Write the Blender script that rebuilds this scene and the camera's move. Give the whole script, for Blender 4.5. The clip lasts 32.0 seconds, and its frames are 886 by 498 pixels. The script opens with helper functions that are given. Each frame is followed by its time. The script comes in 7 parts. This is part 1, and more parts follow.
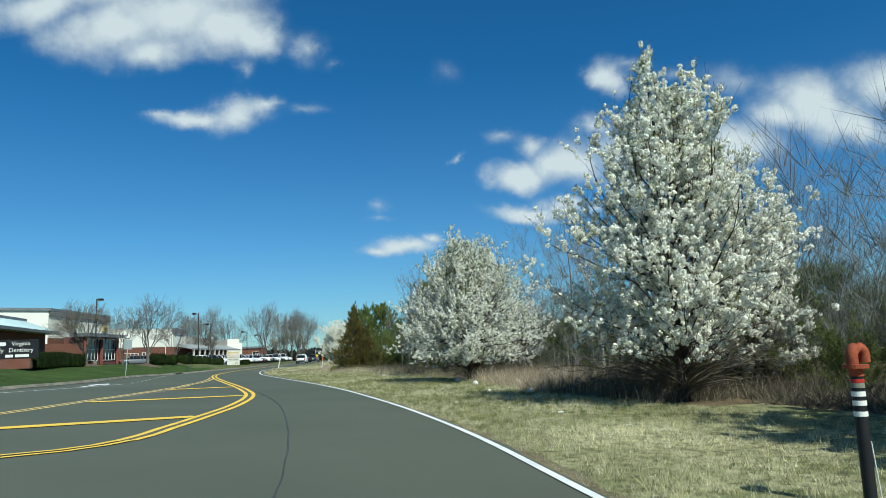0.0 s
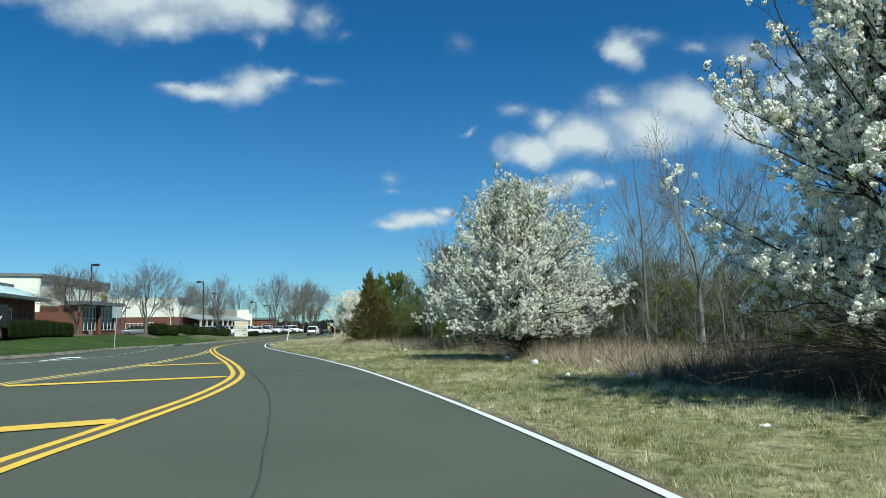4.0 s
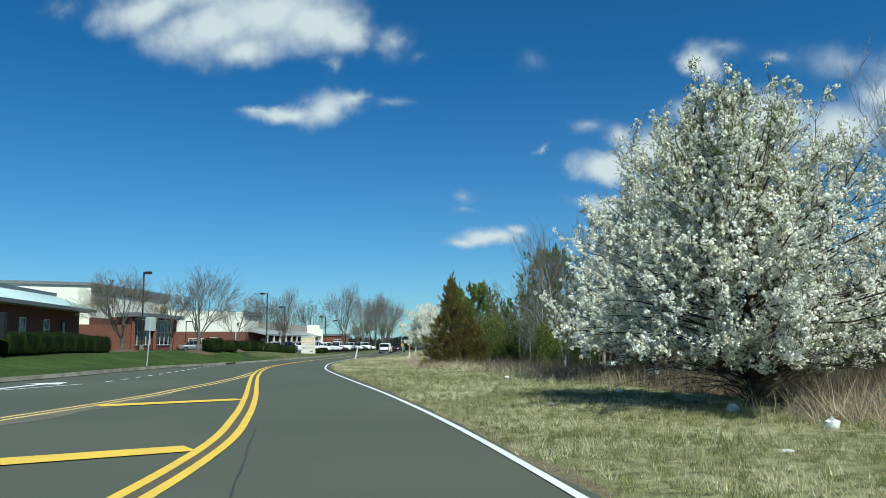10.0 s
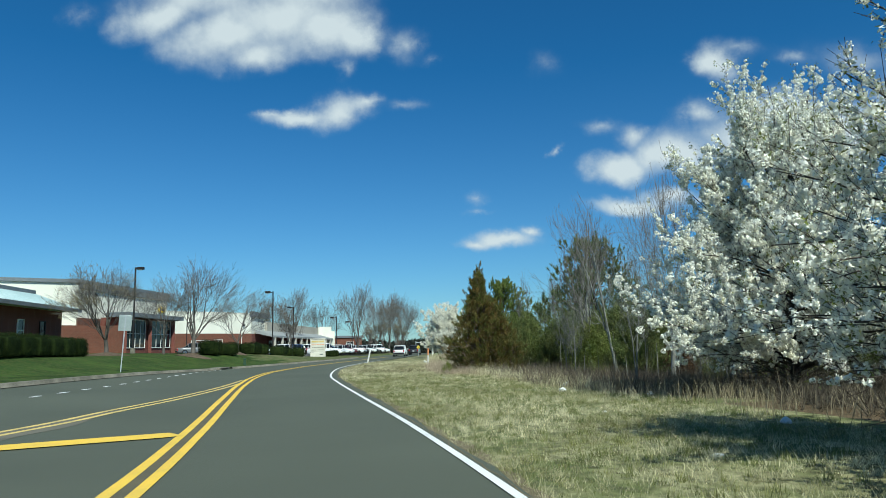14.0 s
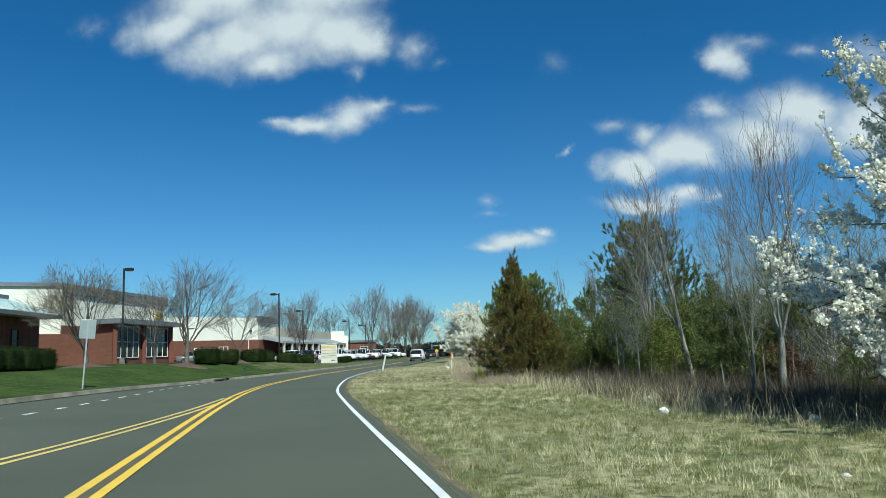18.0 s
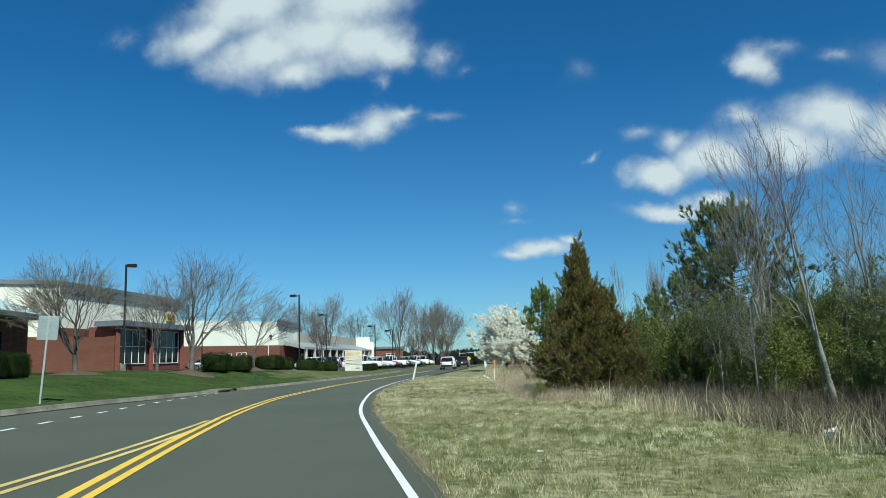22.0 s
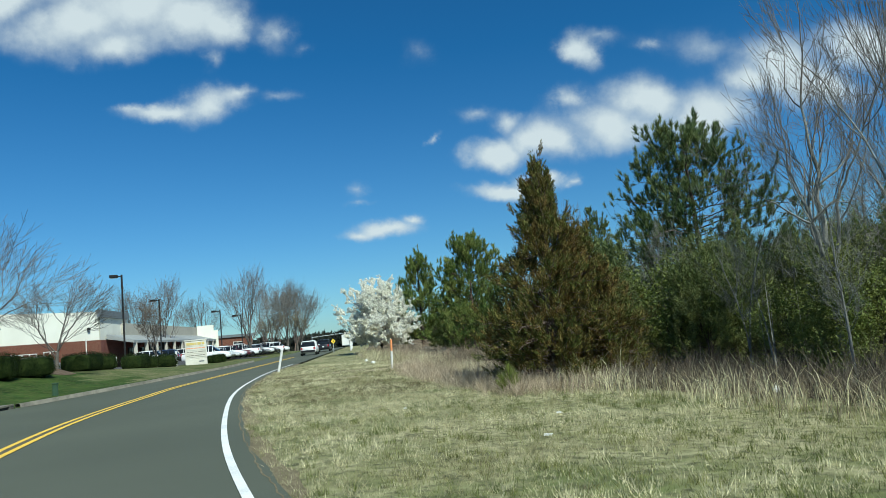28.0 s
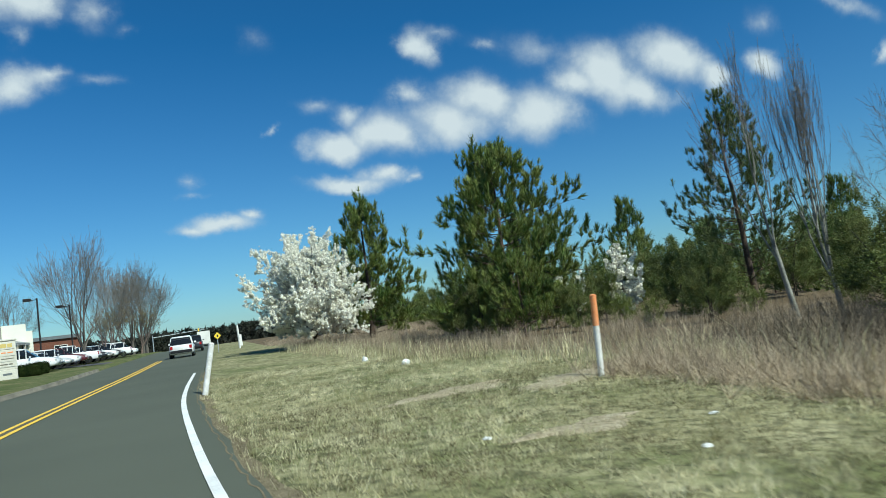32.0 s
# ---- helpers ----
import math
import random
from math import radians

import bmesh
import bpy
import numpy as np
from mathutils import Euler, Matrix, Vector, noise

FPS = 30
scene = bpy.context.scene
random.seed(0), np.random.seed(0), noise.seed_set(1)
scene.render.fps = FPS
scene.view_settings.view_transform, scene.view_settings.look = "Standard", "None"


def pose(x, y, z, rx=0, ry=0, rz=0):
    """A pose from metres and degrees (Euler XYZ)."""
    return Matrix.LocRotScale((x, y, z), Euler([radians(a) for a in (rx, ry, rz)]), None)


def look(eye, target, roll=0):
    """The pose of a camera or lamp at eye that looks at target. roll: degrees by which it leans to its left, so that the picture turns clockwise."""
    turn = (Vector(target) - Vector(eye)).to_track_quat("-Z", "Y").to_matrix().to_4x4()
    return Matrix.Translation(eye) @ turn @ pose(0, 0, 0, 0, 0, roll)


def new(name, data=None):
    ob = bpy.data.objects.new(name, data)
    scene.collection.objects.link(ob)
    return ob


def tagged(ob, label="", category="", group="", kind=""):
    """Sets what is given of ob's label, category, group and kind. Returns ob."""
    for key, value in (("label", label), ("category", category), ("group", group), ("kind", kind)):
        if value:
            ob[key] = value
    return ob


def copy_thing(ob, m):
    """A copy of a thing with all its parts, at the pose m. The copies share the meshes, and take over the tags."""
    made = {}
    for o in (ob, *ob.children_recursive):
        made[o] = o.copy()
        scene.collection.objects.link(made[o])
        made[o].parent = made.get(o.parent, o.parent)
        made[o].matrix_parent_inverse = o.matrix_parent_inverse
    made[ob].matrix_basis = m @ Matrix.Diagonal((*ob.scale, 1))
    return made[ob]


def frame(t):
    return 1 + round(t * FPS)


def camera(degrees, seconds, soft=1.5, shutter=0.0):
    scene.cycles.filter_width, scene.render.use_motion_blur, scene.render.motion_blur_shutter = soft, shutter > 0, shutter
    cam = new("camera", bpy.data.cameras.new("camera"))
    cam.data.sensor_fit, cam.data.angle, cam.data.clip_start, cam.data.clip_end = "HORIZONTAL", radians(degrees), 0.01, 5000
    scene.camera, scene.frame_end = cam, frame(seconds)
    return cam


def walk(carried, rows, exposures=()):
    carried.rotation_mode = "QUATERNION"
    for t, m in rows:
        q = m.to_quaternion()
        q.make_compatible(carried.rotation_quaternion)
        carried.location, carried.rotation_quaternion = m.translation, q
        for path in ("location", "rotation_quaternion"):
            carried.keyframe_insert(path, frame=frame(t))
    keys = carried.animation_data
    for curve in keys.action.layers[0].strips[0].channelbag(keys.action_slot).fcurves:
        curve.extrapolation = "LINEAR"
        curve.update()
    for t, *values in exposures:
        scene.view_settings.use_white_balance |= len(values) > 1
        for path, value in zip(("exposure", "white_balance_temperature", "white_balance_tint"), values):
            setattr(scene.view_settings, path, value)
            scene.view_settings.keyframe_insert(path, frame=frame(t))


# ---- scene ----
cam = camera(64.8, 32.0, soft=0.6, shutter=0.1)
METRES, EYE, TILT, LEAN, TURN = 75.0, 1.5, 0.2, 0.0, -20.5
ROWS = [
    (0.0, 0.0, 0.0, 0.0, 0.33, 8.0, 2.35),
    (0.5, -0.0021, 0.0124, -0.0003, 0.59, 7.88, 2.26),
    (1.0, -0.0042, 0.0248, -0.0006, 0.49, 7.93, 2.17),
    (1.5, -0.0063, 0.0374, -0.001, 0.76, 7.88, 2.15),
    (2.0, -0.0084, 0.0498, -0.0013, 0.98, 7.58, 2.05),
    (2.5, -0.0106, 0.0621, -0.0016, 0.9, 7.32, 1.98),
    (3.0, -0.0128, 0.0743, -0.0018, 1.14, 6.82, 1.99),
    (3.5, -0.015, 0.0865, -0.0019, 1.12, 6.24, 1.97),
    (5.5, -0.0229, 0.1375, -0.0023, 2.88, 5.6, 1.46),
    (6.0, -0.0253, 0.1501, -0.0023, 3.56, 5.79, 1.55),
    (6.5, -0.0276, 0.1627, -0.0022, 4.02, 6.09, 1.64),
    (7.0, -0.0299, 0.1756, -0.0021, 4.38, 6.45, 1.79),
    (7.5, -0.0323, 0.1882, -0.002, 4.76, 6.85, 2.02),
    (8.0, -0.0349, 0.2004, -0.002, 5.31, 7.14, 2.02),
    (8.5, -0.0375, 0.2126, -0.002, 5.78, 7.36, 1.98),
    (9.0, -0.0401, 0.225, -0.0021, 6.25, 7.4, 1.88),
    (9.5, -0.0426, 0.2374, -0.0021, 6.74, 7.44, 1.59),
    (10.0, -0.0453, 0.2495, -0.0022, 7.2, 7.51, 1.29),
    (10.5, -0.0481, 0.2613, -0.0022, 7.67, 7.56, 1.13),
    (11.0, -0.051, 0.274, -0.0023, 7.98, 7.61, 1.05),
    (11.5, -0.0537, 0.2859, -0.0024, 8.14, 7.68, 1.01),
    (12.0, -0.0565, 0.2978, -0.0024, 8.33, 7.72, 1.04),
    (12.5, -0.0592, 0.3098, -0.0025, 8.46, 7.68, 1.06),
    (13.0, -0.0619, 0.3214, -0.0025, 8.4, 7.78, 1.12),
    (13.5, -0.0646, 0.3332, -0.0025, 8.39, 7.79, 1.24),
    (14.0, -0.0674, 0.3447, -0.0026, 8.32, 7.73, 1.39),
    (14.5, -0.0702, 0.3558, -0.0026, 8.14, 7.7, 1.47),
    (16.5, -0.0814, 0.4018, -0.0017, 8.28, 7.79, 2.09),
    (17.0, -0.0846, 0.414, -0.0018, 8.65, 7.94, 2.36),
    (17.5, -0.0879, 0.4258, -0.0018, 9.14, 7.98, 2.5),
    (18.0, -0.0912, 0.4376, -0.0019, 9.52, 8.01, 2.43),
    (18.5, -0.0946, 0.4495, -0.0019, 9.87, 8.21, 2.34),
    (19.0, -0.098, 0.4609, -0.0019, 10.38, 8.36, 2.26),
    (19.5, -0.1016, 0.4722, -0.0019, 10.82, 8.5, 2.21),
    (20.0, -0.1051, 0.4837, -0.002, 11.21, 8.56, 2.13),
    (20.5, -0.1087, 0.495, -0.002, 11.49, 8.56, 1.99),
    (21.0, -0.1124, 0.5063, -0.0021, 11.55, 8.69, 1.95),
    (21.5, -0.116, 0.5176, -0.002, 11.62, 8.76, 2.05),
    (22.0, -0.1198, 0.5286, -0.0021, 11.58, 8.7, 2.11),
    (22.5, -0.1236, 0.5397, -0.002, 11.39, 8.69, 1.92),
    (23.0, -0.1274, 0.5508, -0.002, 10.69, 8.87, 2.0),
    (23.5, -0.1312, 0.5617, -0.0021, 9.92, 8.89, 2.35),
    (24.0, -0.135, 0.5726, -0.002, 9.07, 8.61, 2.93),
    (24.5, -0.1389, 0.5834, -0.0021, 7.66, 8.41, 3.66),
    (25.0, -0.1427, 0.5942, -0.0022, 6.41, 7.91, 4.66),
    (25.5, -0.1466, 0.6051, -0.0022, 5.14, 7.32, 5.42),
    (27.5, -0.1636, 0.6503, -0.0024, 0.66, 6.6, 5.69),
    (28.0, -0.1677, 0.6611, -0.0023, -0.75, 6.34, 5.56),
    (28.5, -0.1718, 0.6719, -0.0023, -2.32, 6.23, 5.39),
    (29.0, -0.1755, 0.683, -0.0025, -3.8, 6.2, 5.92),
    (29.5, -0.1794, 0.6937, -0.0025, -5.08, 5.75, 6.45),
    (30.0, -0.1833, 0.7043, -0.0025, -6.22, 5.11, 6.98),
    (30.5, -0.1892, 0.7206, -0.0024, -7.64, 4.22, 7.86),
    (31.0, -0.217, 0.7994, -0.0032, -9.89, 2.98, 9.44),
    (31.5, -0.2432, 0.8808, -0.0036, -11.88, 3.18, 9.18),
    (32.0, -0.2654, 0.9618, -0.0046, -13.6, 4.38, 7.48),
]
walk(cam, [(t, pose(0, 0, EYE, TILT, LEAN, TURN) @ pose(METRES * x, METRES * y, METRES * z, 90 + pitch, roll, yaw)) for t, x, y, z, yaw, pitch, roll in ROWS], exposures=[(0, 0.03, 6050, 0), (27, 0.03, 6050, 0), (31, 0.12, 6050, 0), (32, 0.04, 6050, 0)])


# ---- world, sun, sky ----
SUN_AZ, SUN_EL = 167.0, 48.0      # clockwise from +y, degrees
SKY, SUN = 0.066, 5.4

world = bpy.data.worlds.new("sky")
scene.world = world
world.use_nodes = True
wn = world.node_tree
wn.nodes.clear()


def wnode(kind, **kw):
    n = wn.nodes.new(kind)
    for k, v in kw.items():
        if k == "op":
            n.operation = v
        elif k == "ins":
            for i, val in v.items():
                n.inputs[i].default_value = val
    return n


def wlink(a, b):
    wn.links.new(a, b)


def wmath(op, a, b=None, c=None, clamp=False):
    n = wnode("ShaderNodeMath", op=op)
    n.use_clamp = clamp
    for i, v in enumerate((a, b, c)):
        if v is None:
            continue
        if isinstance(v, (int, float)):
            n.inputs[i].default_value = v
        else:
            wlink(v, n.inputs[i])
    return n.outputs[0]


def aim(az, el):
    a, e = radians(az), radians(el)
    return Vector((math.sin(a) * math.cos(e), math.cos(a) * math.cos(e), math.sin(e)))


sky = wnode("ShaderNodeTexSky")
sky.sky_type = "NISHITA"
sky.sun_disc = False
sky.sun_elevation, sky.sun_rotation = radians(SUN_EL), radians(SUN_AZ)
sky.air_density, sky.dust_density, sky.ozone_density = 1.0, 0.25, 2.2
coord = wnode("ShaderNodeTexCoord")
CF = aim(20, 16)
CR = CF.cross(Vector((0, 0, 1))).normalized()
CU = CR.cross(CF)


def wdot(v):
    n = wnode("ShaderNodeVectorMath", op="DOT_PRODUCT")
    wlink(coord.outputs["Generated"], n.inputs[0])
    n.inputs[1].default_value = v
    return n.outputs["Value"]


ahead = wmath("MAXIMUM", wdot(CF), 0.05)
flat = wnode("ShaderNodeCombineXYZ")
wlink(wmath("DIVIDE", wdot(CR), ahead), flat.inputs[0])
wlink(wmath("DIVIDE", wdot(CU), ahead), flat.inputs[1])
# cumulus lobes: azimuth, elevation, half width, half height, tilt (degrees), thickness
CLOUDS = [
    (-10.0, 25.4, 4.3, 1.5, 9, 1), (-5.6, 24.3, 4.5, 2.0, 6, 1), (-1.1, 26.0, 5.5, 2.6, 5, 1), (3.2, 25.4, 3.5, 2.1, 3, 1),
    (-2.9, 23.3, 3.8, 1.4, 5, 1), (5.6, 24.6, 1.8, 1.5, 2, 0.9), (-7.0, 27.6, 6.3, 2.2, 8, 1), (1.7, 28.8, 5.5, 2.3, 4, 1),
    (-16.4, 24.0, 1.1, 0.8, 11, 0.4), (9.4, 24.1, 1.2, 1.2, 0, 0.5), (11.5, 23.0, 0.8, 0.4, -1, 0.35), (4.2, 22.1, 1.1, 0.9, 2, 0.5),
    (0.4, 18.7, 2.8, 0.7, 3, 0.9), (3.7, 19.2, 2.8, 1.3, 2, 1), (5.8, 19.9, 1.7, 0.7, 1, 0.8), (-1.6, 18.6, 1.3, 0.3, 3, 0.6),
    (9.6, 19.8, 1.4, 0.4, 0, 0.35), (21.5, 22.3, 1.1, 0.8, -5, 0.25), (15.2, 12.0, 0.9, 0.7, -2, 0.45), (15.4, 11.0, 1.2, 0.2, -2, 0.35),
    (17.2, 8.8, 2.7, 0.8, -2, 1), (19.3, 9.3, 1.4, 0.6, -2, 0.9), (15.1, 8.5, 1.7, 0.5, -2, 0.8), (27.5, 13.7, 2.8, 1.1, -5, 1),
    (25.4, 17.2, 1.7, 0.7, -5, 0.5), (28.3, 16.1, 1.3, 0.9, -6, 0.6), (22.1, 15.5, 0.5, 0.4, -4, 0.5), (34.7, 20.9, 1.7, 1.3, -10, 0.9),
    (36.6, 21.6, 1.7, 0.6, -11, 0.4), (40.6, 20.1, 1.2, 0.4, -12, 0.4), (27.7, 13.6, 2.5, 1.2, -6, 1), (32.0, 14.2, 2.8, 1.7, -7, 1),
    (36.4, 14.9, 3.9, 1.9, -8, 1), (39.4, 16.4, 3.8, 1.7, -9, 1), (44.3, 14.2, 3.3, 2.2, -10, 1), (46.9, 16.0, 2.4, 1.2, -11, 0.9),
    (50.1, 16.1, 3.6, 2.3, -12, 1), (55.0, 16.4, 3.4, 1.9, -14, 1), (52.5, 14.3, 3.1, 1.2, -12, 1), (57.5, 14.3, 1.7, 1.3, -14, 1),
    (61.2, 14.4, 1.6, 0.9, -15, 0.9), (33.4, 17.3, 1.4, 1.2, -7, 0.7), (27.8, 10.7, 3.3, 0.7, -6, 1), (30.9, 11.1, 1.9, 0.7, -7, 0.9),
    (32.9, 10.4, 0.7, 0.4, -7, 0.6), (44.6, 19.1, 2.8, 1.1, -11, 0.4), (61.3, 17.6, 1.3, 0.8, -17, 0.35), (67.2, 16.9, 3.0, 0.6, -19, 0.4),
    (68.6, 13.1, 0.7, 0.9, -17, 0.8), (28.7, 16.1, 1.2, 0.7, -6, 0.5),
]
billow = wnode("ShaderNodeTexNoise", ins={"Scale": 9.0, "Detail": 7.0, "Roughness": 0.62})
wlink(flat.outputs[0], billow.inputs["Vector"])
shift = wnode("ShaderNodeVectorMath", op="SUBTRACT")
wlink(billow.outputs["Color"], shift.inputs[0])
shift.inputs[1].default_value = (0.5, 0.5, 0.5)
warp = wnode("ShaderNodeVectorMath", op="MULTIPLY_ADD")
wlink(shift.outputs[0], warp.inputs[0])
warp.inputs[1].default_value = (0.105, 0.05, 0.0)
wlink(flat.outputs[0], warp.inputs[2])


def lobes():
    field = None
    for az, el, w, h, tilt, s in CLOUDS:
        d = aim(az, el)
        q = d.dot(CF)
        m = wnode("ShaderNodeMapping")
        m.vector_type = "TEXTURE"
        m.inputs["Location"].default_value = (d.dot(CR) / q, d.dot(CU) / q, 0)
        m.inputs["Rotation"].default_value = (0, 0, radians(tilt))
        m.inputs["Scale"].default_value = (math.tan(radians(w)) * 1.42 / q, math.tan(radians(h)) * 1.36 / q, 1)
        wlink(warp.outputs[0], m.inputs["Vector"])
        ln = wnode("ShaderNodeVectorMath", op="LENGTH")
        wlink(m.outputs[0], ln.inputs[0])
        v = wmath("MULTIPLY_ADD", ln.outputs["Value"], -s, s)
        field = wmath("MAXIMUM", v, 0.0) if field is None else wmath("SMOOTH_MAX", v, field, 0.35)
    return field


mass = lobes()
puff = wnode("ShaderNodeTexNoise", ins={"Scale": 10.0, "Detail": 7.0, "Roughness": 0.55})
wlink(flat.outputs[0], puff.inputs["Vector"])
rag = wmath("MULTIPLY", wmath("SUBTRACT", puff.outputs["Fac"], 0.5), wmath("MULTIPLY", mass, 5.0, clamp=True))
dens = wnode("ShaderNodeMapRange", ins={"From Min": 0.02, "From Max": 0.82})
dens.interpolation_type = "SMOOTHSTEP"
wlink(wmath("MULTIPLY_ADD", rag, 0.95, mass), dens.inputs["Value"])
# a thinner, undirected cloud field over the rest of the sky
far = wnode("ShaderNodeTexNoise", ins={"Scale": 3.2, "Detail": 8.0, "Roughness": 0.6})
wlink(coord.outputs["Generated"], far.inputs["Vector"])
fr = wnode("ShaderNodeMapRange", ins={"From Min": 0.55, "From Max": 0.72})
wlink(far.outputs["Fac"], fr.inputs["Value"])
out_of = wnode("ShaderNodeMapRange", ins={"From Min": 0.55, "From Max": 0.4})
wlink(wdot(CF), out_of.inputs["Value"])
cover = wmath("MAXIMUM", wmath("MULTIPLY", dens.outputs[0], 0.96), wmath("MULTIPLY", fr.outputs[0], out_of.outputs[0]))
tone = wnode("ShaderNodeMapRange", ins={"From Min": 0.30, "From Max": 0.68})
wlink(wmath("MULTIPLY_ADD", mass, 0.42, wmath("MULTIPLY_ADD", puff.outputs["Fac"], 0.4, 0.15)), tone.inputs["Value"])
ctone = wnode("ShaderNodeMix")
ctone.data_type = "RGBA"
ctone.inputs["A"].default_value = (0.47, 0.54, 0.60, 1)
ctone.inputs["B"].default_value = (0.72, 0.76, 0.78, 1)
wlink(tone.outputs[0], ctone.inputs["Factor"])
bg_sky = wnode("ShaderNodeBackground", ins={"Strength": SKY})
tint = wnode("ShaderNodeVectorMath", op="MULTIPLY")
sepw = wnode("ShaderNodeSeparateXYZ")
wlink(coord.outputs["Generated"], sepw.inputs[0])
high = wnode("ShaderNodeMapRange", ins={"From Min": 0.0, "From Max": 0.38})
wlink(sepw.outputs["Z"], high.inputs["Value"])
grade = wnode("ShaderNodeMix")
grade.data_type = "RGBA"
grade.inputs["A"].default_value = (0.71, 1.11, 1.44, 1)
grade.inputs["B"].default_value = (0.265, 0.90, 1.36, 1)
wlink(high.outputs[0], grade.inputs["Factor"])
wlink(grade.outputs["Result"], tint.inputs[1])
wlink(sky.outputs[0], tint.inputs[0])
wlink(tint.outputs[0], bg_sky.inputs["Color"])
bg_cloud = wnode("ShaderNodeBackground", ins={"Strength": 0.95})
wlink(ctone.outputs["Result"], bg_cloud.inputs["Color"])
mixw = wnode("ShaderNodeMixShader")
wlink(cover, mixw.inputs["Fac"])
wlink(bg_sky.outputs[0], mixw.inputs[1])
wlink(bg_cloud.outputs[0], mixw.inputs[2])
wout = wnode("ShaderNodeOutputWorld")
wlink(mixw.outputs[0], wout.inputs["Surface"])

sun = new("sun", bpy.data.lights.new("sun", "SUN"))
sun.data.energy, sun.data.angle, sun.data.color = SUN, radians(0.5), (0.96, 0.95, 0.85)
sun.matrix_world = look(aim(SUN_AZ, SUN_EL) * 50, (0, 0, 0))


# ---- materials ----
def mat(name, c1, c2=None, rough=0.85, scale=2.0, fine=40.0, bump=0.15, dist=0.02, metal=0.0, island=0.0, through_light=0.0, spec=0.3, contrast=(0.35, 0.65), rand=0.0):
    m = bpy.data.materials.new(name)
    m.use_nodes = True
    t = m.node_tree
    b = t.nodes["Principled BSDF"]
    b.inputs["Roughness"].default_value = rough
    b.inputs["Metallic"].default_value = metal
    b.inputs["Specular IOR Level"].default_value = spec
    co = t.nodes.new("ShaderNodeTexCoord")
    n1 = t.nodes.new("ShaderNodeTexNoise")
    n1.inputs["Scale"].default_value, n1.inputs["Detail"].default_value = scale, 5
    n2 = t.nodes.new("ShaderNodeTexNoise")
    n2.inputs["Scale"].default_value, n2.inputs["Detail"].default_value = fine, 3
    for n in (n1, n2):
        t.links.new(co.outputs["Object"], n.inputs["Vector"])
    add = t.nodes.new("ShaderNodeMath")
    add.operation = "MULTIPLY_ADD"
    add.inputs[1].default_value = 0.6
    t.links.new(n2.outputs["Fac"], add.inputs[0])
    sc = t.nodes.new("ShaderNodeMath")
    sc.operation = "MULTIPLY_ADD"
    sc.inputs[1].default_value, sc.inputs[2].default_value = 0.9, -0.25
    t.links.new(n1.outputs["Fac"], sc.inputs[0])
    t.links.new(sc.outputs[0], add.inputs[2])
    mr = t.nodes.new("ShaderNodeMapRange")
    mr.inputs["From Min"].default_value, mr.inputs["From Max"].default_value = contrast
    t.links.new(add.outputs[0], mr.inputs["Value"])
    mx = t.nodes.new("ShaderNodeMix")
    mx.data_type = "RGBA"
    c2 = c2 or tuple(v * 0.75 for v in c1)
    mx.inputs["A"].default_value, mx.inputs["B"].default_value = (*c1, 1), (*c2, 1)
    t.links.new(mr.outputs[0], mx.inputs["Factor"])
    colour = mx.outputs["Result"]
    if island or rand:
        if island:
            src = t.nodes.new("ShaderNodeNewGeometry").outputs["Random Per Island"]
        else:
            src = t.nodes.new("ShaderNodeObjectInfo").outputs["Random"]
        hs = t.nodes.new("ShaderNodeHueSaturation")
        k = t.nodes.new("ShaderNodeMapRange")
        amt = island or rand
        k.inputs["To Min"].default_value, k.inputs["To Max"].default_value = 1 - amt, 1 + amt
        t.links.new(src, k.inputs["Value"])
        t.links.new(k.outputs[0], hs.inputs["Value"])
        t.links.new(colour, hs.inputs["Color"])
        colour = hs.outputs["Color"]
    t.links.new(colour, b.inputs["Base Color"])
    if bump:
        bp = t.nodes.new("ShaderNodeBump")
        bp.inputs["Strength"].default_value, bp.inputs["Distance"].default_value = bump, dist
        t.links.new(n2.outputs["Fac"], bp.inputs["Height"])
        t.links.new(bp.outputs[0], b.inputs["Normal"])
    if through_light:
        tr = t.nodes.new("ShaderNodeBsdfTranslucent")
        t.links.new(colour, tr.inputs["Color"])
        ms = t.nodes.new("ShaderNodeMixShader")
        ms.inputs["Fac"].default_value = through_light
        t.links.new(b.outputs[0], ms.inputs[1])
        t.links.new(tr.outputs[0], ms.inputs[2])
        t.links.new(ms.outputs[0], t.nodes["Material Output"].inputs["Surface"])
    return m


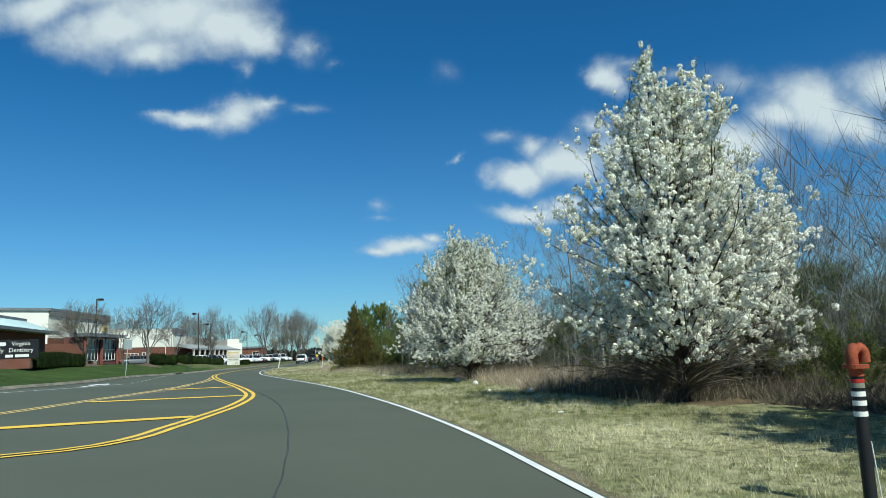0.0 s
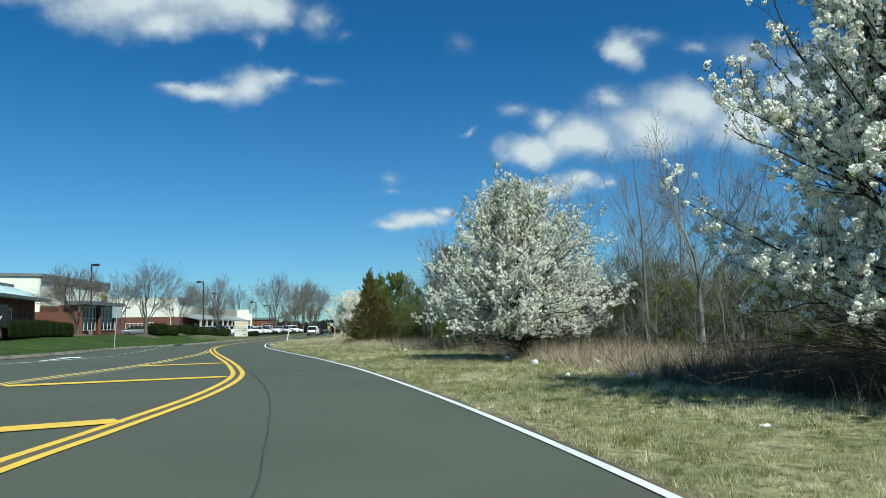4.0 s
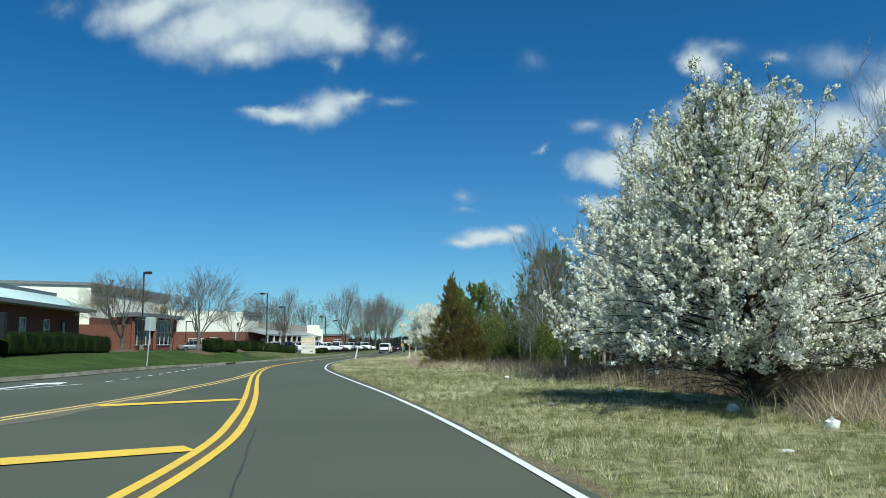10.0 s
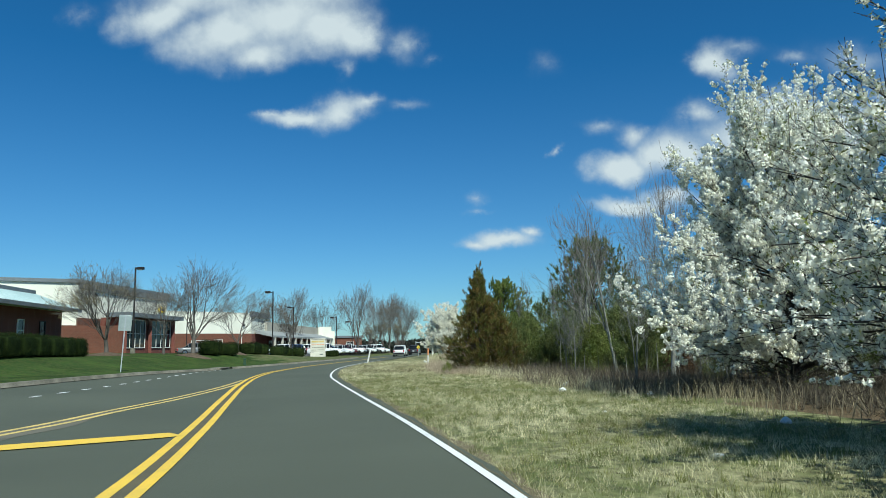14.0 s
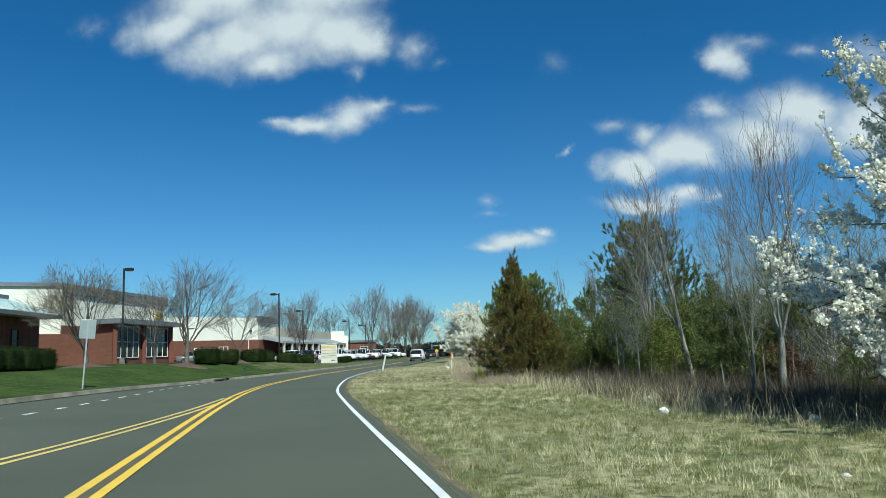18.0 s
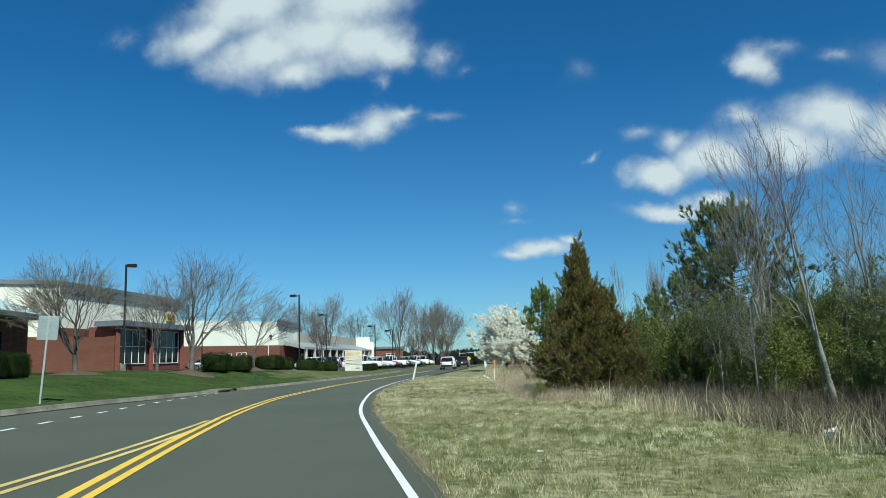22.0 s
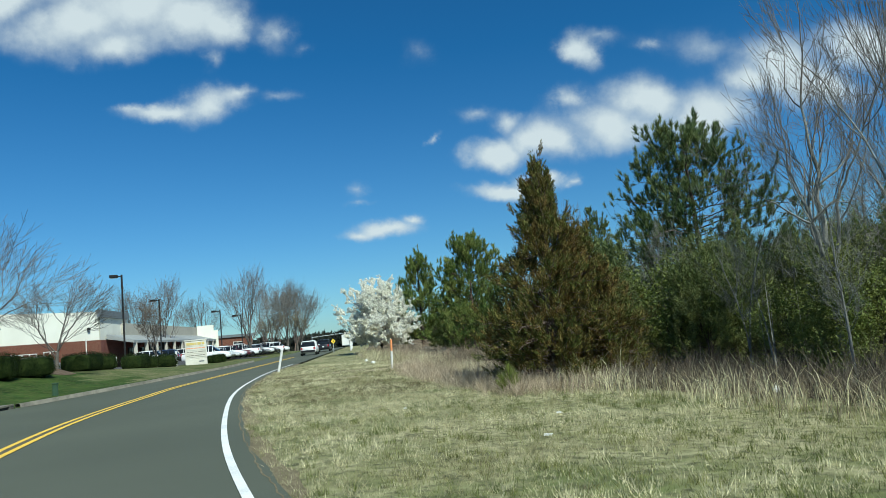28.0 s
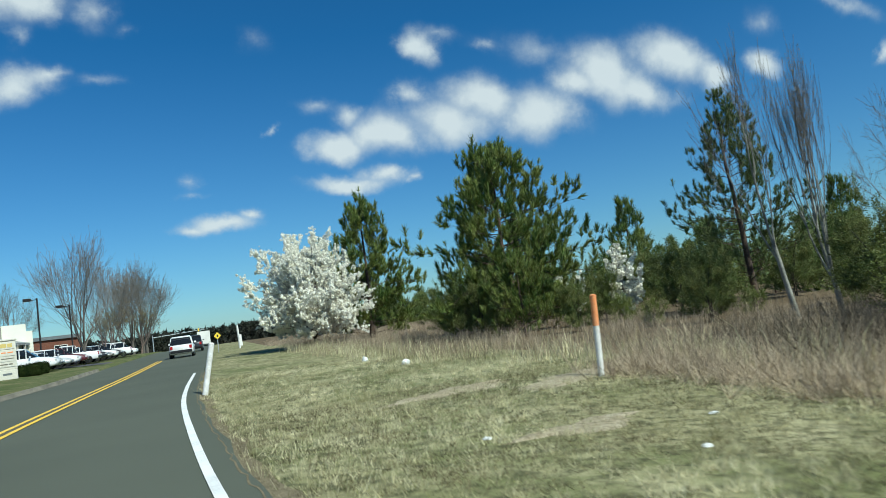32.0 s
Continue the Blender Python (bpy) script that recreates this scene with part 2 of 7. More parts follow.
def ground_mat(name, tones, s_big, s_mid, s_fine, bump, lush=None):
    """Turf or litter of three tones, mottled at three sizes."""
    m = bpy.data.materials.new(name)
    m.use_nodes = True
    t = m.node_tree
    b = t.nodes["Principled BSDF"]
    b.inputs["Roughness"].default_value, b.inputs["Specular IOR Level"].default_value = 0.95, 0.1
    co = t.nodes.new("ShaderNodeTexCoord")
    ns = []
    for s in (s_big, s_mid, s_fine):
        n = t.nodes.new("ShaderNodeTexNoise")
        n.inputs["Scale"].default_value, n.inputs["Detail"].default_value, n.inputs["Roughness"].default_value = s, 6, 0.65
        t.links.new(co.outputs["Object"], n.inputs["Vector"])
        ns.append(n)
    first = ns[0].outputs["Fac"]
    if lush:
        sep = t.nodes.new("ShaderNodeSeparateXYZ")
        t.links.new(co.outputs["Object"], sep.inputs[0])
        up, dn = t.nodes.new("ShaderNodeMapRange"), t.nodes.new("ShaderNodeMapRange")
        up.inputs["From Min"].default_value, up.inputs["From Max"].default_value, up.inputs["To Max"].default_value = lush[0], lush[1], lush[4]
        dn.inputs["From Min"].default_value, dn.inputs["From Max"].default_value, dn.inputs["To Max"].default_value = lush[3], lush[2], lush[4]
        low = t.nodes.new("ShaderNodeMath")
        low.operation = "MINIMUM"
        sm = t.nodes.new("ShaderNodeMath")
        sm.operation = "ADD"
        for m_ in (up, dn):
            t.links.new(sep.outputs["Y"], m_.inputs["Value"])
        t.links.new(up.outputs[0], low.inputs[0])
        t.links.new(dn.outputs[0], low.inputs[1])
        t.links.new(low.outputs[0], sm.inputs[0])
        t.links.new(first, sm.inputs[1])
        first = sm.outputs[0]
    colour = None
    for n, lo, hi, c in ((ns[0], 0.42, 0.62, tones[1]), (ns[1], 0.45, 0.68, tones[2]), (ns[2], 0.44, 0.66, tones[3])):
        mr = t.nodes.new("ShaderNodeMapRange")
        mr.inputs["From Min"].default_value, mr.inputs["From Max"].default_value = lo, hi
        t.links.new(first if n is ns[0] else n.outputs["Fac"], mr.inputs["Value"])
        mx = t.nodes.new("ShaderNodeMix")
        mx.data_type = "RGBA"
        if colour is None:
            mx.inputs["A"].default_value = (*tones[0], 1)
        else:
            t.links.new(colour, mx.inputs["A"])
        mx.inputs["B"].default_value = (*c, 1)
        t.links.new(mr.outputs[0], mx.inputs["Factor"])
        colour = mx.outputs["Result"]
    t.links.new(colour, b.inputs["Base Color"])
    bp = t.nodes.new("ShaderNodeBump")
    bp.inputs["Strength"].default_value, bp.inputs["Distance"].default_value = bump, 0.05
    t.links.new(ns[2].outputs["Fac"], bp.inputs["Height"])
    t.links.new(bp.outputs[0], b.inputs["Normal"])
    return m


def brick_mat(name, c1, c2, mortar):
    m = bpy.data.materials.new(name)
    m.use_nodes = True
    t = m.node_tree
    b = t.nodes["Principled BSDF"]
    b.inputs["Roughness"].default_value = 0.9
    co = t.nodes.new("ShaderNodeTexCoord")
    mp = t.nodes.new("ShaderNodeMapping")
    mp.inputs["Rotation"].default_value = (radians(90), 0, 0)
    t.links.new(co.outputs["Object"], mp.inputs["Vector"])
    br = t.nodes.new("ShaderNodeTexBrick")
    br.inputs["Color1"].default_value, br.inputs["Color2"].default_value, br.inputs["Mortar"].default_value = (*c1, 1), (*c2, 1), (*mortar, 1)
    br.inputs["Scale"].default_value = 1.0
    br.inputs["Brick Width"].default_value, br.inputs["Row Height"].default_value, br.inputs["Mortar Size"].default_value = 0.21, 0.075, 0.006
    t.links.new(mp.outputs[0], br.inputs["Vector"])
    n = t.nodes.new("ShaderNodeTexNoise")
    n.inputs["Scale"].default_value = 0.8
    n.inputs["Detail"].default_value = 6
    t.links.new(co.outputs["Object"], n.inputs["Vector"])
    hs = t.nodes.new("ShaderNodeHueSaturation")
    k = t.nodes.new("ShaderNodeMapRange")
    k.inputs["To Min"].default_value, k.inputs["To Max"].default_value = 0.75, 1.25
    t.links.new(n.outputs["Fac"], k.inputs["Value"])
    t.links.new(k.outputs[0], hs.inputs["Value"])
    t.links.new(br.outputs["Color"], hs.inputs["Color"])
    t.links.new(hs.outputs[0], b.inputs["Base Color"])
    return m


M = {}
M["asphalt"] = mat("asphalt", (0.104, 0.112, 0.081), (0.076, 0.083, 0.060), rough=0.8, scale=0.18, fine=90, bump=0.4, dist=0.01, spec=0.3, contrast=(0.25, 0.75))
M["asphalt_lot"] = mat("asphalt_lot", (0.09, 0.09, 0.09), (0.065, 0.065, 0.066), rough=0.9, scale=0.3, fine=60, bump=0.3, dist=0.01)
M["tar"] = mat("tar", (0.06, 0.063, 0.056), rough=0.6, fine=30)
M["yellow_paint"] = mat("yellow_paint", (0.82, 0.535, 0.07), (0.66, 0.45, 0.085), rough=0.75, scale=1.5, fine=45, contrast=(0.42, 0.75))
M["yellow_worn"] = mat("yellow_worn", (0.76, 0.55, 0.17), (0.46, 0.36, 0.15), rough=0.8, scale=1.2, fine=35, contrast=(0.35, 0.72))
M["dusty_asphalt"] = mat("dusty_asphalt", (0.17, 0.155, 0.115), (0.12, 0.115, 0.088), rough=0.9, scale=1.1, fine=50, bump=0.3, dist=0.01, contrast=(0.3, 0.7))
M["stained_asphalt"] = mat("stained_asphalt", (0.135, 0.115, 0.068), (0.10, 0.092, 0.062), rough=0.9, scale=1.5, fine=50, bump=0.2)
M["white_paint"] = mat("white_paint", (0.80, 0.80, 0.78), (0.55, 0.55, 0.53), rough=0.75, scale=1.5, fine=45, contrast=(0.45, 0.8))
M["scuff"] = mat("scuff", (0.30, 0.30, 0.28), (0.16, 0.165, 0.15), rough=0.9, fine=60)
M["concrete"] = mat("concrete", (0.25, 0.23, 0.18), (0.12, 0.11, 0.085), scale=1.2, fine=30, bump=0.25)
M["lawn"] = ground_mat("lawn", ((0.025, 0.058, 0.012), (0.056, 0.100, 0.020), (0.014, 0.032, 0.007), (0.080, 0.092, 0.030)), 0.30, 0.7, 5.0, 0.9)
M["thin_lawn"] = ground_mat("thin_lawn", ((0.115, 0.130, 0.048), (0.055, 0.092, 0.024), (0.22, 0.20, 0.105), (0.075, 0.08, 0.035)), 0.25, 0.9, 6.0, 0.9)
M["dry_turf"] = ground_mat("dry_turf", ((0.295, 0.272, 0.143), (0.145, 0.166, 0.062), (0.42, 0.385, 0.222), (0.085, 0.085, 0.043)), 0.16, 0.9, 5.5, 0.9, (28, 40, 50, 61, 0.12))
M["litter"] = ground_mat("litter", ((0.16, 0.11, 0.065), (0.22, 0.16, 0.10), (0.10, 0.075, 0.045), (0.07, 0.06, 0.035)), 0.3, 1.5, 12.0, 0.9)
M["soil"] = ground_mat("soil", ((0.17, 0.14, 0.085), (0.22, 0.185, 0.115), (0.11, 0.09, 0.055), (0.28, 0.235, 0.15)), 0.6, 2.5, 16.0, 0.9)
M["sand"] = ground_mat("sand", ((0.42, 0.36, 0.25), (0.34, 0.28, 0.18), (0.48, 0.42, 0.30), (0.24, 0.20, 0.12)), 0.5, 2.0, 11.0, 0.8)
M["bark_dark"] = mat("bark_dark", (0.075, 0.058, 0.045), (0.035, 0.028, 0.023), scale=3, fine=25, bump=0.6, dist=0.03)
M["bark_grey"] = mat("bark_grey", (0.26, 0.258, 0.232), (0.14, 0.138, 0.122), scale=2.2, fine=20, bump=0.5, dist=0.03, rand=0.25)
M["bark_pale"] = mat("bark_pale", (0.35, 0.345, 0.30), (0.16, 0.155, 0.13), scale=1.6, fine=18, bump=0.5, dist=0.03)
M["bark_twig"] = mat("bark_twig", (0.21, 0.19, 0.168), (0.125, 0.112, 0.098), scale=2, fine=20, bump=0.3)
M["bark_pine"] = mat("bark_pine", (0.13, 0.085, 0.06), (0.06, 0.045, 0.036), scale=3, fine=14, bump=0.8, dist=0.05)
M["bark_red"] = mat("bark_red", (0.24, 0.17, 0.14), (0.13, 0.095, 0.08), scale=3, fine=20, bump=0.4)
M["bark_low"] = mat("bark_low", (0.125, 0.105, 0.075), (0.06, 0.048, 0.036), scale=3, fine=25, bump=0.5, dist=0.03)
M["blossom"] = mat("blossom", (0.95, 0.935, 0.85), (0.90, 0.875, 0.75), rough=0.9, scale=1.2, fine=14, bump=0, island=0.05, through_light=0.18)
M["young_leaf"] = mat("young_leaf", (0.26, 0.30, 0.07), (0.18, 0.20, 0.05), rough=0.6, bump=0, island=0.3, through_light=0.35)
M["cedar"] = mat("cedar", (0.098, 0.122, 0.026), (0.185, 0.120, 0.036), rough=0.8, scale=1.8, fine=6, bump=0, island=0.5, through_light=0.2)
M["pine"] = mat("pine", (0.085, 0.145, 0.03), (0.23, 0.255, 0.065), rough=0.6, scale=0.8, fine=5, bump=0, island=0.45, through_light=0.12)
M["pine_dark"] = mat("pine_dark", (0.085, 0.135, 0.045), (0.19, 0.215, 0.075), rough=0.6, scale=0.8, fine=5, bump=0, island=0.45, through_light=0.12)
M["wood_green"] = mat("wood_green", (0.10, 0.15, 0.042), (0.20, 0.225, 0.07), rough=0.8, scale=0.35, fine=3, bump=0, island=0.35, through_light=0.25)
M["brush_pale"] = mat("brush_pale", (0.56, 0.455, 0.325), (0.36, 0.285, 0.20), rough=0.9, scale=0.5, fine=5, bump=0, island=0.4, through_light=0.2)
M["evergreen"] = mat("evergreen", (0.105, 0.145, 0.042), (0.215, 0.225, 0.075), rough=0.7, scale=0.9, fine=5, bump=0, island=0.5, through_light=0.3)
M["ivy"] = mat("ivy", (0.125, 0.168, 0.036), (0.235, 0.25, 0.066), rough=0.55, scale=0.8, fine=6, bump=0, island=0.45, through_light=0.3)
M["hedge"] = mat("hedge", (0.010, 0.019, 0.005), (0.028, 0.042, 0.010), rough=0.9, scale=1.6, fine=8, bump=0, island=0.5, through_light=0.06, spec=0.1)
M["dry_leaf"] = mat("dry_leaf", (0.17, 0.095, 0.05), (0.11, 0.065, 0.035), rough=0.7, bump=0, island=0.4, through_light=0.25)
M["bud"] = mat("bud", (0.30, 0.23, 0.11), (0.23, 0.19, 0.08), rough=0.7, bump=0, island=0.3, through_light=0.2)
M["straw"] = mat("straw", (0.47, 0.40, 0.26), (0.27, 0.225, 0.14), rough=0.85, scale=0.6, fine=6, bump=0, island=0.4, through_light=0.25)
M["bramble"] = mat("bramble", (0.175, 0.145, 0.10), (0.10, 0.08, 0.057), rough=0.85, scale=0.6, fine=6, bump=0, island=0.4)
M["blade_dry"] = mat("blade_dry", (0.85, 0.775, 0.51), (0.33, 0.305, 0.155), rough=0.85, scale=0.35, fine=4, bump=0, island=0.35, through_light=0.3)
M["thatch"] = mat("thatch", (0.19, 0.155, 0.085), (0.10, 0.085, 0.045), rough=0.9, scale=0.6, fine=5, bump=0, island=0.4, through_light=0.15)
M["bark_street"] = mat("bark_street", (0.15, 0.132, 0.112), (0.085, 0.074, 0.062), scale=2.2, fine=20, bump=0.4, dist=0.03)
M["blade_green"] = mat("blade_green", (0.12, 0.15, 0.04), (0.27, 0.265, 0.095), rough=0.8, scale=0.5, fine=5, bump=0, island=0.4, through_light=0.3)
M["brick"] = brick_mat("brick", (0.165, 0.053, 0.029), (0.126, 0.040, 0.023), (0.18, 0.115, 0.08))
M["brick_dark"] = brick_mat("brick_dark", (0.165, 0.043, 0.029), (0.13, 0.035, 0.025), (0.2, 0.1, 0.075))
M["stucco"] = mat("stucco", (0.80, 0.78, 0.68), (0.70, 0.68, 0.58), scale=0.4, fine=25, bump=0.15)
M["stucco_white"] = mat("stucco_white", (0.82, 0.80, 0.68), (0.74, 0.72, 0.61), scale=0.3, fine=25, bump=0.1)
M["metal_grey"] = mat("metal_grey", (0.20, 0.22, 0.23), (0.15, 0.165, 0.175), rough=0.5, metal=0.2, fine=10, bump=0.05)
M["fascia_dark"] = mat("fascia_dark", (0.17, 0.175, 0.17), (0.13, 0.135, 0.13), rough=0.6, scale=0.5, fine=8, bump=0.05)
M["fascia_grey"] = mat("fascia_grey", (0.34, 0.35, 0.34), (0.27, 0.28, 0.27), rough=0.6, scale=0.5, fine=8, bump=0.05)
M["metal_roof"] = mat("metal_roof", (0.62, 0.72, 0.72), (0.52, 0.63, 0.63), rough=0.4, metal=0.2, scale=0.4, fine=8, bump=0.03)
M["galvanised"] = mat("galvanised", (0.50, 0.52, 0.53), (0.40, 0.42, 0.43), rough=0.5, metal=0.6, fine=12, bump=0.05)
M["bronze"] = mat("bronze", (0.035, 0.032, 0.030), rough=0.5, metal=0.3, fine=10, bump=0.05)
M["black"] = mat("black", (0.018, 0.018, 0.020), rough=0.5, fine=10, bump=0.05)
M["rubber"] = mat("rubber", (0.02, 0.02, 0.02), rough=0.9, fine=20, bump=0.1)
M["white_sign"] = mat("white_sign", (0.82, 0.80, 0.74), (0.72, 0.70, 0.64), rough=0.55, scale=0.8, fine=12, bump=0.05)
M["sign_cream"] = mat("sign_cream", (0.72, 0.69, 0.60), (0.62, 0.59, 0.50), rough=0.6, scale=0.8, fine=12, bump=0.05)
M["sign_ochre"] = mat("sign_ochre", (0.66, 0.50, 0.16), (0.58, 0.45, 0.16), rough=0.6, bump=0)
M["stucco_tan"] = mat("stucco_tan", (0.46, 0.43, 0.36), (0.38, 0.355, 0.30), scale=0.4, fine=25, bump=0.15)
M["sign_back"] = mat("sign_back", (0.42, 0.46, 0.43), (0.34, 0.38, 0.36), rough=0.4, metal=0.5, fine=12, bump=0.03)
M["sign_yellow"] = mat("sign_yellow", (0.85, 0.62, 0.06), (0.75, 0.52, 0.05), rough=0.5, bump=0)
M["orange_faded"] = mat("orange_faded", (0.78, 0.24, 0.07), (0.78, 0.34, 0.16), rough=0.6, scale=4, fine=20, bump=0.08)
M["post_white"] = mat("post_white", (0.80, 0.79, 0.76), (0.62, 0.60, 0.56), rough=0.6, scale=4, fine=20, bump=0.1)
M["rust"] = mat("rust", (0.34, 0.075, 0.03), (0.19, 0.045, 0.022), rough=0.75, scale=8, fine=40, bump=0.35, dist=0.005)
M["red"] = mat("red", (0.55, 0.035, 0.03), rough=0.5, bump=0)
M["green_box"] = mat("green_box", (0.035, 0.075, 0.04), rough=0.6, bump=0.05)
M["blue"] = mat("blue", (0.05, 0.11, 0.30), rough=0.5, bump=0)
M["mulch"] = ground_mat("mulch", ((0.105, 0.075, 0.052), (0.14, 0.105, 0.075), (0.07, 0.05, 0.035), (0.17, 0.13, 0.095)), 0.8, 3, 20, 1.0)
M["far_wood"] = mat("far_wood", (0.018, 0.026, 0.016), (0.03, 0.03, 0.022), scale=0.08, fine=0.9, bump=0)
M["tail"] = mat("tail", (0.45, 0.02, 0.02), rough=0.25, bump=0)
M["chrome"] = mat("chrome", (0.7, 0.7, 0.72), rough=0.2, metal=1.0, bump=0)
M["litter_white"] = mat("litter_white", (0.78, 0.78, 0.76), (0.6, 0.6, 0.58), rough=0.6, scale=6, fine=30, bump=0.2)


def glass_mat(name, c, rough=0.06):
    m = bpy.data.materials.new(name)
    m.use_nodes = True
    b = m.node_tree.nodes["Principled BSDF"]
    b.inputs["Base Color"].default_value = (*c, 1)
    b.inputs["Roughness"].default_value = rough
    b.inputs["Specular IOR Level"].default_value = 0.3
    return m


M["glass"] = glass_mat("dark_glass", (0.012, 0.015, 0.018))
M["lens"] = glass_mat("lens", (0.55, 0.55, 0.52), 0.2)


def paint_mat(name, c):
    m = mat(name, c, tuple(v * 0.92 for v in c), rough=0.3, scale=1, fine=10, bump=0, spec=0.5)
    m.node_tree.nodes["Principled BSDF"].inputs["Coat Weight"].default_value = 0.6
    return m


PAINT = {k: paint_mat("car_" + k, c) for k, c in dict(white=(0.78, 0.78, 0.77), silver=(0.45, 0.46, 0.47), black=(0.02, 0.02, 0.022), grey=(0.14, 0.145, 0.15), red=(0.28, 0.03, 0.03), blue=(0.04, 0.07, 0.16), maroon=(0.10, 0.02, 0.025)).items()}


# ---- mesh helpers ----
def part(name, bm, material, parent=None, label=""):
    """One bmesh as one mesh object, under a thing or a part."""
    me = bpy.data.meshes.new(name)
    bm.to_mesh(me)
    bm.free()
    for m in (material if isinstance(material, (list, tuple)) else [material]):
        me.materials.append(m)
    ob = new(name, me)
    if parent is not None:
        ob.parent = parent
    if label:
        ob["label"] = label
    return ob


def raw(name, verts, faces, material, parent=None, label="", smooth=False, mids=None):
    """A mesh object from arrays: faces all of one size."""
    verts, faces = np.asarray(verts, dtype=np.float32), np.asarray(faces, dtype=np.int32)
    me = bpy.data.meshes.new(name)
    k = faces.shape[1]
    me.vertices.add(len(verts))
    me.vertices.foreach_set("co", verts.ravel())
    me.loops.add(faces.size)
    me.loops.foreach_set("vertex_index", faces.ravel())
    me.polygons.add(len(faces))
    me.polygons.foreach_set("loop_start", np.arange(0, faces.size, k, dtype=np.int32))
    if smooth:
        me.polygons.foreach_set("use_smooth", np.ones(len(faces), dtype=bool))
    for m in (material if isinstance(material, (list, tuple)) else [material]):
        me.materials.append(m)
    if mids is not None:
        me.polygons.foreach_set("material_index", np.asarray(mids, dtype=np.int32))
    me.update(calc_edges=True)
    me.validate()
    ob = new(name, me)
    if parent is not None:
        ob.parent = parent
    if label:
        ob["label"] = label
    return ob


def thing(name, x, y, z, label, category, group="", rz=0.0, kind=""):
    ob = new(name)
    ob.empty_display_size = 0.2
    ob.matrix_basis = pose(x, y, z, 0, 0, rz)
    return tagged(ob, label, category, group, kind)


def add_box(bm, c, s, rz=0.0, bevel=0.0, taper=1.0):
    """A box of size s centred at c; taper: the top's share of the base."""
    m = Matrix.Translation(c) @ Matrix.Rotation(radians(rz), 4, "Z") @ Matrix.Diagonal((*s, 1))
    r = bmesh.ops.create_cube(bm, size=1, matrix=m)
    if taper != 1.0:
        top = c[2]
        for v in r["verts"]:
            if v.co.z > top:
                v.co.x, v.co.y = c[0] + (v.co.x - c[0]) * taper, c[1] + (v.co.y - c[1]) * taper
    if bevel:
        es = list({e for v in r["verts"] for e in v.link_edges})
        bmesh.ops.bevel(bm, geom=es, offset=bevel, segments=2, affect="EDGES", profile=0.6)
    return r


def box(c, s, rz=0.0, bevel=0.0, taper=1.0):
    bm = bmesh.new()
    add_box(bm, c, s, rz, bevel, taper)
    return bm


def add_rod(bm, a, b, r1, r2=None, n=10):
    a, b = Vector(a), Vector(b)
    d = b - a
    m = Matrix.Translation((a + b) / 2) @ d.to_track_quat("Z", "Y").to_matrix().to_4x4()
    bmesh.ops.create_cone(bm, cap_ends=True, segments=n, radius1=r1, radius2=r1 if r2 is None else r2, depth=d.length, matrix=m)


def rod(a, b, r1, r2=None, n=10):
    bm = bmesh.new()
    add_rod(bm, a, b, r1, r2, n)
    return bm


def prism(plan, z0, z1):
    """A closed block over a plan of (x, y) corners."""
    bm = bmesh.new()
    lo = [bm.verts.new((x, y, z0)) for x, y in plan]
    hi = [bm.verts.new((x, y, z1)) for x, y in plan]
    bm.faces.new(lo[::-1])
    bm.faces.new(hi)
    n = len(plan)
    for i in range(n):
        bm.faces.new((lo[i], lo[(i + 1) % n], hi[(i + 1) % n], hi[i]))
    bmesh.ops.recalc_face_normals(bm, faces=bm.faces)
    return bm


def smooth_step(a, b, x):
    t = np.clip((np.asarray(x, dtype=float) - a) / (b - a), 0, 1)
    return t * t * (3 - 2 * t)


def spline(pts):
    """A smooth curve x(y) through (y, x) knots, straight beyond the ends."""
    ys, xs = np.array([p[0] for p in pts], float), np.array([p[1] for p in pts], float)
    h = np.diff(ys)
    s = np.diff(xs) / h
    m = np.concatenate([[s[0]], (s[:-1] * h[1:] + s[1:] * h[:-1]) / (h[1:] + h[:-1]), [s[-1]]])

    def f(y):
        y = np.asarray(y, float)
        i = np.clip(np.searchsorted(ys, y) - 1, 0, len(h) - 1)
        t = (y - ys[i]) / h[i]
        mid = (2 * t**3 - 3 * t**2 + 1) * xs[i] + (t**3 - 2 * t**2 + t) * h[i] * m[i] + (3 * t**2 - 2 * t**3) * xs[i + 1] + (t**3 - t**2) * h[i] * m[i + 1]
        return np.where(y < ys[0], xs[0] + m[0] * (y - ys[0]), np.where(y > ys[-1], xs[-1] + m[-1] * (y - ys[-1]), mid))
    return f


# ---- the plan: lines x(y) along the road ----
edge_x = spline([(-20, -1.2), (0, 2.75), (6.2, 3.82), (11.2, 4.7), (17, 5.42), (23, 5.92), (30.5, 6.33), (38, 6.44), (47, 6.33), (55, 6.25), (62, 6.3), (69, 6.78), (77, 7.68), (81, 8.36), (85.3, 9.22), (91.8, 10.68), (96, 11.8), (103, 13.8), (115, 17.2)])
gore_x = spline([(13.85, -0.98), (14.7, -0.67), (15.95, -0.35), (17.5, 0.08), (19, 0.47), (20.2, 0.78), (22.2, 1.28), (25.6, 1.96), (27.2, 2.22), (30, 2.55), (34, 2.68), (39, 2.67), (47, 2.5), (55, 2.36), (62, 2.38)])
left_x = spline([(14, -7.3), (18, -6.0), (23.6, -4.3), (26.8, -3.5), (29.5, -2.85), (32.2, -2.12), (34.9, -1.45), (36.7, -1.0), (39.3, -0.46), (41, -0.1), (43.5, 0.26), (47.4, 0.93), (50.1, 1.3), (55, 1.83), (60, 2.16), (65, 2.42), (70, 2.84)])
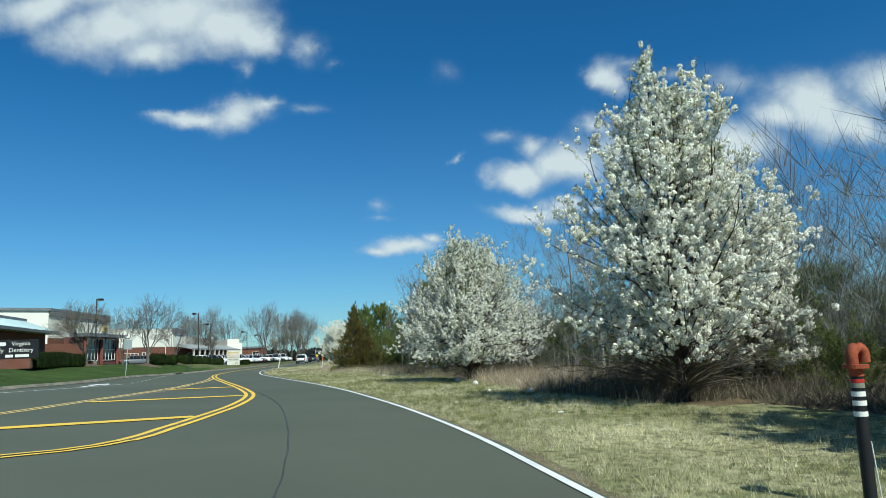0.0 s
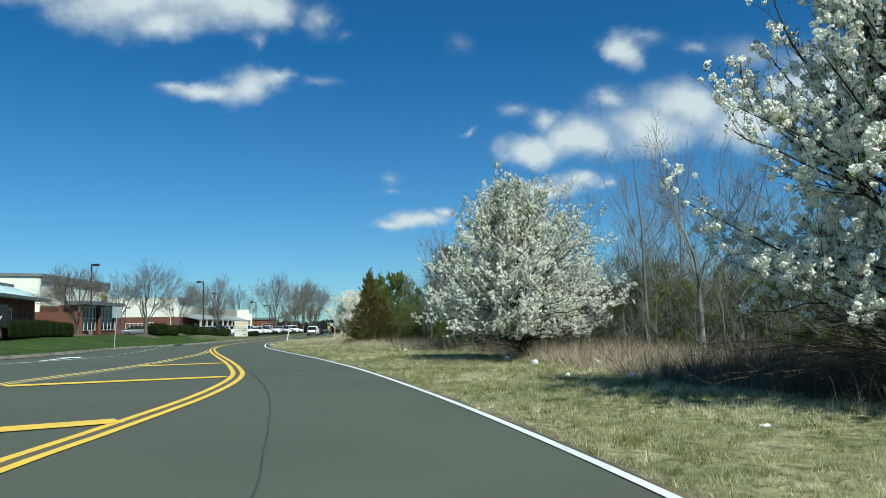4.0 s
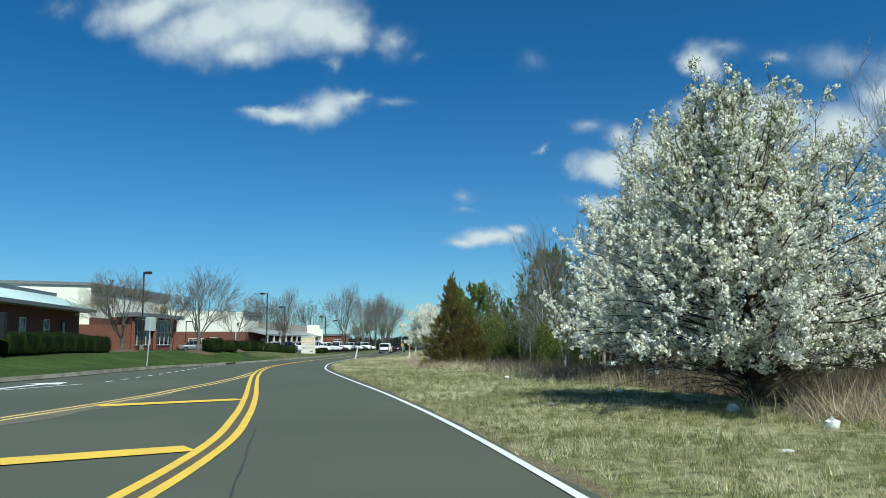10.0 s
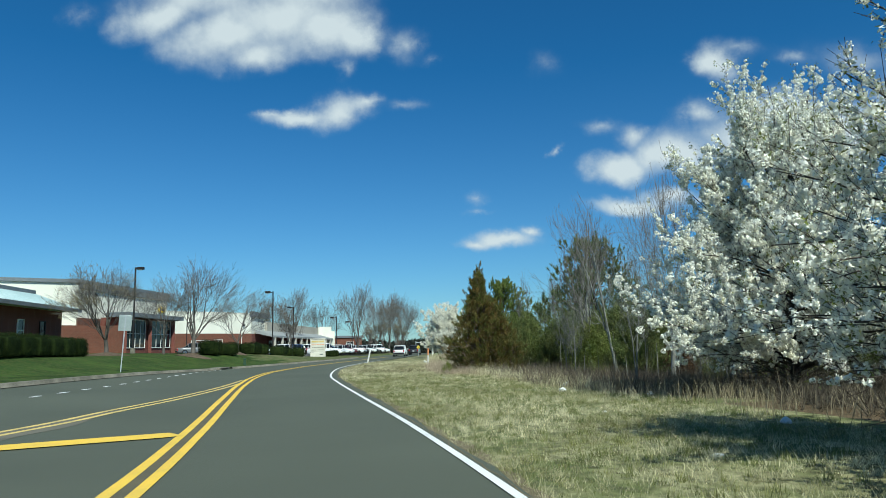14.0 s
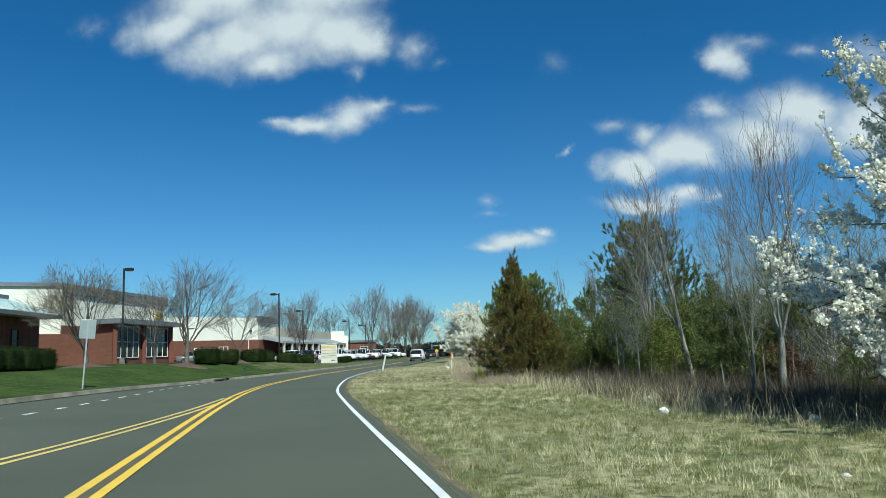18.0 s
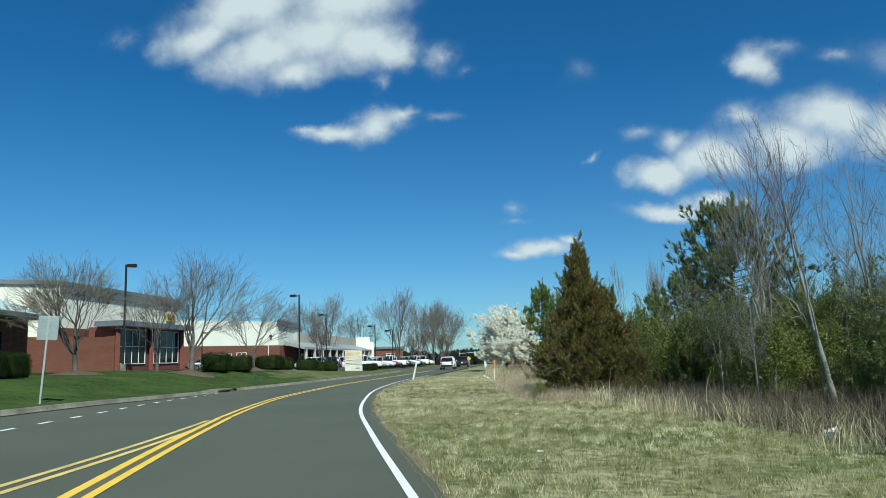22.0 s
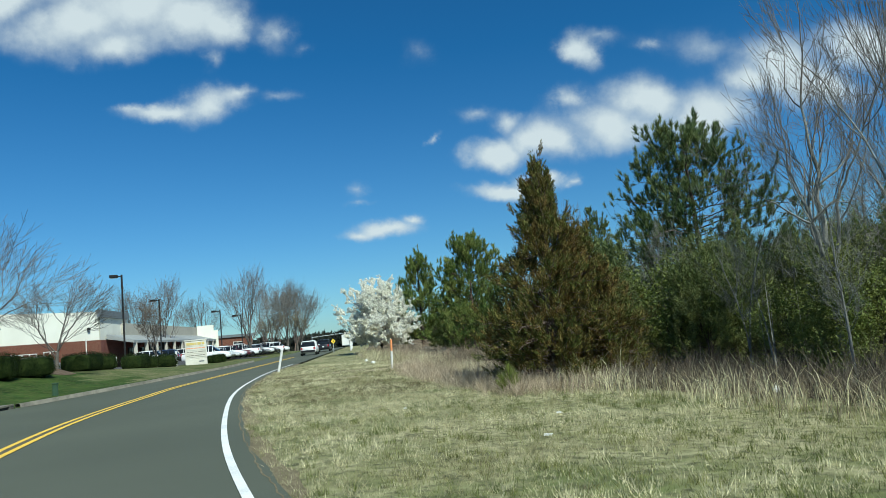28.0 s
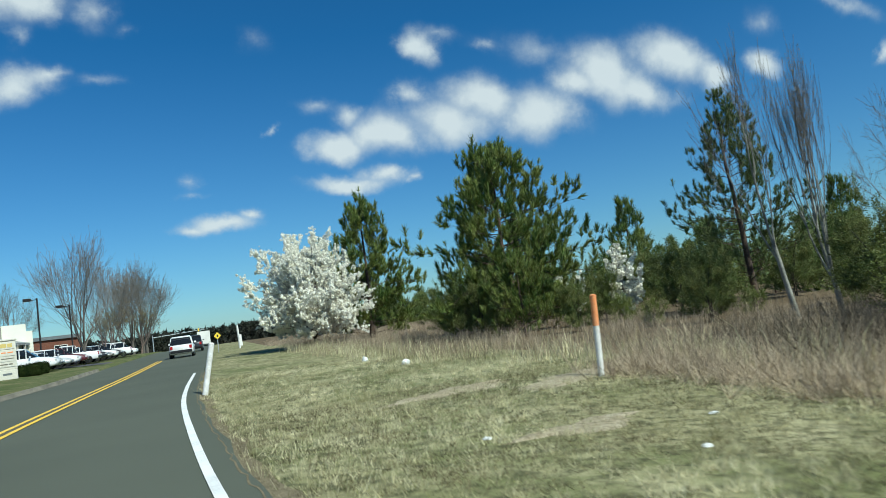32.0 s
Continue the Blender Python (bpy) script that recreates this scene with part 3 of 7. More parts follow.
mid_x = spline([(62, 2.38), (66, 2.55), (72, 3.05), (77, 3.85), (81, 4.65), (85.4, 5.5), (91, 7.0), (97.7, 8.95), (110.7, 12.8), (122, 16.0)])
kerb_x = spline([(20, -17.5), (33, -12.3), (37, -10.5), (41, -8.8), (46, -7.1), (51, -6.05), (60, -4.9), (66, -3.9), (72, -2.8), (82.7, -0.62), (91, 2.2), (105, 7.0), (112, 9.4), (125, 13.0)])
wood_x = spline([(-30, 4), (0, 9.4), (10, 10.6), (15, 10.4), (20, 10.7), (26, 11.7), (31, 12.4), (38, 12.9), (44, 14), (50, 14.2), (56, 14.7), (62, 14.8), (72, 15.2), (80, 16.5), (86, 17.5), (93, 18.0), (100, 18.9), (110, 21), (134, 26.6)])


def shoulder(y):
    """Bare asphalt outside the edge line, wider in the bend."""
    return 0.13 + 0.25 * smooth_step(25, 58, y)


def road_z(x, y):
    """The road leans up to its outer side in the bend."""
    return 0.25 * np.clip((2.4 - x) / 6.5, 0, 1.6) * (1 - smooth_step(66, 88, y)) - 3.0 * smooth_step(175, 300, y)


def ground_z(x, y):
    x, y = np.asarray(x, float), np.asarray(y, float)
    e, k = edge_x(y) + shoulder(y), kerb_x(y) - 0.18
    d = np.maximum(x - e, 0)
    slope = 0.034 * smooth_step(36, 52, y) * (1 - 0.5 * smooth_step(76, 84, y)) * (1 - smooth_step(95, 130, y))
    right = -0.035 - slope * np.minimum(d, 17) + 0.02 * np.sin(x * 0.9 + y * 0.31) * np.clip(d, 0, 1)
    dl = np.maximum(k - x, 0)
    crest = 1.05 * (1 - 0.75 * smooth_step(98, 128, y))
    left = road_z(k, np.minimum(y, 170)) + 0.15 + crest * smooth_step(0.4, 7.5, dl) + 0.03 * np.clip(dl - 7.5, 0, 10)
    fall = -3.0 * smooth_step(175, 300, y)
    return np.where(x > e, right, np.where(x < k, left, -0.12 + road_z(x, y) - fall)) + fall


def gz(x, y):
    return float(ground_z(x, y))


# ---- ground sheet ----
rows_y = np.unique(np.concatenate([[-1500, -700, -300, -150, -80], np.arange(-40, 140, 1.0), np.arange(140, 240, 5.0), [260, 300, 360, 450, 600, 900, 1400, 2400]]))
offs = np.array([0, 0.25, 0.6, 1.1, 1.8, 2.6, 3.6, 4.8, 6, 7.5, 9, 11, 13, 15, 18, 22, 28, 40, 70, 130, 300, 700, 1800])
gv, gm = [], []
for y in rows_y:
    yy = min(max(float(y), -40.0), 420.0)
    k, e = float(kerb_x(yy)) - 0.18, float(edge_x(yy)) + float(shoulder(yy))
    xs = np.concatenate([(k - offs)[::-1], np.linspace(k + 0.02, e - 0.02, 4), e + offs])
    gv.append(np.stack([xs, np.full(len(xs), float(y)), ground_z(xs, np.full(len(xs), yy))], 1))
nc, no = len(gv[0]), len(offs)
gf = []
for j in range(len(rows_y) - 1):
    yc = (rows_y[j] + rows_y[j + 1]) / 2
    wd = float(wood_x(min(max(yc, -30), 140))) - float(edge_x(min(max(yc, -30), 140))) - 0.3
    for i in range(nc - 1):
        gf.append((j * nc + i, j * nc + i + 1, (j + 1) * nc + i + 1, (j + 1) * nc + i))
        if i < no + 3:
            gm.append(0 if -60 < yc < 99 - 3 * math.sin(i * 2.1) else 3)
        else:
            gm.append(1 if offs[min(i - no - 4, no - 1)] < wd + 0.8 else 2)
ground = raw("ground", np.concatenate(gv), gf, [M["lawn"], M["dry_turf"], M["litter"], M["thin_lawn"]], smooth=True, mids=gm)
tagged(ground, "grassy ground with green lawn, dormant tan turf and leaf litter", "ground", kind="structure")


# ---- road ----
def strip(name, ys, xa, xb, lift, material, cols=1, parent=None):
    """A band between two curves, draped on the road."""
    v, f = [], []
    for y in ys:
        for x in np.linspace(float(xa(y)), float(xb(y)), cols + 1):
            v.append((x, y, float(road_z(x, y)) + lift))
    for j in range(len(ys) - 1):
        for i in range(cols):
            a = j * (cols + 1) + i
            f.append((a, a + 1, a + cols + 2, a + cols + 1))
    return raw(name, v, f, material, parent, smooth=True)


road_ys = np.concatenate([np.arange(-40, 150, 1.0), np.arange(150, 420, 6.0)])
road = strip("road", road_ys, lambda y: kerb_x(y) - 0.02, lambda y: edge_x(y) + shoulder(y) + 0.06 * math.sin(y * 1.7) * math.sin(y * 0.43), 0.0, M["asphalt"], 26)
tagged(road, "grey asphalt road curving between grass verges", "road", kind="structure")


def line(name, ys, fx, w, material, label, shift=0.0, lift=0.012):
    o = strip(name, ys, lambda y: fx(y) + shift - w / 2, lambda y: fx(y) + shift + w / 2, lift, material)
    return tagged(o, label, "road marking", kind="structure")


fine = lambda a, b, s=0.8: np.arange(a, b + 1e-6, s)
line("edge_line", fine(-30, 104), edge_x, 0.11, M["white_paint"], "solid white edge line on asphalt")
for sh in (-0.145, 0.145):
    line("centre_line", fine(62, 130), mid_x, 0.135, M["yellow_paint"], "double yellow centre line stripe", sh)
    line("gore_line", fine(13.85, 62, 0.4), gore_x, 0.145, M["yellow_paint"], "double yellow line bounding a painted median", sh)
    line("median_line", fine(16, 60.8), left_x, 0.125, M["yellow_worn"], "worn double yellow line on asphalt", sh, 0.0075)
line("lane_line", fine(22, 47.5), spline([(22, -13.5), (37, -7.5), (41, -5.6), (47.5, -3.15)]), 0.13, M["white_paint"], "solid white lane line")
dash_x = spline([(47.5, -3.15), (55.5, -2.4), (63, -1.9), (73, -1.35), (84, -0.4)])
for i in range(17):
    y0 = 48.6 + 1.95 * i
    if y0 < 80:
        tagged(strip("lane_dash", [y0, y0 + 0.35, y0 + 0.7], lambda y: dash_x(y) - 0.07, lambda y: dash_x(y) + 0.07, 0.009, M["white_paint"]), "short white dash of a lane line", "road marking", "lane dashes", "structure")


def marking(name, pts, material, label, lift=0.012):
    bm = bmesh.new()
    bm.faces.new([bm.verts.new((x, y, float(road_z(x, y)) + lift)) for x, y in pts])
    bmesh.ops.recalc_face_normals(bm, faces=bm.faces)
    if bm.faces and list(bm.faces)[0].normal.z < 0:
        bmesh.ops.reverse_faces(bm, faces=bm.faces)
    return tagged(part(name, bm, material), label, "road marking", kind="structure")


def bar(name, a, b, w, material, label):
    """A straight painted bar from a to b, cut in short pieces so that it lies on the leaning road."""
    a, b = Vector(a), Vector(b)
    d = (b - a).normalized()
    n = Vector((-d.y, d.x)) * w / 2
    v, f = [], []
    steps = 10
    for i in range(steps + 1):
        p = a.lerp(b, i / steps)
        for q in (p - n, p + n):
            v.append((q.x, q.y, float(road_z(q.x, q.y)) + 0.016))
    for i in range(steps):
        f.append((2 * i, 2 * i + 1, 2 * i + 3, 2 * i + 2))
    return tagged(raw(name, v, f, material), label, "road marking", kind="structure")


for p, q, w in (((0.3, 19.05), (-7.2, 16.0), 0.58), ((2.2, 29.38), (-3.0, 27.05), 0.60), ((2.42, 38.92), (-0.7, 36.85), 0.60)):
    bar("median_stripe", p, q, w, M["yellow_paint"], "yellow diagonal stripe of a painted median")
NOSE = [(-0.98, 13.9), (-1.3, 13.3), (-1.8, 12.75), (-2.6, 12.3), (-6.0, 11.3), (-12.0, 10.2)]
for p, q in zip(NOSE, NOSE[1:]):
    for k in (-0.13, 0.13):
        t = min(1.0, max(0.0, (-0.9 - p[0]) / 1.2))
        u = min(1.0, max(0.0, (-0.9 - q[0]) / 1.2))
        bar("median_nose", (p[0] + k * (1 - 0.6 * t), p[1] - k * 1.1 * t), (q[0] + k * (1 - 0.6 * u), q[1] - k * 1.1 * u), 0.12, M["yellow_paint"], "yellow line at the end of a painted median")
tagged(strip("line_gap", fine(13.9, 62, 0.4), lambda y: gore_x(y) - 0.07, lambda y: gore_x(y) + 0.07, 0.0098, M["stained_asphalt"]), "brown-stained strip between double yellow lines", "road marking", kind="structure")
tagged(strip("line_gap", fine(62, 130), lambda y: mid_x(y) - 0.07, lambda y: mid_x(y) + 0.07, 0.0098, M["stained_asphalt"]), "brown-stained strip between double yellow lines", "road marking", kind="structure")
tagged(strip("road_dust", fine(24, 45, 0.4), lambda y: left_x(y) - 0.3 * np.sin((y - 24) / 21 * math.pi), lambda y: left_x(y) + 0.75 * np.sin((y - 24) / 21 * math.pi) * (1 + 0.15 * np.sin(y * 1.9)), 0.005, M["dusty_asphalt"]), "pale dust along a worn yellow line", "road dust", kind="structure")
# arrow in the turn lane
marking("lane_arrow", [(-5.3, 43.0), (-5.08, 42.9), (-4.55, 46.4), (-4.1, 46.3), (-4.3, 48.2), (-5.3, 46.6), (-4.85, 46.5)], M["white_paint"], "worn white arrow painted in the lane")
# sealed crack that bends along the lane
crack_x = spline([(5, 0.35), (8, 0.96), (9.4, 1.21), (13, 1.77), (17.5, 2.32), (21, 2.68), (25, 2.93), (29.5, 3.0), (36, 3.05), (42, 3.0)])
tagged(strip("tar_seam", fine(6, 31.5, 0.25), lambda y: crack_x(y) + 0.012 * np.sin(y * 2.3) - 0.011, lambda y: crack_x(y) + 0.012 * np.sin(y * 2.3) + 0.011 + 0.006 * np.sin(y * 5.1), 0.011, M["tar"]), "dark sealed seam in asphalt", "road seam", kind="structure")
for x, y, l, a in ((4.82, 18.47, 0.42, -64), (3.24, 24.1, 0.7, -67)):
    dx, dy = l / 2 * math.cos(radians(a)), l / 2 * math.sin(radians(a))
    bar("paint_scuff", (x - dx, y - dy), (x + dx, y + dy), 0.018, M["scuff"], "pale scuff mark on asphalt")


# ---- kerb and gutter ----
def kerb_mesh(name, ys, label):
    prof = [(0.34, 0.012), (0.02, 0.0), (0.0, 0.13), (-0.03, 0.155), (-0.16, 0.16), (-0.18, 0.02)]
    v, f = [], []
    for y in ys:
        k, z = float(kerb_x(y)), float(road_z(kerb_x(y), y))
        for dx, dz in prof:
            v.append((k + dx, y, z + dz))
    n = len(prof)
    for j in range(len(ys) - 1):
        for i in range(n - 1):
            a = j * n + i
            f.append((a, a + n, a + n + 1, a + 1))
    return tagged(raw(name, v, f, M["concrete"]), label, "kerb", kind="structure")


seg = 3.05
y = 14.0
while y < 128:
    if not (81.2 < y + seg / 2 < 84.0):
        kerb_mesh("kerb", np.linspace(y, min(y + seg - 0.02, 128), 5), "weathered pale concrete kerb with gutter")
    y += seg

# ragged band of grit and bare soil where turf meets asphalt
gy = np.arange(-6.0, 104.0, 0.22)
gr = np.random.default_rng(8)
gw = 0.10 + 0.16 * np.abs(np.interp(gy, np.arange(-6, 105, 0.9), gr.normal(0.5, 0.45, 124)[:len(np.arange(-6, 105, 0.9))])) + gr.uniform(0, 0.07, len(gy))
ge = edge_x(gy) + shoulder(gy)
sv = np.concatenate([np.stack([ge - 0.05 - gr.uniform(0, 0.06, len(gy)), gy, np.full(len(gy), 0.004)], 1), np.stack([ge + gw, gy, ground_z(ge + gw, gy) + 0.006], 1), np.stack([ge + 0.06, gy, ground_z(ge + 0.06, gy) + 0.016], 1)])
n_ = len(gy)
sf = [(i, 2 * n_ + i, 2 * n_ + i + 1, i + 1) for i in range(n_ - 1)] + [(2 * n_ + i, n_ + i, n_ + i + 1, 2 * n_ + i + 1) for i in range(n_ - 1)]
tagged(raw("verge_soil", sv, sf, M["soil"]), "ragged brown grit and soil along the road edge", "soil", kind="structure")


def bare_patch(x, y, rx, ry, seed):
    """A worn patch of sandy soil with a ragged rim, draped on the verge."""
    rng = np.random.default_rng(seed)
    a = np.arange(40) * 2 * math.pi / 40
    rim = 1 + 0.22 * np.sin(3 * a + seed) + 0.15 * np.sin(7 * a + 2 * seed) + rng.normal(0, 0.09, 40)
    rings = [(0.0, 0.03), (0.45, 0.032), (0.8, 0.026), (1.0, 0.004)]
    v = [(x, y, gz(x, y) + 0.03)]
    for r, h in rings[1:]:
        px, py = x + rx * r * rim * np.cos(a), y + ry * r * rim * np.sin(a)
        v += list(zip(px, py, ground_z(px, py) + h))
    f = [(0, 1 + i, 1 + (i + 1) % 40, 1 + (i + 1) % 40) for i in range(40)]
    tri = raw("bare_patch", v[:41], [q[:3] for q in f], M["sand"])
    ring = raw("bare_rim", v[1:], [(k * 40 + i, (k + 1) * 40 + i, (k + 1) * 40 + (i + 1) % 40, k * 40 + (i + 1) % 40) for k in range(2) for i in range(40)], M["sand"])
    for o in (tri, ring):
        tagged(o, "worn bare patch of pale sandy soil in the turf", "soil", kind="structure")


for k, q in enumerate(((15.6, 83.4, 1.7, 0.55), (17.9, 84.3, 1.5, 0.45), (13.4, 84.6, 1.2, 0.4), (12.2, 80.3, 0.8, 0.3))):
    bare_patch(*q, k + 3)


# ---- plants: shared builders ----
def unit(v):
    return v / np.maximum(np.linalg.norm(v, axis=-1, keepdims=True), 1e-9)


def tubes(P, R, k):
    """Tapered tubes along N polylines of n points; verts and quads."""
    N, n, _ = P.shape
    T = unit(np.gradient(P, axis=1))
    ref = np.where(np.abs(T[:, :1, 2:3]) > 0.8, np.array([1.0, 0, 0]), np.array([0, 0, 1.0]))
    U = unit(np.cross(T, np.broadcast_to(ref, T.shape)))
    V = np.cross(T, U)
    a = np.arange(k) * 2 * math.pi / k
    ring = U[:, :, None] * np.cos(a)[None, None, :, None] + V[:, :, None] * np.sin(a)[None, None, :, None]
    v = (P[:, :, None] + ring * R[:, :, None, None]).reshape(-1, 3)
    i, j, m = np.meshgrid(np.arange(N), np.arange(n - 1), np.arange(k), indexing="ij")
    a0 = (i * n + j) * k
    q = np.stack([a0 + m, a0 + (m + 1) % k, a0 + k + (m + 1) % k, a0 + k + m], -1).reshape(-1, 4)
    return v, q


def merge(pieces):
    vs, fs, o = [], [], 0
    for v, f in pieces:
        vs.append(v)
        fs.append(f + o)
        o += len(v)
    return np.concatenate(vs), np.concatenate(fs)


def curved(rng, S, D, E, n, wob):
    """Bowed polylines from S, leaving along D, to E."""
    L = np.linalg.norm(E - S, axis=1, keepdims=True)
    C = S + D * L * 0.5
    t = np.linspace(0, 1, n)[None, :, None]
    P = (1 - t) ** 2 * S[:, None] + 2 * t * (1 - t) * C[:, None] + t * t * E[:, None]
    W = np.cumsum(rng.normal(0, 1, P.shape), axis=1) * wob * L[:, :, None] / n
    return P + W * t


def along(P, f):
    """Points and ways at shares f (N, m) along polylines P (N, n, 3)."""
    n = P.shape[1]
    x = np.clip(f, 0, 0.9999) * (n - 1)
    i = x.astype(int)
    w = (x - i)[..., None]
    r = np.arange(P.shape[0])[:, None]
    a, b = P[r, i], P[r, i + 1]
    return a * (1 - w) + b * w, unit(b - a)


def offshoots(rng, P, R, m, lo, hi, length, n, spread, up, wob, thin=0.55):
    """m side shoots on each polyline."""
    N = P.shape[0]
    f = rng.uniform(lo, hi, (N, m))
    S, T = along(P, f)
    rad = (R[:, :1] * (1 - f) + R[:, -1:] * f) * thin
    S, T, rad, f = S.reshape(-1, 3), T.reshape(-1, 3), rad.reshape(-1, 1), f.reshape(-1, 1)
    D = unit(T * (1 - spread) + unit(rng.normal(0, 1, T.shape)) * spread + np.array([0, 0, up]))
    PL = np.linalg.norm(np.diff(P, axis=1), axis=2).sum(1)
    PL = np.repeat(np.clip(PL / PL.mean(), 0.55, 1.5), m)[:, None]
    L = length * PL * rng.uniform(0.55, 1.25, (len(S), 1)) * (1.15 - 0.5 * f)
    E = S + unit(D + np.array([0, 0, up * 0.6])) * L
    Q = curved(rng, S, D, E, n, wob)
    return Q, rad * np.linspace(1, 0.3, n)[None]


def scatter(name, temps, pos, axis, size, material, parent=None, rng=None, label=""):
    """Copies of small templates at pos, their z along axis, joined into one mesh."""
    N = len(pos)
    z = unit(axis)
    h = unit(rng.normal(0, 1, (N, 3)))
    x = unit(np.cross(h, z))
    y = np.cross(z, x)
    Rm = np.stack([x, y, z], -1) * np.asarray(size).reshape(-1, 1, 1)
    pick = rng.integers(0, len(temps), N)
    out = []
    for k, (tv, tf) in enumerate(temps):
        w = pick == k
        v = np.einsum("nij,mj->nmi", Rm[w], tv) + pos[w][:, None]
        f = tf[None] + (np.arange(w.sum()) * len(tv))[:, None, None]
        out.append((v.reshape(-1, 3), f.reshape(-1, tf.shape[1])))
    v, f = merge(out)
    return raw(name, v, f, material, parent, label)


def petals(rng, n, r, w):
    """A loose ball of small three-cornered petals."""
    v = []
    for i in range(n):
        c = unit(rng.normal(0, 1, 3)) * r * rng.uniform(0.6, 1)
        nrm = unit(c + rng.normal(0, 0.22, 3) * r)
        a = unit(np.cross(nrm, rng.normal(0, 1, 3)))
        b = np.cross(nrm, a)
        q = w * rng.uniform(0.7, 1.3)
        v += [c - a * q - b * q * 0.6, c + a * q - b * q * 0.6, c + b * q * 1.1 + nrm * q * 0.3]
    return np.array(v), np.arange(3 * n).reshape(-1, 3)


def needles(rng, n, length, w, cone):
    """A brush of flat needles that opens round z."""
    v = []
    for i in range(n):
        d = unit(np.array([0, 0, 1.0]) * (1 - cone) + unit(rng.normal(0, 1, 3)) * cone)
        s = unit(np.cross(d, rng.normal(0, 1, 3))) * w
        L = length * rng.uniform(0.6, 1.15)
        b = rng.normal(0, 0.03, 3) * length
        v += [b - s * 1.2, b + s * 1.2, b + d * L]
    return np.array(v), np.arange(3 * n).reshape(-1, 3)


def leaves(rng, n, spread, w, l):
    """A loose handful of pointed leaves."""
    v = []
    for i in range(n):
        c = rng.normal(0, spread, 3)
        d = unit(rng.normal(0, 1, 3) + np.array([0, 0, 0.3]))
        s = unit(np.cross(d, rng.normal(0, 1, 3)))
        v += [c - s * w, c + s * w, c + d * l]
    return np.array(v), np.arange(3 * n).reshape(-1, 3)


def grown(seed, H, env, trunk_r, limbs, m2, l2, m3, l3, lo=0.12, lift=0.45, stems=1, lean=(0, 0), start=(0.08, 0.55), wob=0.25, shell=(0.6, 1.0), zr=(0.16, 1.0), rise=0.7, m4=0, l4=0.3, rmin=0.0035, hpow=1.0, twig_n=2):
    """A tree's skeleton inside an envelope env(h) -> radius, h from 0 to 1; levels of polylines and radii."""
    rng = np.random.default_rng(seed)
    lev = []
    n = 9
    top = np.array([[lean[0] + rng.normal(0, 0.04 * H), lean[1] + rng.normal(0, 0.04 * H), H * (0.96 if i == 0 else rng.uniform(0.75, 0.95))] for i in range(stems)])
    if stems > 1:
        ang = np.arange(stems) * 2 * math.pi / stems + rng.uniform(0, 1)
        top[:, 0] += np.cos(ang) * env(0.8) * 0.8
        top[:, 1] += np.sin(ang) * env(0.8) * 0.8
    S = np.zeros((stems, 3)) + rng.normal(0, 0.06 * (stems > 1), (stems, 3)) * np.array([1, 1, 0])
    T = curved(rng, S, np.tile(np.array([[0, 0, 1.0]]), (stems, 1)), top, n, wob * 0.25)
    tr = trunk_r / math.sqrt(stems) * (np.linspace(1, 0.12, n) ** 0.9)
    tr[0] *= 1.3
    lev.append((T, np.tile(tr, (stems, 1))))
    # limbs to stratified targets in the envelope
    hz = zr[0] + (zr[1] - zr[0]) * (((np.arange(limbs) + rng.uniform(0, 1, limbs)) / limbs) ** hpow) * 0.97
    az = np.arange(limbs) * 2.39996 + rng.normal(0, 0.4, limbs)
    rr = np.array([env(h) for h in hz]) * np.sqrt(rng.uniform(shell[0] ** 2, shell[1] ** 2, limbs))
    E = np.stack([np.cos(az) * rr + lean[0] * hz, np.sin(az) * rr + lean[1] * hz, hz * H], 1)
    h0 = np.clip(hz * rng.uniform(lift, lift + 0.3, limbs), start[0], 0.92)
    h0 = np.where(hz < h0 + 0.02, np.maximum(hz - 0.03, 0.03), h0)
    si = rng.integers(0, stems, limbs)
    S, _ = along(T[si], h0[:, None])
    S = S[:, 0]
    out = unit((E - S) * np.array([1, 1, 0]))
    D = unit(out * 0.75 + np.array([0, 0, 1.0]) * rise * 0.5 + 0.2 * unit(E - S))
    P1 = curved(rng, S, D, E, 8, wob)
    r1 = np.interp(h0, np.linspace(0, 1, n), tr)[:, None] * 0.6
    r1 = np.minimum(r1, 0.006 + 0.0065 * np.linalg.norm(E - S, axis=1, keepdims=True))
    R1 = r1 * np.linspace(1, 0.25, 8)[None]
    lev.append((P1, R1))
    P2, R2 = offshoots(rng, P1, R1, m2, 0.25, 1.0, l2, 4, 0.45, 0.25, wob)
    lev.append((P2, np.maximum(R2, rmin * 1.25)))
    if m3:
        P3, R3 = offshoots(rng, P2, R2, m3, 0.2, 1.0, l3, twig_n, 0.45, 0.2, wob)
        lev.append((P3, np.maximum(R3, rmin)))
        if m4:
            P4, R4 = offshoots(rng, P3, R3, m4, 0.2, 1.0, l4, 2, 0.45, 0.2, wob)
            lev.append((P4, np.maximum(R4, rmin * 0.85)))
    return rng, lev


def wood_mesh(name, lev, material, parent, sides=(9, 5, 3, 3, 3), thin=1.0, label="", twigs=""):
    pieces = [tubes(P, R * (thin if i > 1 else 1), sides[i]) for i, (P, R) in enumerate(lev)]
    if twigs:
        v, f = merge(pieces[2:])
        raw(twigs, v, f, M["bark_twig"] if material is M["bark_pale"] else material, parent, "fine leafless twigs", smooth=True)
        pieces = pieces[:2]
    v, f = merge(pieces)
    return raw(name, v, f, material, parent, label, smooth=True)


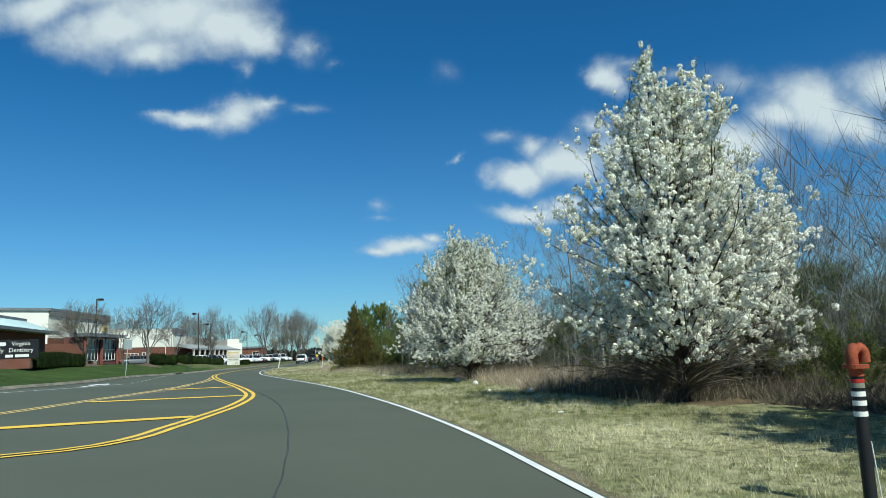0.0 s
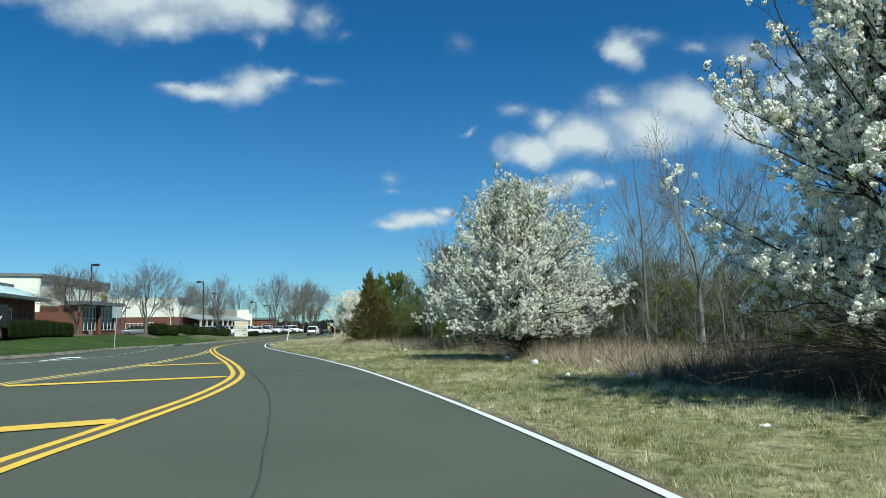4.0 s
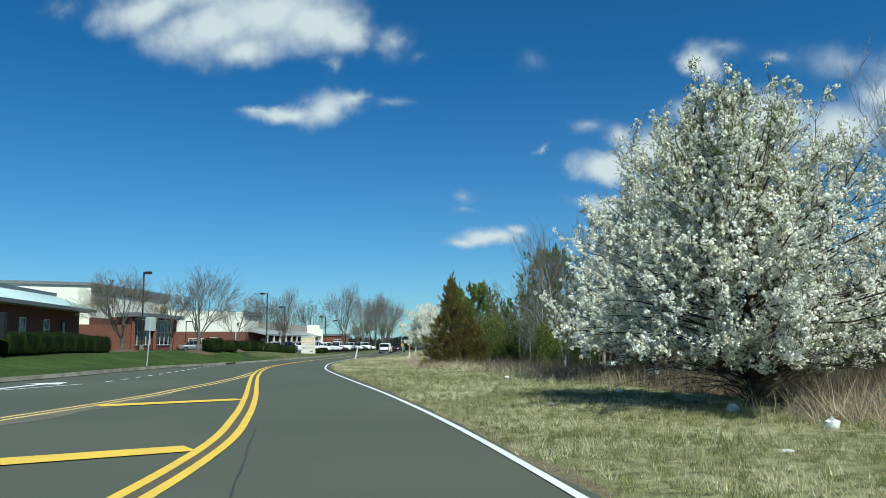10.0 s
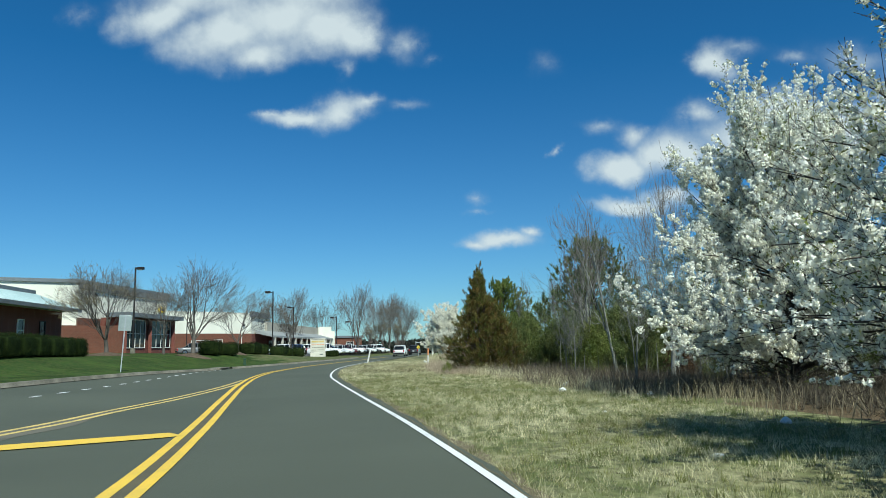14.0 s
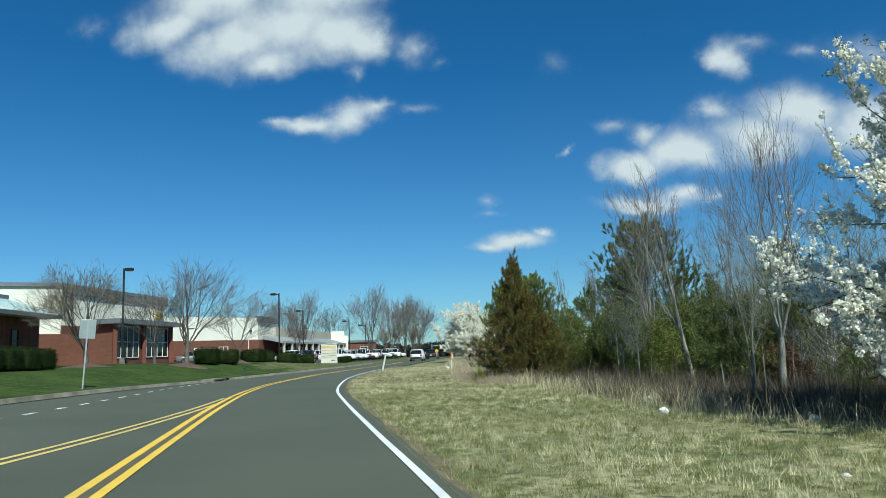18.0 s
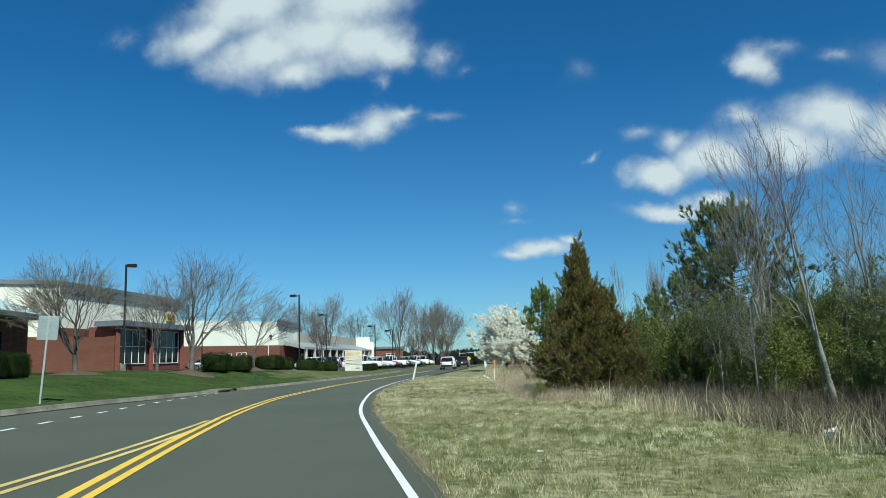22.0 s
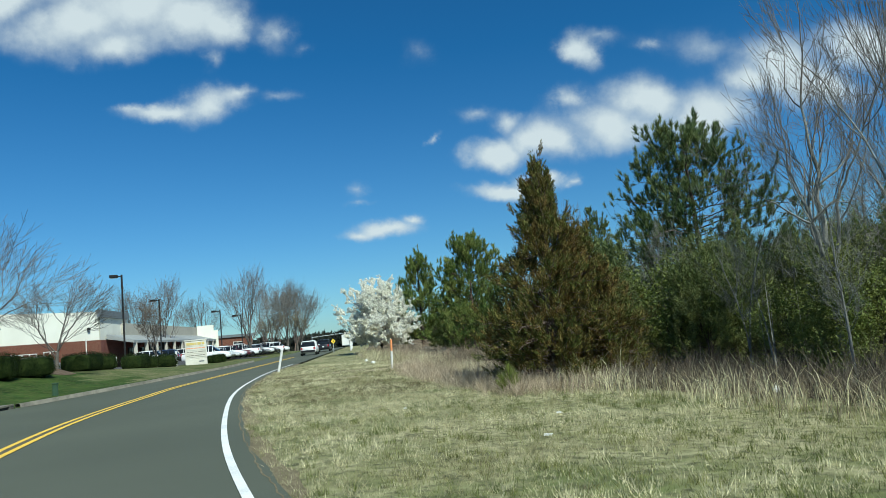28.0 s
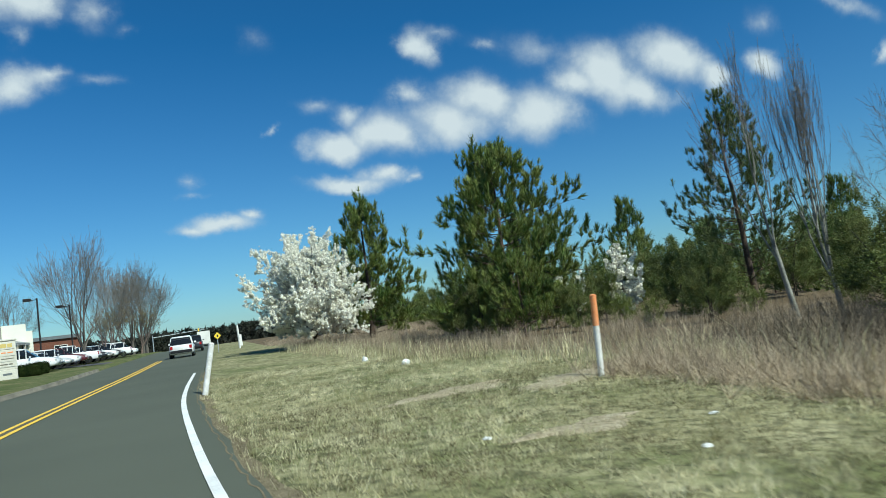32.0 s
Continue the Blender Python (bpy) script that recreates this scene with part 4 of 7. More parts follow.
def sprinkle(rng, lev, spacing, lo=0.0, hi=1.0, jitter=0.02):
    """Points and ways along a level of polylines, even by length."""
    P, R = lev
    L = np.linalg.norm(np.diff(P, axis=1), axis=2).sum(1)
    N = max(1, int(L.sum() * (hi - lo) / spacing))
    i = rng.choice(len(L), N, p=L / L.sum())
    S, T = along(P[i], rng.uniform(lo, hi, (N, 1)))
    return S[:, 0] + rng.normal(0, jitter, (N, 3)), T[:, 0]


# ---- blossoming pear trees ----
def egg(Rm, low, peak, tip=0.12, pw=0.85):
    """Crown radius by height: from low, widest at peak, narrowing to the tip."""
    def f(h):
        if h < low:
            return Rm * 0.25
        if h < peak:
            return Rm * (0.55 + 0.45 * math.sin((h - low) / (peak - low) * math.pi / 2))
        t = (h - peak) / (1 - peak)
        return Rm * (tip + (1 - tip) * math.cos(t * math.pi / 2) ** pw)
    return f


def pear_tree(name, x, y, seed, H, env, limbs, m2, m3, label, spacing=0.12, puff=1.0, leaf=0.0, sparse=1.0, group="blossoming pear trees", rz=0.0, skirt=0, stems=3, fade=0.0, lift=0.34, clear=0.085, ball=16, petal=0.026):
    t = thing(name, x, y, gz(x, y) - 0.03, label, "tree", group, rz)
    rng, lev = grown(seed, H, env, 0.115 * H / 8, limbs, m2, 0.95 * H / 8, m3, 0.42 * H / 8, stems=stems, lift=lift, rise=0.9, zr=(0.11, 1.0), shell=(0.3, 1.0), wob=0.22, hpow=1.25, twig_n=2)
    if skirt:
        S = np.zeros((skirt, 3)) + np.array([0, 0, 0.25]) + rng.normal(0, 0.1, (skirt, 3))
        az = rng.uniform(0, 2 * math.pi, skirt)
        r = rng.uniform(1.2, 3.7, skirt)
        E = np.stack([np.cos(az) * r, np.sin(az) * r, 0.12 + 1.55 * rng.uniform(0, 1, skirt) ** 0.7], 1)
        P = curved(rng, S, unit(E - S + np.array([0, 0, 1.4])), E, 7, 0.3)
        R = np.tile(np.linspace(0.018, 0.0035, 7), (skirt, 1)) * rng.uniform(0.6, 1.2, (skirt, 1))
        q = offshoots(rng, P, R, 7, 0.25, 1.0, 0.55, 4, 0.5, 0.12, 0.3)
        dead = merge([tubes(P, R, 4), tubes(q[0], np.maximum(q[1], 0.003), 3)])
        raw("dead_bough", dead[0], dead[1], M["bark_low"], t, "bare dark low branches", smooth=True)
    wood_mesh("trunk", lev, M["bark_dark"], t)
    temps = [petals(rng, ball, 0.056, petal) for _ in range(6)]
    pts = [sprinkle(rng, lev[2], spacing, 0.15, 1.0, 0.03), sprinkle(rng, lev[3], spacing * 0.9, 0.1, 1.0, 0.03), sprinkle(rng, lev[1], spacing, 0.3, 1.0, 0.05)]
    pos, ax = np.concatenate([p[0] for p in pts]), np.concatenate([p[1] for p in pts])
    top = np.clip(pos[:, 2] / H - 0.45, 0, 1) / 0.55
    keep = (rng.uniform(0, 1, len(pos)) < sparse * (1 - fade * top)) & (pos[:, 2] > (clear + 0.05 * rng.uniform(-1, 1, len(pos))) * H)
    pos, ax = pos[keep], ax[keep]
    scatter("crown", temps, pos, ax, puff * rng.uniform(0.65, 1.35, len(pos)), M["blossom"], t, rng, "dense clusters of white blossom")
    if leaf:
        w = rng.uniform(0, 1, len(pos)) < leaf * (0.4 + 1.6 * top[keep])
        scatter("young_leaves", [leaves(rng, 5, 0.04, 0.014, 0.06) for _ in range(3)], pos[w] + rng.normal(0, 0.04, (w.sum(), 3)), ax[w], rng.uniform(0.8, 1.3, w.sum()), M["young_leaf"], t, rng, "fresh yellow-green leaves")
    return t


pear_tree("pear_tree", 11.72, 14.62, 11, 9.05, egg(3.65, 0.10, 0.30, 0.06, 1.25), 135, 7, 5, "tall pear tree in full white blossom above dark low branches", spacing=0.27, puff=1.2, leaf=0.5, skirt=95, stems=1, fade=0.2, lift=0.4, clear=0.155, ball=32, petal=0.019)
pear_tree("pear_tree", 12.85, 31.4, 12, 7.1, egg(3.8, 0.07, 0.24, 0.06, 0.78), 230, 7, 5, "broad pear tree covered in white blossom, at the wood's edge", spacing=0.15, puff=0.86, leaf=0.35, skirt=36, stems=1, fade=0.25, lift=0.5, clear=0.12, ball=11)
pear_tree("pear_tree", 17.9, 43.0, 13, 8.8, egg(4.5, 0.05, 0.17, 0.2), 170, 8, 5, "large white blossoming pear tree with long low boughs", spacing=0.115, puff=1.0, leaf=0.15, skirt=40, stems=1, fade=0.12, lift=0.55, clear=0.09, ball=16, petal=0.024)
pear_tree("pear_tree", 24.0, 114.5, 14, 6.9, egg(4.1, 0.04, 0.33, 0.3), 150, 7, 5, "rounded white blossoming pear tree beside the road", spacing=0.075, puff=1.25, stems=1, lift=0.5, ball=11, clear=0.09)
side_pear = pear_tree("pear_tree", 15.2, 15.6, 15, 6.7, egg(1.9, 0.10, 0.3, 0.06), 52, 6, 5, "slender pear tree with scattered white blossom", spacing=0.13, puff=1.15, leaf=0.25, stems=2)
# copies out of view, added for the shadows they cast on the verge
for sx, sy, sc in ((12.0, 4.4, 1.2), (9.2, 1.2, 0.85), (13.6, 5.8, 1.0), (10.5, 3.2, 1.05)):
    copy_thing(side_pear, pose(sx, sy, gz(sx, sy) - 0.03, 0, 0, sx * 40) @ Matrix.Scale(sc, 4))
pear_tree("pear_tree", 18.4, 36.2, 16, 4.6, egg(1.2, 0.15, 0.45, 0.1), 22, 6, 4, "small pear tree with thin white blossom among brush", spacing=0.15, sparse=0.8, stems=1)
pear_tree("pear_tree", 26.5, 60.0, 17, 7.4, egg(2.4, 0.2, 0.5, 0.12), 34, 6, 4, "pear tree with scattered white blossom inside the wood", spacing=0.22, puff=1.2, sparse=0.7, stems=2)
pear_tree("pear_tree", 30.9, 96.0, 18, 3.5, egg(1.1, 0.1, 0.4, 0.1), 26, 6, 4, "pale cream blossoming tree before dark evergreens", spacing=0.18, puff=1.6, stems=1)
pear_tree("pear_tree", 31.7, 100.0, 19, 3.2, egg(0.9, 0.15, 0.4, 0.1), 20, 5, 4, "small tree with sparse pale blossom", spacing=0.2, puff=1.3, sparse=0.6, stems=1)


# ---- red cedar ----
def plume(rng, n, length, reach, w, cone):
    """A feathery spray: short blades set along an axis, pointing on and out."""
    v = []
    for i in range(n):
        h = (i + rng.uniform(0, 1)) / n
        d = unit(np.array([0, 0, 1.0]) * (1 - cone) + unit(rng.normal(0, 1, 3) * np.array([1, 1, 0.2])) * cone)
        sd = unit(np.cross(d, rng.normal(0, 1, 3))) * w
        c = np.array([rng.normal(0, 0.02), rng.normal(0, 0.02), h * length])
        L = reach * rng.uniform(0.7, 1.2) * (1.1 - 0.45 * h)
        v += [c - sd, c + sd, c + d * L]
    return np.array(v), np.arange(3 * n).reshape(-1, 3)


def brush_tuft(rng, n, length, reach, w):
    """An upright bottle-brush of thin needles, tapering to a point."""
    v = []
    for i in range(n):
        h = (i + rng.uniform(0, 1)) / n
        a = i * 2.39996 + rng.normal(0, 0.3)
        tilt = rng.uniform(0.35, 1.15) * (1.05 - 0.75 * h)
        d = np.array([math.cos(a) * math.sin(tilt), math.sin(a) * math.sin(tilt), math.cos(tilt)])
        sd = unit(np.cross(d, rng.normal(0, 1, 3))) * w
        c = np.array([0, 0, h * length])
        v += [c - sd, c + sd, c + d * reach * rng.uniform(0.8, 1.15)]
    return np.array(v), np.arange(3 * n).reshape(-1, 3)


def cedar(x, y, seed, H, Rm, limbs, label, tufts=1.0, leaders=0):
    t = thing("red_cedar", x, y, gz(x, y) - 0.03, label, "tree", "red cedars")

    def env(h):
        ripple = 1 + 0.09 * math.sin(h * 31) + 0.07 * math.sin(h * 57 + 1.3)
        if h < 0.22:
            return Rm * (0.8 + 0.2 * h / 0.22) * ripple
        return Rm * ((1 - h) / 0.78) ** 1.28 * ripple + 0.02
    rng, lev = grown(seed, H, env, 0.13 * H / 7, limbs, 6, 0.42, 0, 0, lift=0.72, start=(0.02, 0.9), shell=(0.5, 1.28), zr=(0.03, 0.97), rise=1.1, wob=0.2, hpow=1.0)
    wood_mesh("trunk", lev[:3], M["bark_red"], t, sides=(8, 4, 3))
    temps = [plume(rng, 26, 0.30, 0.11, 0.0125, 0.42) for _ in range(5)]
    pts = [sprinkle(rng, lev[1], 0.16 / tufts, 0.55, 1.0, 0.04), sprinkle(rng, lev[2], 0.20 / tufts, 0.45, 1.0, 0.03), sprinkle(rng, lev[0], 0.035 / tufts, 0.6, 1.0, 0.03)]
    pos, ax = np.concatenate([p[0] for p in pts]), np.concatenate([p[1] for p in pts])
    ax = unit(ax * 0.75 + np.array([0, 0, 0.6]) + rng.normal(0, 0.16, ax.shape))
    scatter("foliage", temps, pos, ax, rng.uniform(0.75, 1.55, len(pos)), M["cedar"], t, rng, "olive-brown scaly sprays")
    return t


cedar(15.87, 68.5, 21, 6.65, 2.0, 330, "tall conical red cedar with bronze-green foliage in dry brush")
cedar(16.9, 68.3, 24, 4.7, 1.3, 90, "slim red cedar grown into a taller one")
cedar(17.3, 67.9, 22, 3.4, 1.2, 80, "smaller olive red cedar beside a taller one")


# ---- pines ----
def pine(x, y, seed, H, Rm, low, limbs, label, tuft=1.0, lean=(0, 0), scale=1.0, flat_=0.86, peak=0.3, m2=7, dome=0.8, needle=30, material="pine"):
    """Limbs with upturned ends that carry upright brushes of needles."""
    t = thing("pine_tree", x, y, gz(x, y) - 0.05, label, "tree", "pines")

    def env(h):
        if h < low:
            return Rm * 0.4
        q = (h - low) / (1 - low)
        body = 0.72 + 0.28 * q / peak if q < peak else max(0.07, ((1 - q) / (1 - peak))) ** dome
        return Rm * body * (1 + 0.12 * math.sin(q * 23) + 0.08 * math.sin(q * 41))
    rng, lev = grown(seed, H, env, 0.16 * H / 9, limbs, m2, 0.75, 0, 0, lift=flat_, start=(low * 0.9, 0.9), shell=(0.45, 1.05), zr=(low, 1.0), rise=0.3, wob=0.25, lean=lean, hpow=1.1)
    P, R = lev[2]
    tip = P[:, -1] + np.array([0, 0, 1.0]) * rng.uniform(0.1, 0.28, (len(P), 1))
    lev[2] = (np.concatenate([P[:, :-1], tip[:, None]], 1), R)
    wood_mesh("trunk", lev, M["bark_pine"], t, sides=(8, 5, 3))
    temps = [brush_tuft(rng, needle, 0.16, 0.20, 0.012) for _ in range(5)]
    pos = [lev[2][0][:, -1], lev[1][0][:, -1], lev[0][0][:, -1]]
    ax = [unit(lev[2][0][:, -1] - lev[2][0][:, -2]), unit(lev[1][0][:, -1] - lev[1][0][:, -2]), np.tile(np.array([[0, 0, 1.0]]), (len(lev[0][0]), 1))]
    for k, (sp, lo) in ((2, (0.36, 0.5)), (1, (0.5, 0.6))):
        q, d = sprinkle(rng, lev[k], sp / tuft, lo, 1.0, 0.06)
        pos.append(q)
        ax.append(d)
    pos, ax = np.concatenate(pos), np.concatenate(ax)
    ax = unit(ax * 0.8 + np.array([0, 0, 0.6]) + rng.normal(0, 0.25, ax.shape))
    scatter("needles", temps, pos, ax, scale * rng.uniform(0.75, 1.35, len(pos)), M[material], t, rng, "upright brushes of green needles")
    return t


pine(25.9, 73.5, 31, 9.6, 4.4, 0.30, 105, "tall pine with dark layered branches at the wood's edge", tuft=1.25, flat_=0.95, peak=0.35, dome=0.55, m2=9, material="pine_dark", scale=1.1)
pine(26.9, 99.0, 32, 8.7, 4.3, 0.04, 135, "bushy green pine with full crown down to the brush", tuft=1.6, flat_=0.84, peak=0.36, dome=0.7, scale=1.3)
pine(28.5, 115.5, 33, 9.1, 3.7, 0.05, 80, "slim bushy green pine behind a blossoming tree", tuft=1.3, flat_=0.8, peak=0.3, dome=0.75, scale=1.5)
pine(22.0, 74.5, 34, 4.6, 2.2, 0.05, 46, "young dark green pine in the undergrowth", material="pine_dark")
pine(24.6, 71.0, 40, 3.9, 2.3, 0.04, 60, "low spreading young pine under a tall pine", material="pine_dark")
pine(27.6, 70.6, 41, 4.3, 2.4, 0.04, 60, "low spreading young pine under a tall pine", material="pine_dark")
pine(33.0, 91.0, 35, 8.6, 2.7, 0.15, 75, "pine with thin crown behind bare trunks", tuft=0.9, material="pine_dark")
pine(24.5, 95.5, 36, 3.0, 1.4, 0.05, 30, "low yellow-green young pine by the dry grass")
pine(29.5, 103.0, 37, 3.6, 1.6, 0.05, 30, "low yellow-green young pine by the dry grass")
pine(30.5, 66.5, 38, 7.2, 2.8, 0.2, 44, "dark pine standing inside the wood", material="pine_dark")
# row of far pines
for i, (px_, py_, h) in enumerate(((44, 118, 7), (50, 113, 6.2), (55, 108, 7), (60, 100, 7), (64, 92, 8), (68, 84, 8), (48, 128, 8), (42, 140, 9), (60, 120, 9), (74, 78, 8), (52, 98, 5.5), (47, 104, 5), (40, 112, 5), (43, 96, 4.5), (56, 92, 6))):
    if i == 0:
        far_pine = pine(px_, py_, 39, h, 2.6, 0.05, 40, "green pine in the far tree line", tuft=0.5, scale=2.0, needle=20)
    else:
        copy_thing(far_pine, pose(px_, py_, gz(px_, py_) - 0.05, 0, 0, i * 73) @ Matrix.Scale(h / 7.0 * (0.72 if px_ < 58 else 1.0), 4))


# ---- bare trees ----
def vase(Rm, fork=0.25):
    def f(h):
        if h < fork:
            return Rm * 0.3
        return Rm * (0.35 + 0.65 * math.sin(min(1, (h - fork) / (0.78 - fork)) * math.pi / 2)) * (1 if h < 0.8 else math.cos((h - 0.8) / 0.2 * 1.15))
    return f


def bare_tree(name, x, y, seed, H, Rm, material, label, limbs=30, m2=7, m3=5, stems=1, lean=(0, 0), fork=0.25, trunk=0.12, lift=0.5, group="bare trees", m4=0, l2=0.13, thin=1.0, z=None, rmin=0.0045, rise=1.2, wob=0.38, low=0.08, slim=1.0):
    t = thing(name, x, y, (gz(x, y) if z is None else z) - 0.05, label, "tree", group)
    rng, lev = grown(seed, H, vase(Rm, fork), trunk, limbs, m2, H * l2, m3, H * l2 * 0.5, stems=stems, lean=lean, lift=lift, start=(fork * 0.8, 0.6), zr=(fork + low, 1.0), shell=(0.25, 1.0), rise=rise, wob=wob, m4=m4, l4=H * l2 * 0.3, rmin=rmin)
    lev[1] = (lev[1][0], lev[1][1] * slim)
    wood_mesh("trunk", lev, material, t, thin=thin * slim, twigs="crown")
    return t, rng, lev


def fan_tree(name, x, y, seed, H, Rm, material, label, fork=0.24, trunk=0.14, levels=6, scaffold=6, spread=0.6, up=0.28, shrink=0.74, rmin=0.0075, group="street trees", lean=(0, 0), twig="bark_twig", wob=0.15):
    """A clear trunk that forks again and again into an arching crown of fine upright twigs."""
    t = thing(name, x, y, gz(x, y) - 0.05, label, "tree", group)
    rng = np.random.default_rng(seed)
    top = np.array([[rng.normal(0, 0.1), rng.normal(0, 0.1), fork * H]])
    P = curved(rng, np.zeros((1, 3)), np.array([[0, 0, 1.0]]), top, 6, 0.06)
    R = trunk * np.linspace(1.15, 0.8, 6)[None]
    lev = [(P, R)]
    L = 0.3 * H
    for k in range(levels):
        m = scaffold if k == 0 else 3
        N = len(P)
        f = rng.uniform(0.72 if k == 0 else 0.4, 1.0, (N, m))
        f[:, 0] = 1.0
        S, T = along(P, f)
        S, T = S.reshape(-1, 3), T.reshape(-1, 3)
        if k == 0:
            az = np.arange(m) * 2 * math.pi / m + rng.normal(0, 0.3, m)
            side = np.stack([np.cos(az), np.sin(az), np.zeros(m)], 1)
            side[0] *= 0.15
        else:
            side = unit(np.cross(T, unit(rng.normal(0, 1, T.shape))) + 0.3 * unit(S * np.array([1, 1, 0]) + 1e-6))
        lead = np.tile(np.arange(m) == 0, N)[:, None]
        sp = np.where(lead, 0.3, 1.0) * spread * rng.uniform(0.7, 1.3, (len(S), 1))
        if k == 0:
            sp = sp * 0.75
        D = unit(T + side * sp * 1.25)
        E = S + unit(T + side * sp + np.array([0, 0, up * (1.0 if k < 3 else 0.6)])) * L * np.where(lead, 1.1, 0.95) * rng.uniform(0.75, 1.2, (len(S), 1))
        n = (7, 6, 5, 4, 3, 2, 2)[k]
        base = np.repeat(R[:, -1] if k else R[:, -1] * 0.72, m)[:, None] * np.where(lead, 1.0, 0.72)
        P = curved(rng, S, D, E, n, wob)
        R = np.maximum(base * np.linspace(1, 0.62, n)[None], rmin * (1.0 if k > 2 else 1.3))
        lev.append((P, R))
        L *= shrink
    tips = lev[-1][0][:, -1]
    kz = H / np.quantile(tips[:, 2], 0.985)
    kr = Rm / np.quantile(np.hypot(tips[:, 0], tips[:, 1]), 0.97)
    lev = [(P * np.array([kr, kr, kz]), R) for P, R in lev]
    for P, R in lev:
        P[:, :, 0] += lean[0] * P[:, :, 2] / H
        P[:, :, 1] += lean[1] * P[:, :, 2] / H
    v, f = merge([tubes(P, R, 8 - 2 * i) for i, (P, R) in enumerate(lev[:3])])
    raw("trunk", v, f, material, t, smooth=True)
    v, f = merge([tubes(P, R, 3) for P, R in lev[3:]])
    raw("crown", v, f, M[twig], t, "fine leafless twigs", smooth=True)
    return t, rng, lev


WOOD = "slender bare grey tree at the wood's edge"
fan_tree("bare_tree", 21.3, 60.8, 41, 9.6, 2.2, M["bark_pale"], "pale leaning bare tree with forked trunk at the wood's edge", fork=0.3, trunk=0.09, scaffold=4, spread=0.75, up=0.2, rmin=0.004, group="bare trees", lean=(-1.3, 0.3), wob=0.4, shrink=0.7)
fan_tree("bare_tree", 20.8, 54.4, 42, 9.8, 2.4, M["bark_pale"], "tall bare tree with several pale stems above brush", fork=0.2, trunk=0.11, scaffold=5, spread=0.68, up=0.26, rmin=0.004, group="bare trees", lean=(0.6, 0.3), wob=0.36, shrink=0.71)
near_c, _, _ = fan_tree("bare_tree", 17.2, 26.6, 43, 8.3, 2.7, M["bark_pale"], "tall bare tree with twin pale trunks behind brush", fork=0.34, trunk=0.085, scaffold=3, spread=0.72, up=0.2, rmin=0.0038, group="bare trees", wob=0.36, shrink=0.71)
low_a, _, _ = bare_tree("bare_tree", 22.0, 20.5, 44, 9.6, 2.3, M["bark_grey"], WOOD, 24, 7, 5, stems=2, fork=0.3, trunk=0.095, slim=0.6, wob=0.24, rmin=0.005, m4=2)
low_b, _, _ = bare_tree("bare_tree", 20.0, 33.5, 45, 9.0, 2.0, M["bark_grey"], WOOD, 24, 7, 5, fork=0.3, trunk=0.08, slim=0.6, wob=0.24, rmin=0.005, m4=2)
low_c, _, _ = bare_tree("bare_tree", 24.5, 48.0, 46, 11.6, 2.6, M["bark_grey"], WOOD, 24, 7, 5, stems=2, fork=0.35, trunk=0.09, slim=0.6, wob=0.24, rmin=0.005, m4=2)
fan_tree("bare_tree", 25.6, 85.2, 47, 8.0, 1.5, M["bark_pale"], "thin pale bare tree leaning over dry brush", fork=0.35, trunk=0.075, levels=5, scaffold=3, spread=0.5, up=0.3, rmin=0.004, group="bare trees", lean=(-1.0, 0.8), wob=0.3)
fan_tree("bare_tree", 27.6, 85.0, 48, 8.3, 1.3, M["bark_pale"], "narrow bare tree with upright twigs", fork=0.12, trunk=0.085, levels=5, scaffold=6, spread=0.4, up=0.6, rmin=0.004, group="bare trees", wob=0.12)
for sx, sy, sc, rz in ((29.4, 81.8, 0.8, 40), (22.6, 77.6, 0.42, 150), (31.8, 84.5, 0.75, 220)):
    copy_thing(near_c, pose(sx, sy, gz(sx, sy) - 0.05, 0, 4, rz) @ Matrix.Scale(sc, 4))
rngw = np.random.default_rng(7)
spots = [(20.5, 66.0, 0.5), (22.5, 57.0, 0.8), (24.2, 56.0, 0.95), (25.6, 63.5, 0.95), (27.5, 58.5, 1.0), (24, 44.0, 0.95), (20.3, 46.0, 0.8), (27, 51, 1.0), (29, 45, 1.05), (25, 37.5, 1.0), (22.5, 29.0, 1.0), (26, 31, 1.05), (29, 38, 1.0), (24, 24, 1.0), (28.5, 25.5, 1.05), (20.0, 17.5, 0.8), (25, 14, 1.0), (21, 11.0, 0.95), (29, 18, 1.05), (18.0, 6.5, 0.9), (23.5, 4.0, 1.0), (32, 52, 1.0), (33, 60, 1.0), (33, 31, 1.0), (34, 22, 1.0), (31, 70, 0.9), (36, 68, 0.95), (37.5, 45, 1.0), (38, 37, 1.05), (30, 8, 1.0), (16.0, -1.0, 0.9), (22, -5, 1.0), (35, 12, 1.1), (21.8, 70.5, 0.6), (19.4, 62.0, 0.5), (17.0, 50.5, 0.42), (16.3, 36.5, 0.5)]
for i, (sx, sy, sc) in enumerate(spots):
    if 22 < sy < 64 and i % 3 and sc > 0.6:
        continue
    src = (low_a, low_b, low_c)[i % 3]
    copy_thing(src, pose(sx, sy, gz(sx, sy) - 0.05, rngw.normal(0, 3), rngw.normal(0, 3), rngw.uniform(0, 360)) @ Matrix.Scale(sc * rngw.uniform(0.9, 1.1) * (0.74 if sy < 34 else 1.0), 4))


